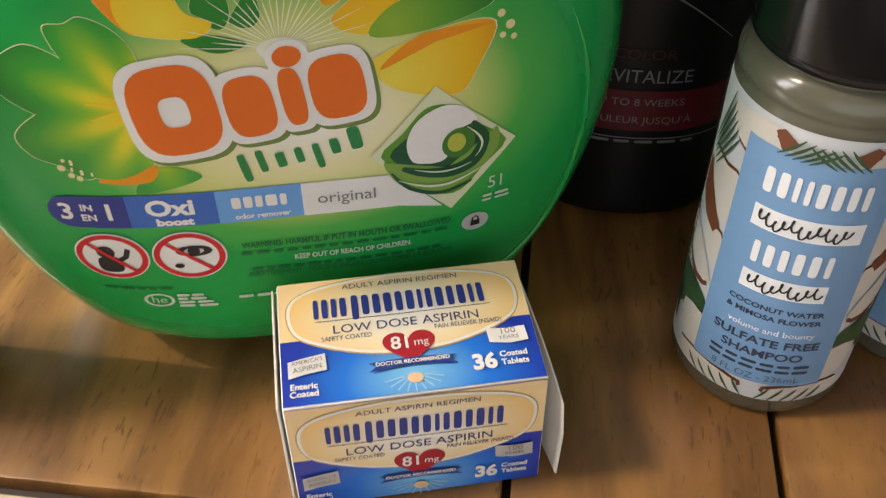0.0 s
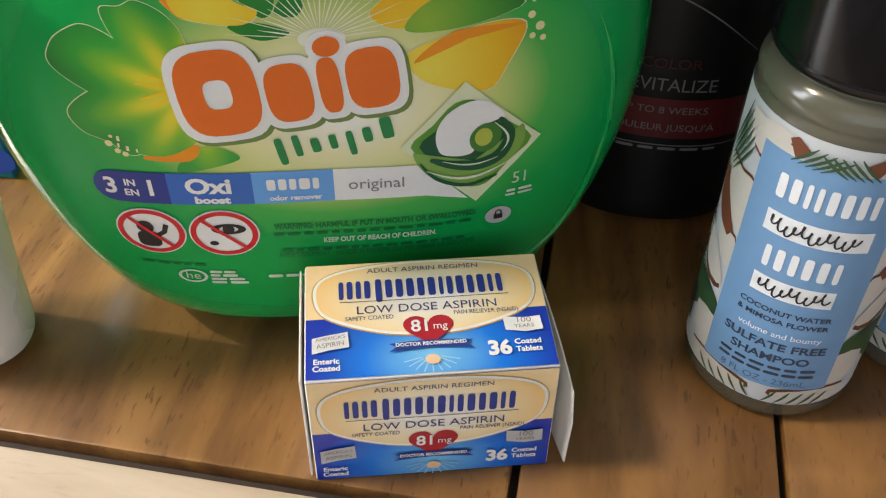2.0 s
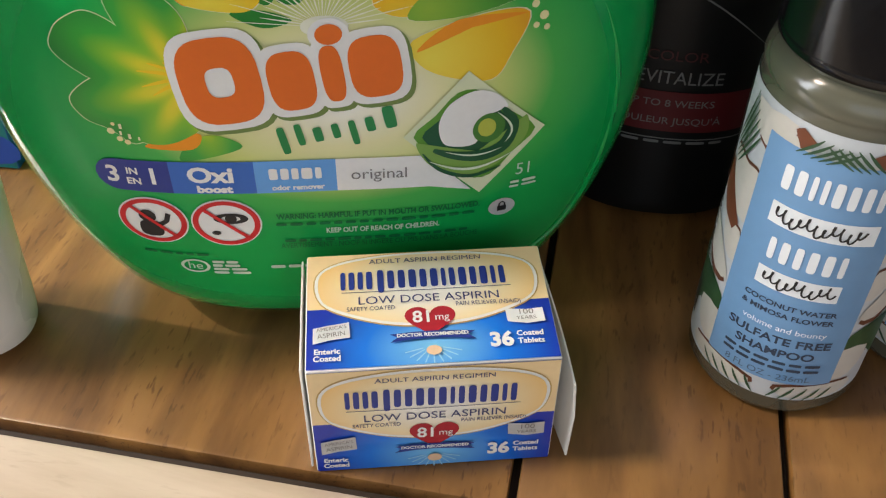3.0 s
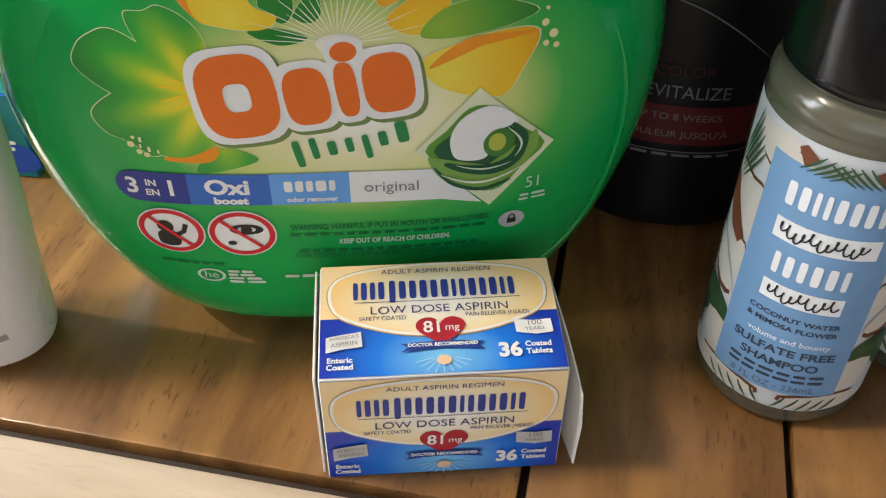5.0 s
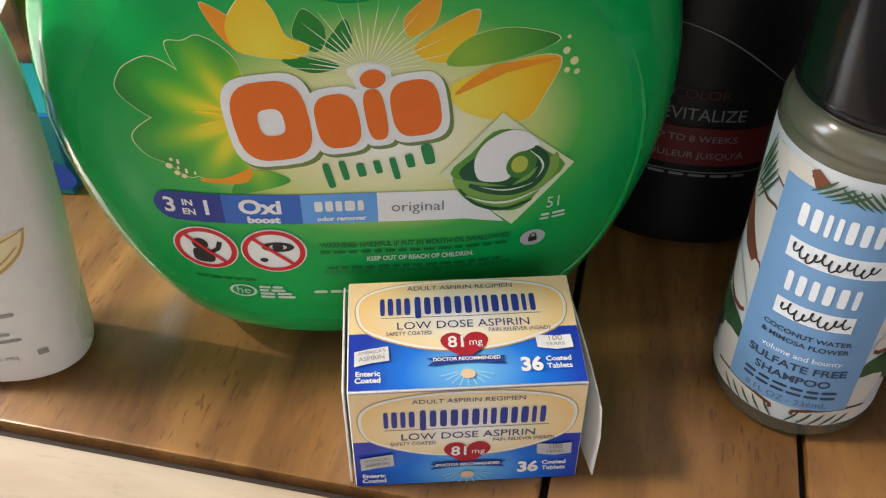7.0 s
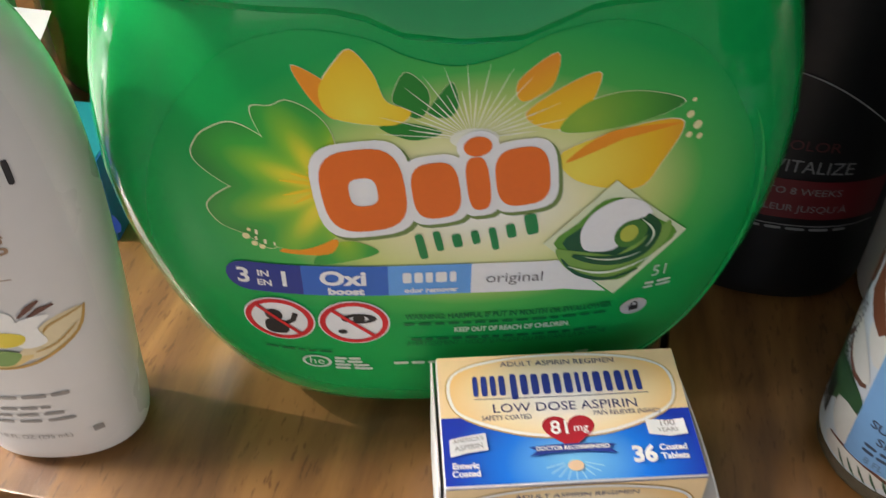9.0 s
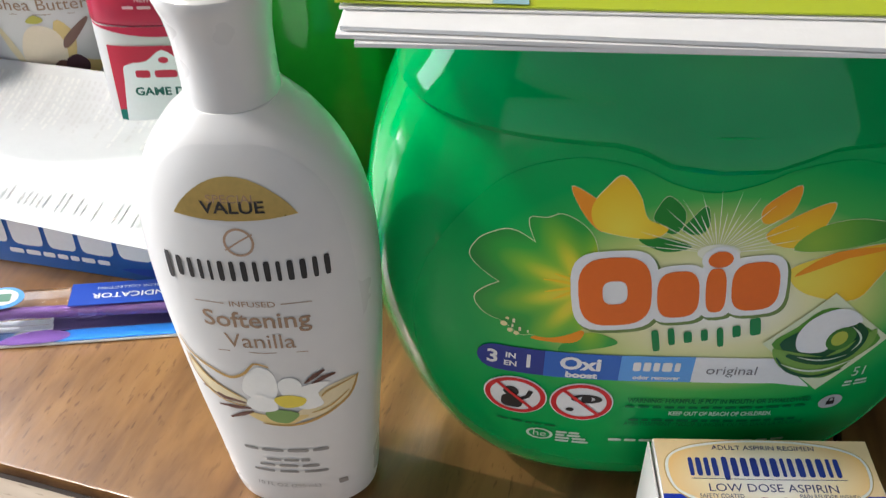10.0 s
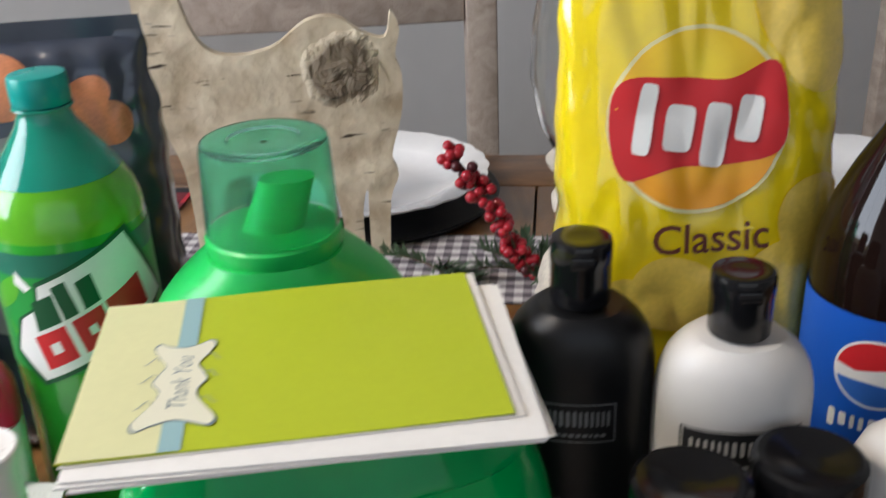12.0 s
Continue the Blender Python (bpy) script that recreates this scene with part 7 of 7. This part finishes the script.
part("cream_panel", patch(CS, -0.0883, -0.0598, -0.0516, 0.0643, L1, 12, 8), CREAM, card)
part("ribbon_print", patch(CS, -0.0515, -0.0598, -0.0430, 0.0643, L1 + 0.0001, 6, 8), ink("ribbon_blue", (0.30, 0.48, 0.50)), card)
tag_o = smooth_line([(-0.0615, 0.0225), (-0.0590, 0.0262), (-0.0540, 0.0235), (-0.0460, 0.0215), (-0.0380, 0.0235), (-0.0330, 0.0262), (-0.0300, 0.0225), (-0.0325, 0.0160), (-0.0375, 0.0070), (-0.0350, 0.0010), (-0.0325, -0.0060), (-0.0365, -0.0130), (-0.0345, -0.0220), (-0.0265, -0.0340), (-0.0290, -0.0395), (-0.0370, -0.0365), (-0.0460, -0.0340), (-0.0560, -0.0365), (-0.0625, -0.0395), (-0.0650, -0.0340), (-0.0575, -0.0220), (-0.0550, -0.0130), (-0.0590, -0.0060), (-0.0565, 0.0010), (-0.0540, 0.0070), (-0.0590, 0.0160)], 4)
tag_o = [(-0.0478 + (u + 0.0458) * 0.82, v - 0.005) for u, v in tag_o]
big = [(-0.0478 + (u + 0.0478) * 1.06, -0.012 + (v + 0.012) * 1.04) for u, v in tag_o]
tg = part("tag_outline", blob(CS, big, L2, 6), ink("tag_grey", (0.20, 0.26, 0.27)), card)
part("tag_panel", blob(CS, tag_o, L2 + 0.0001, 6), ink("tag_cream", (0.76, 0.74, 0.58)), tg)
bm = letters(CS, "Thank You", 0.0110, -0.0470, -0.012, L3, turn=90, shear=0.3, wide=0.85)
for s in (-1, 1):
    for v in (-0.022, -0.002, 0.012):
        stroke(CS, [(-0.0478 + s * (0.0095 + 0.0075 * k / 6), v - 0.005 + 0.0028 * math.sin(k * 0.9)) for k in range(7)], 0.0006, L3, bm, 0.4)
part("tag_lettering", bm, ink("tag_text", (0.25, 0.30, 0.30)), tg)

bm = bars(lambda u, v, l: Vector((u, -0.0206 - l, v)), 0.008, 0.105, 0.040, 0.012, L1, 3, gap=0.3, seed=2)
bars(lambda u, v, l: Vector((u, -0.0206 - l, v)), 0.010, 0.082, 0.036, 0.008, L1, 4, bm, 0.3, seed=3)
bars(lambda u, v, l: Vector((u, -0.0206 - l, v)), 0.010, 0.043, 0.036, 0.010, L1, 3, bm, 0.3, seed=4)
pieces("pale_mark", bm, ink("mark_white", (0.80, 0.83, 0.86)), blue)
part("banner_lettering", letters(lotion_front, "SPECIAL", 0.0036, 0.0, 0.1425, L3, wide=1.1), I_TAN, lotion)
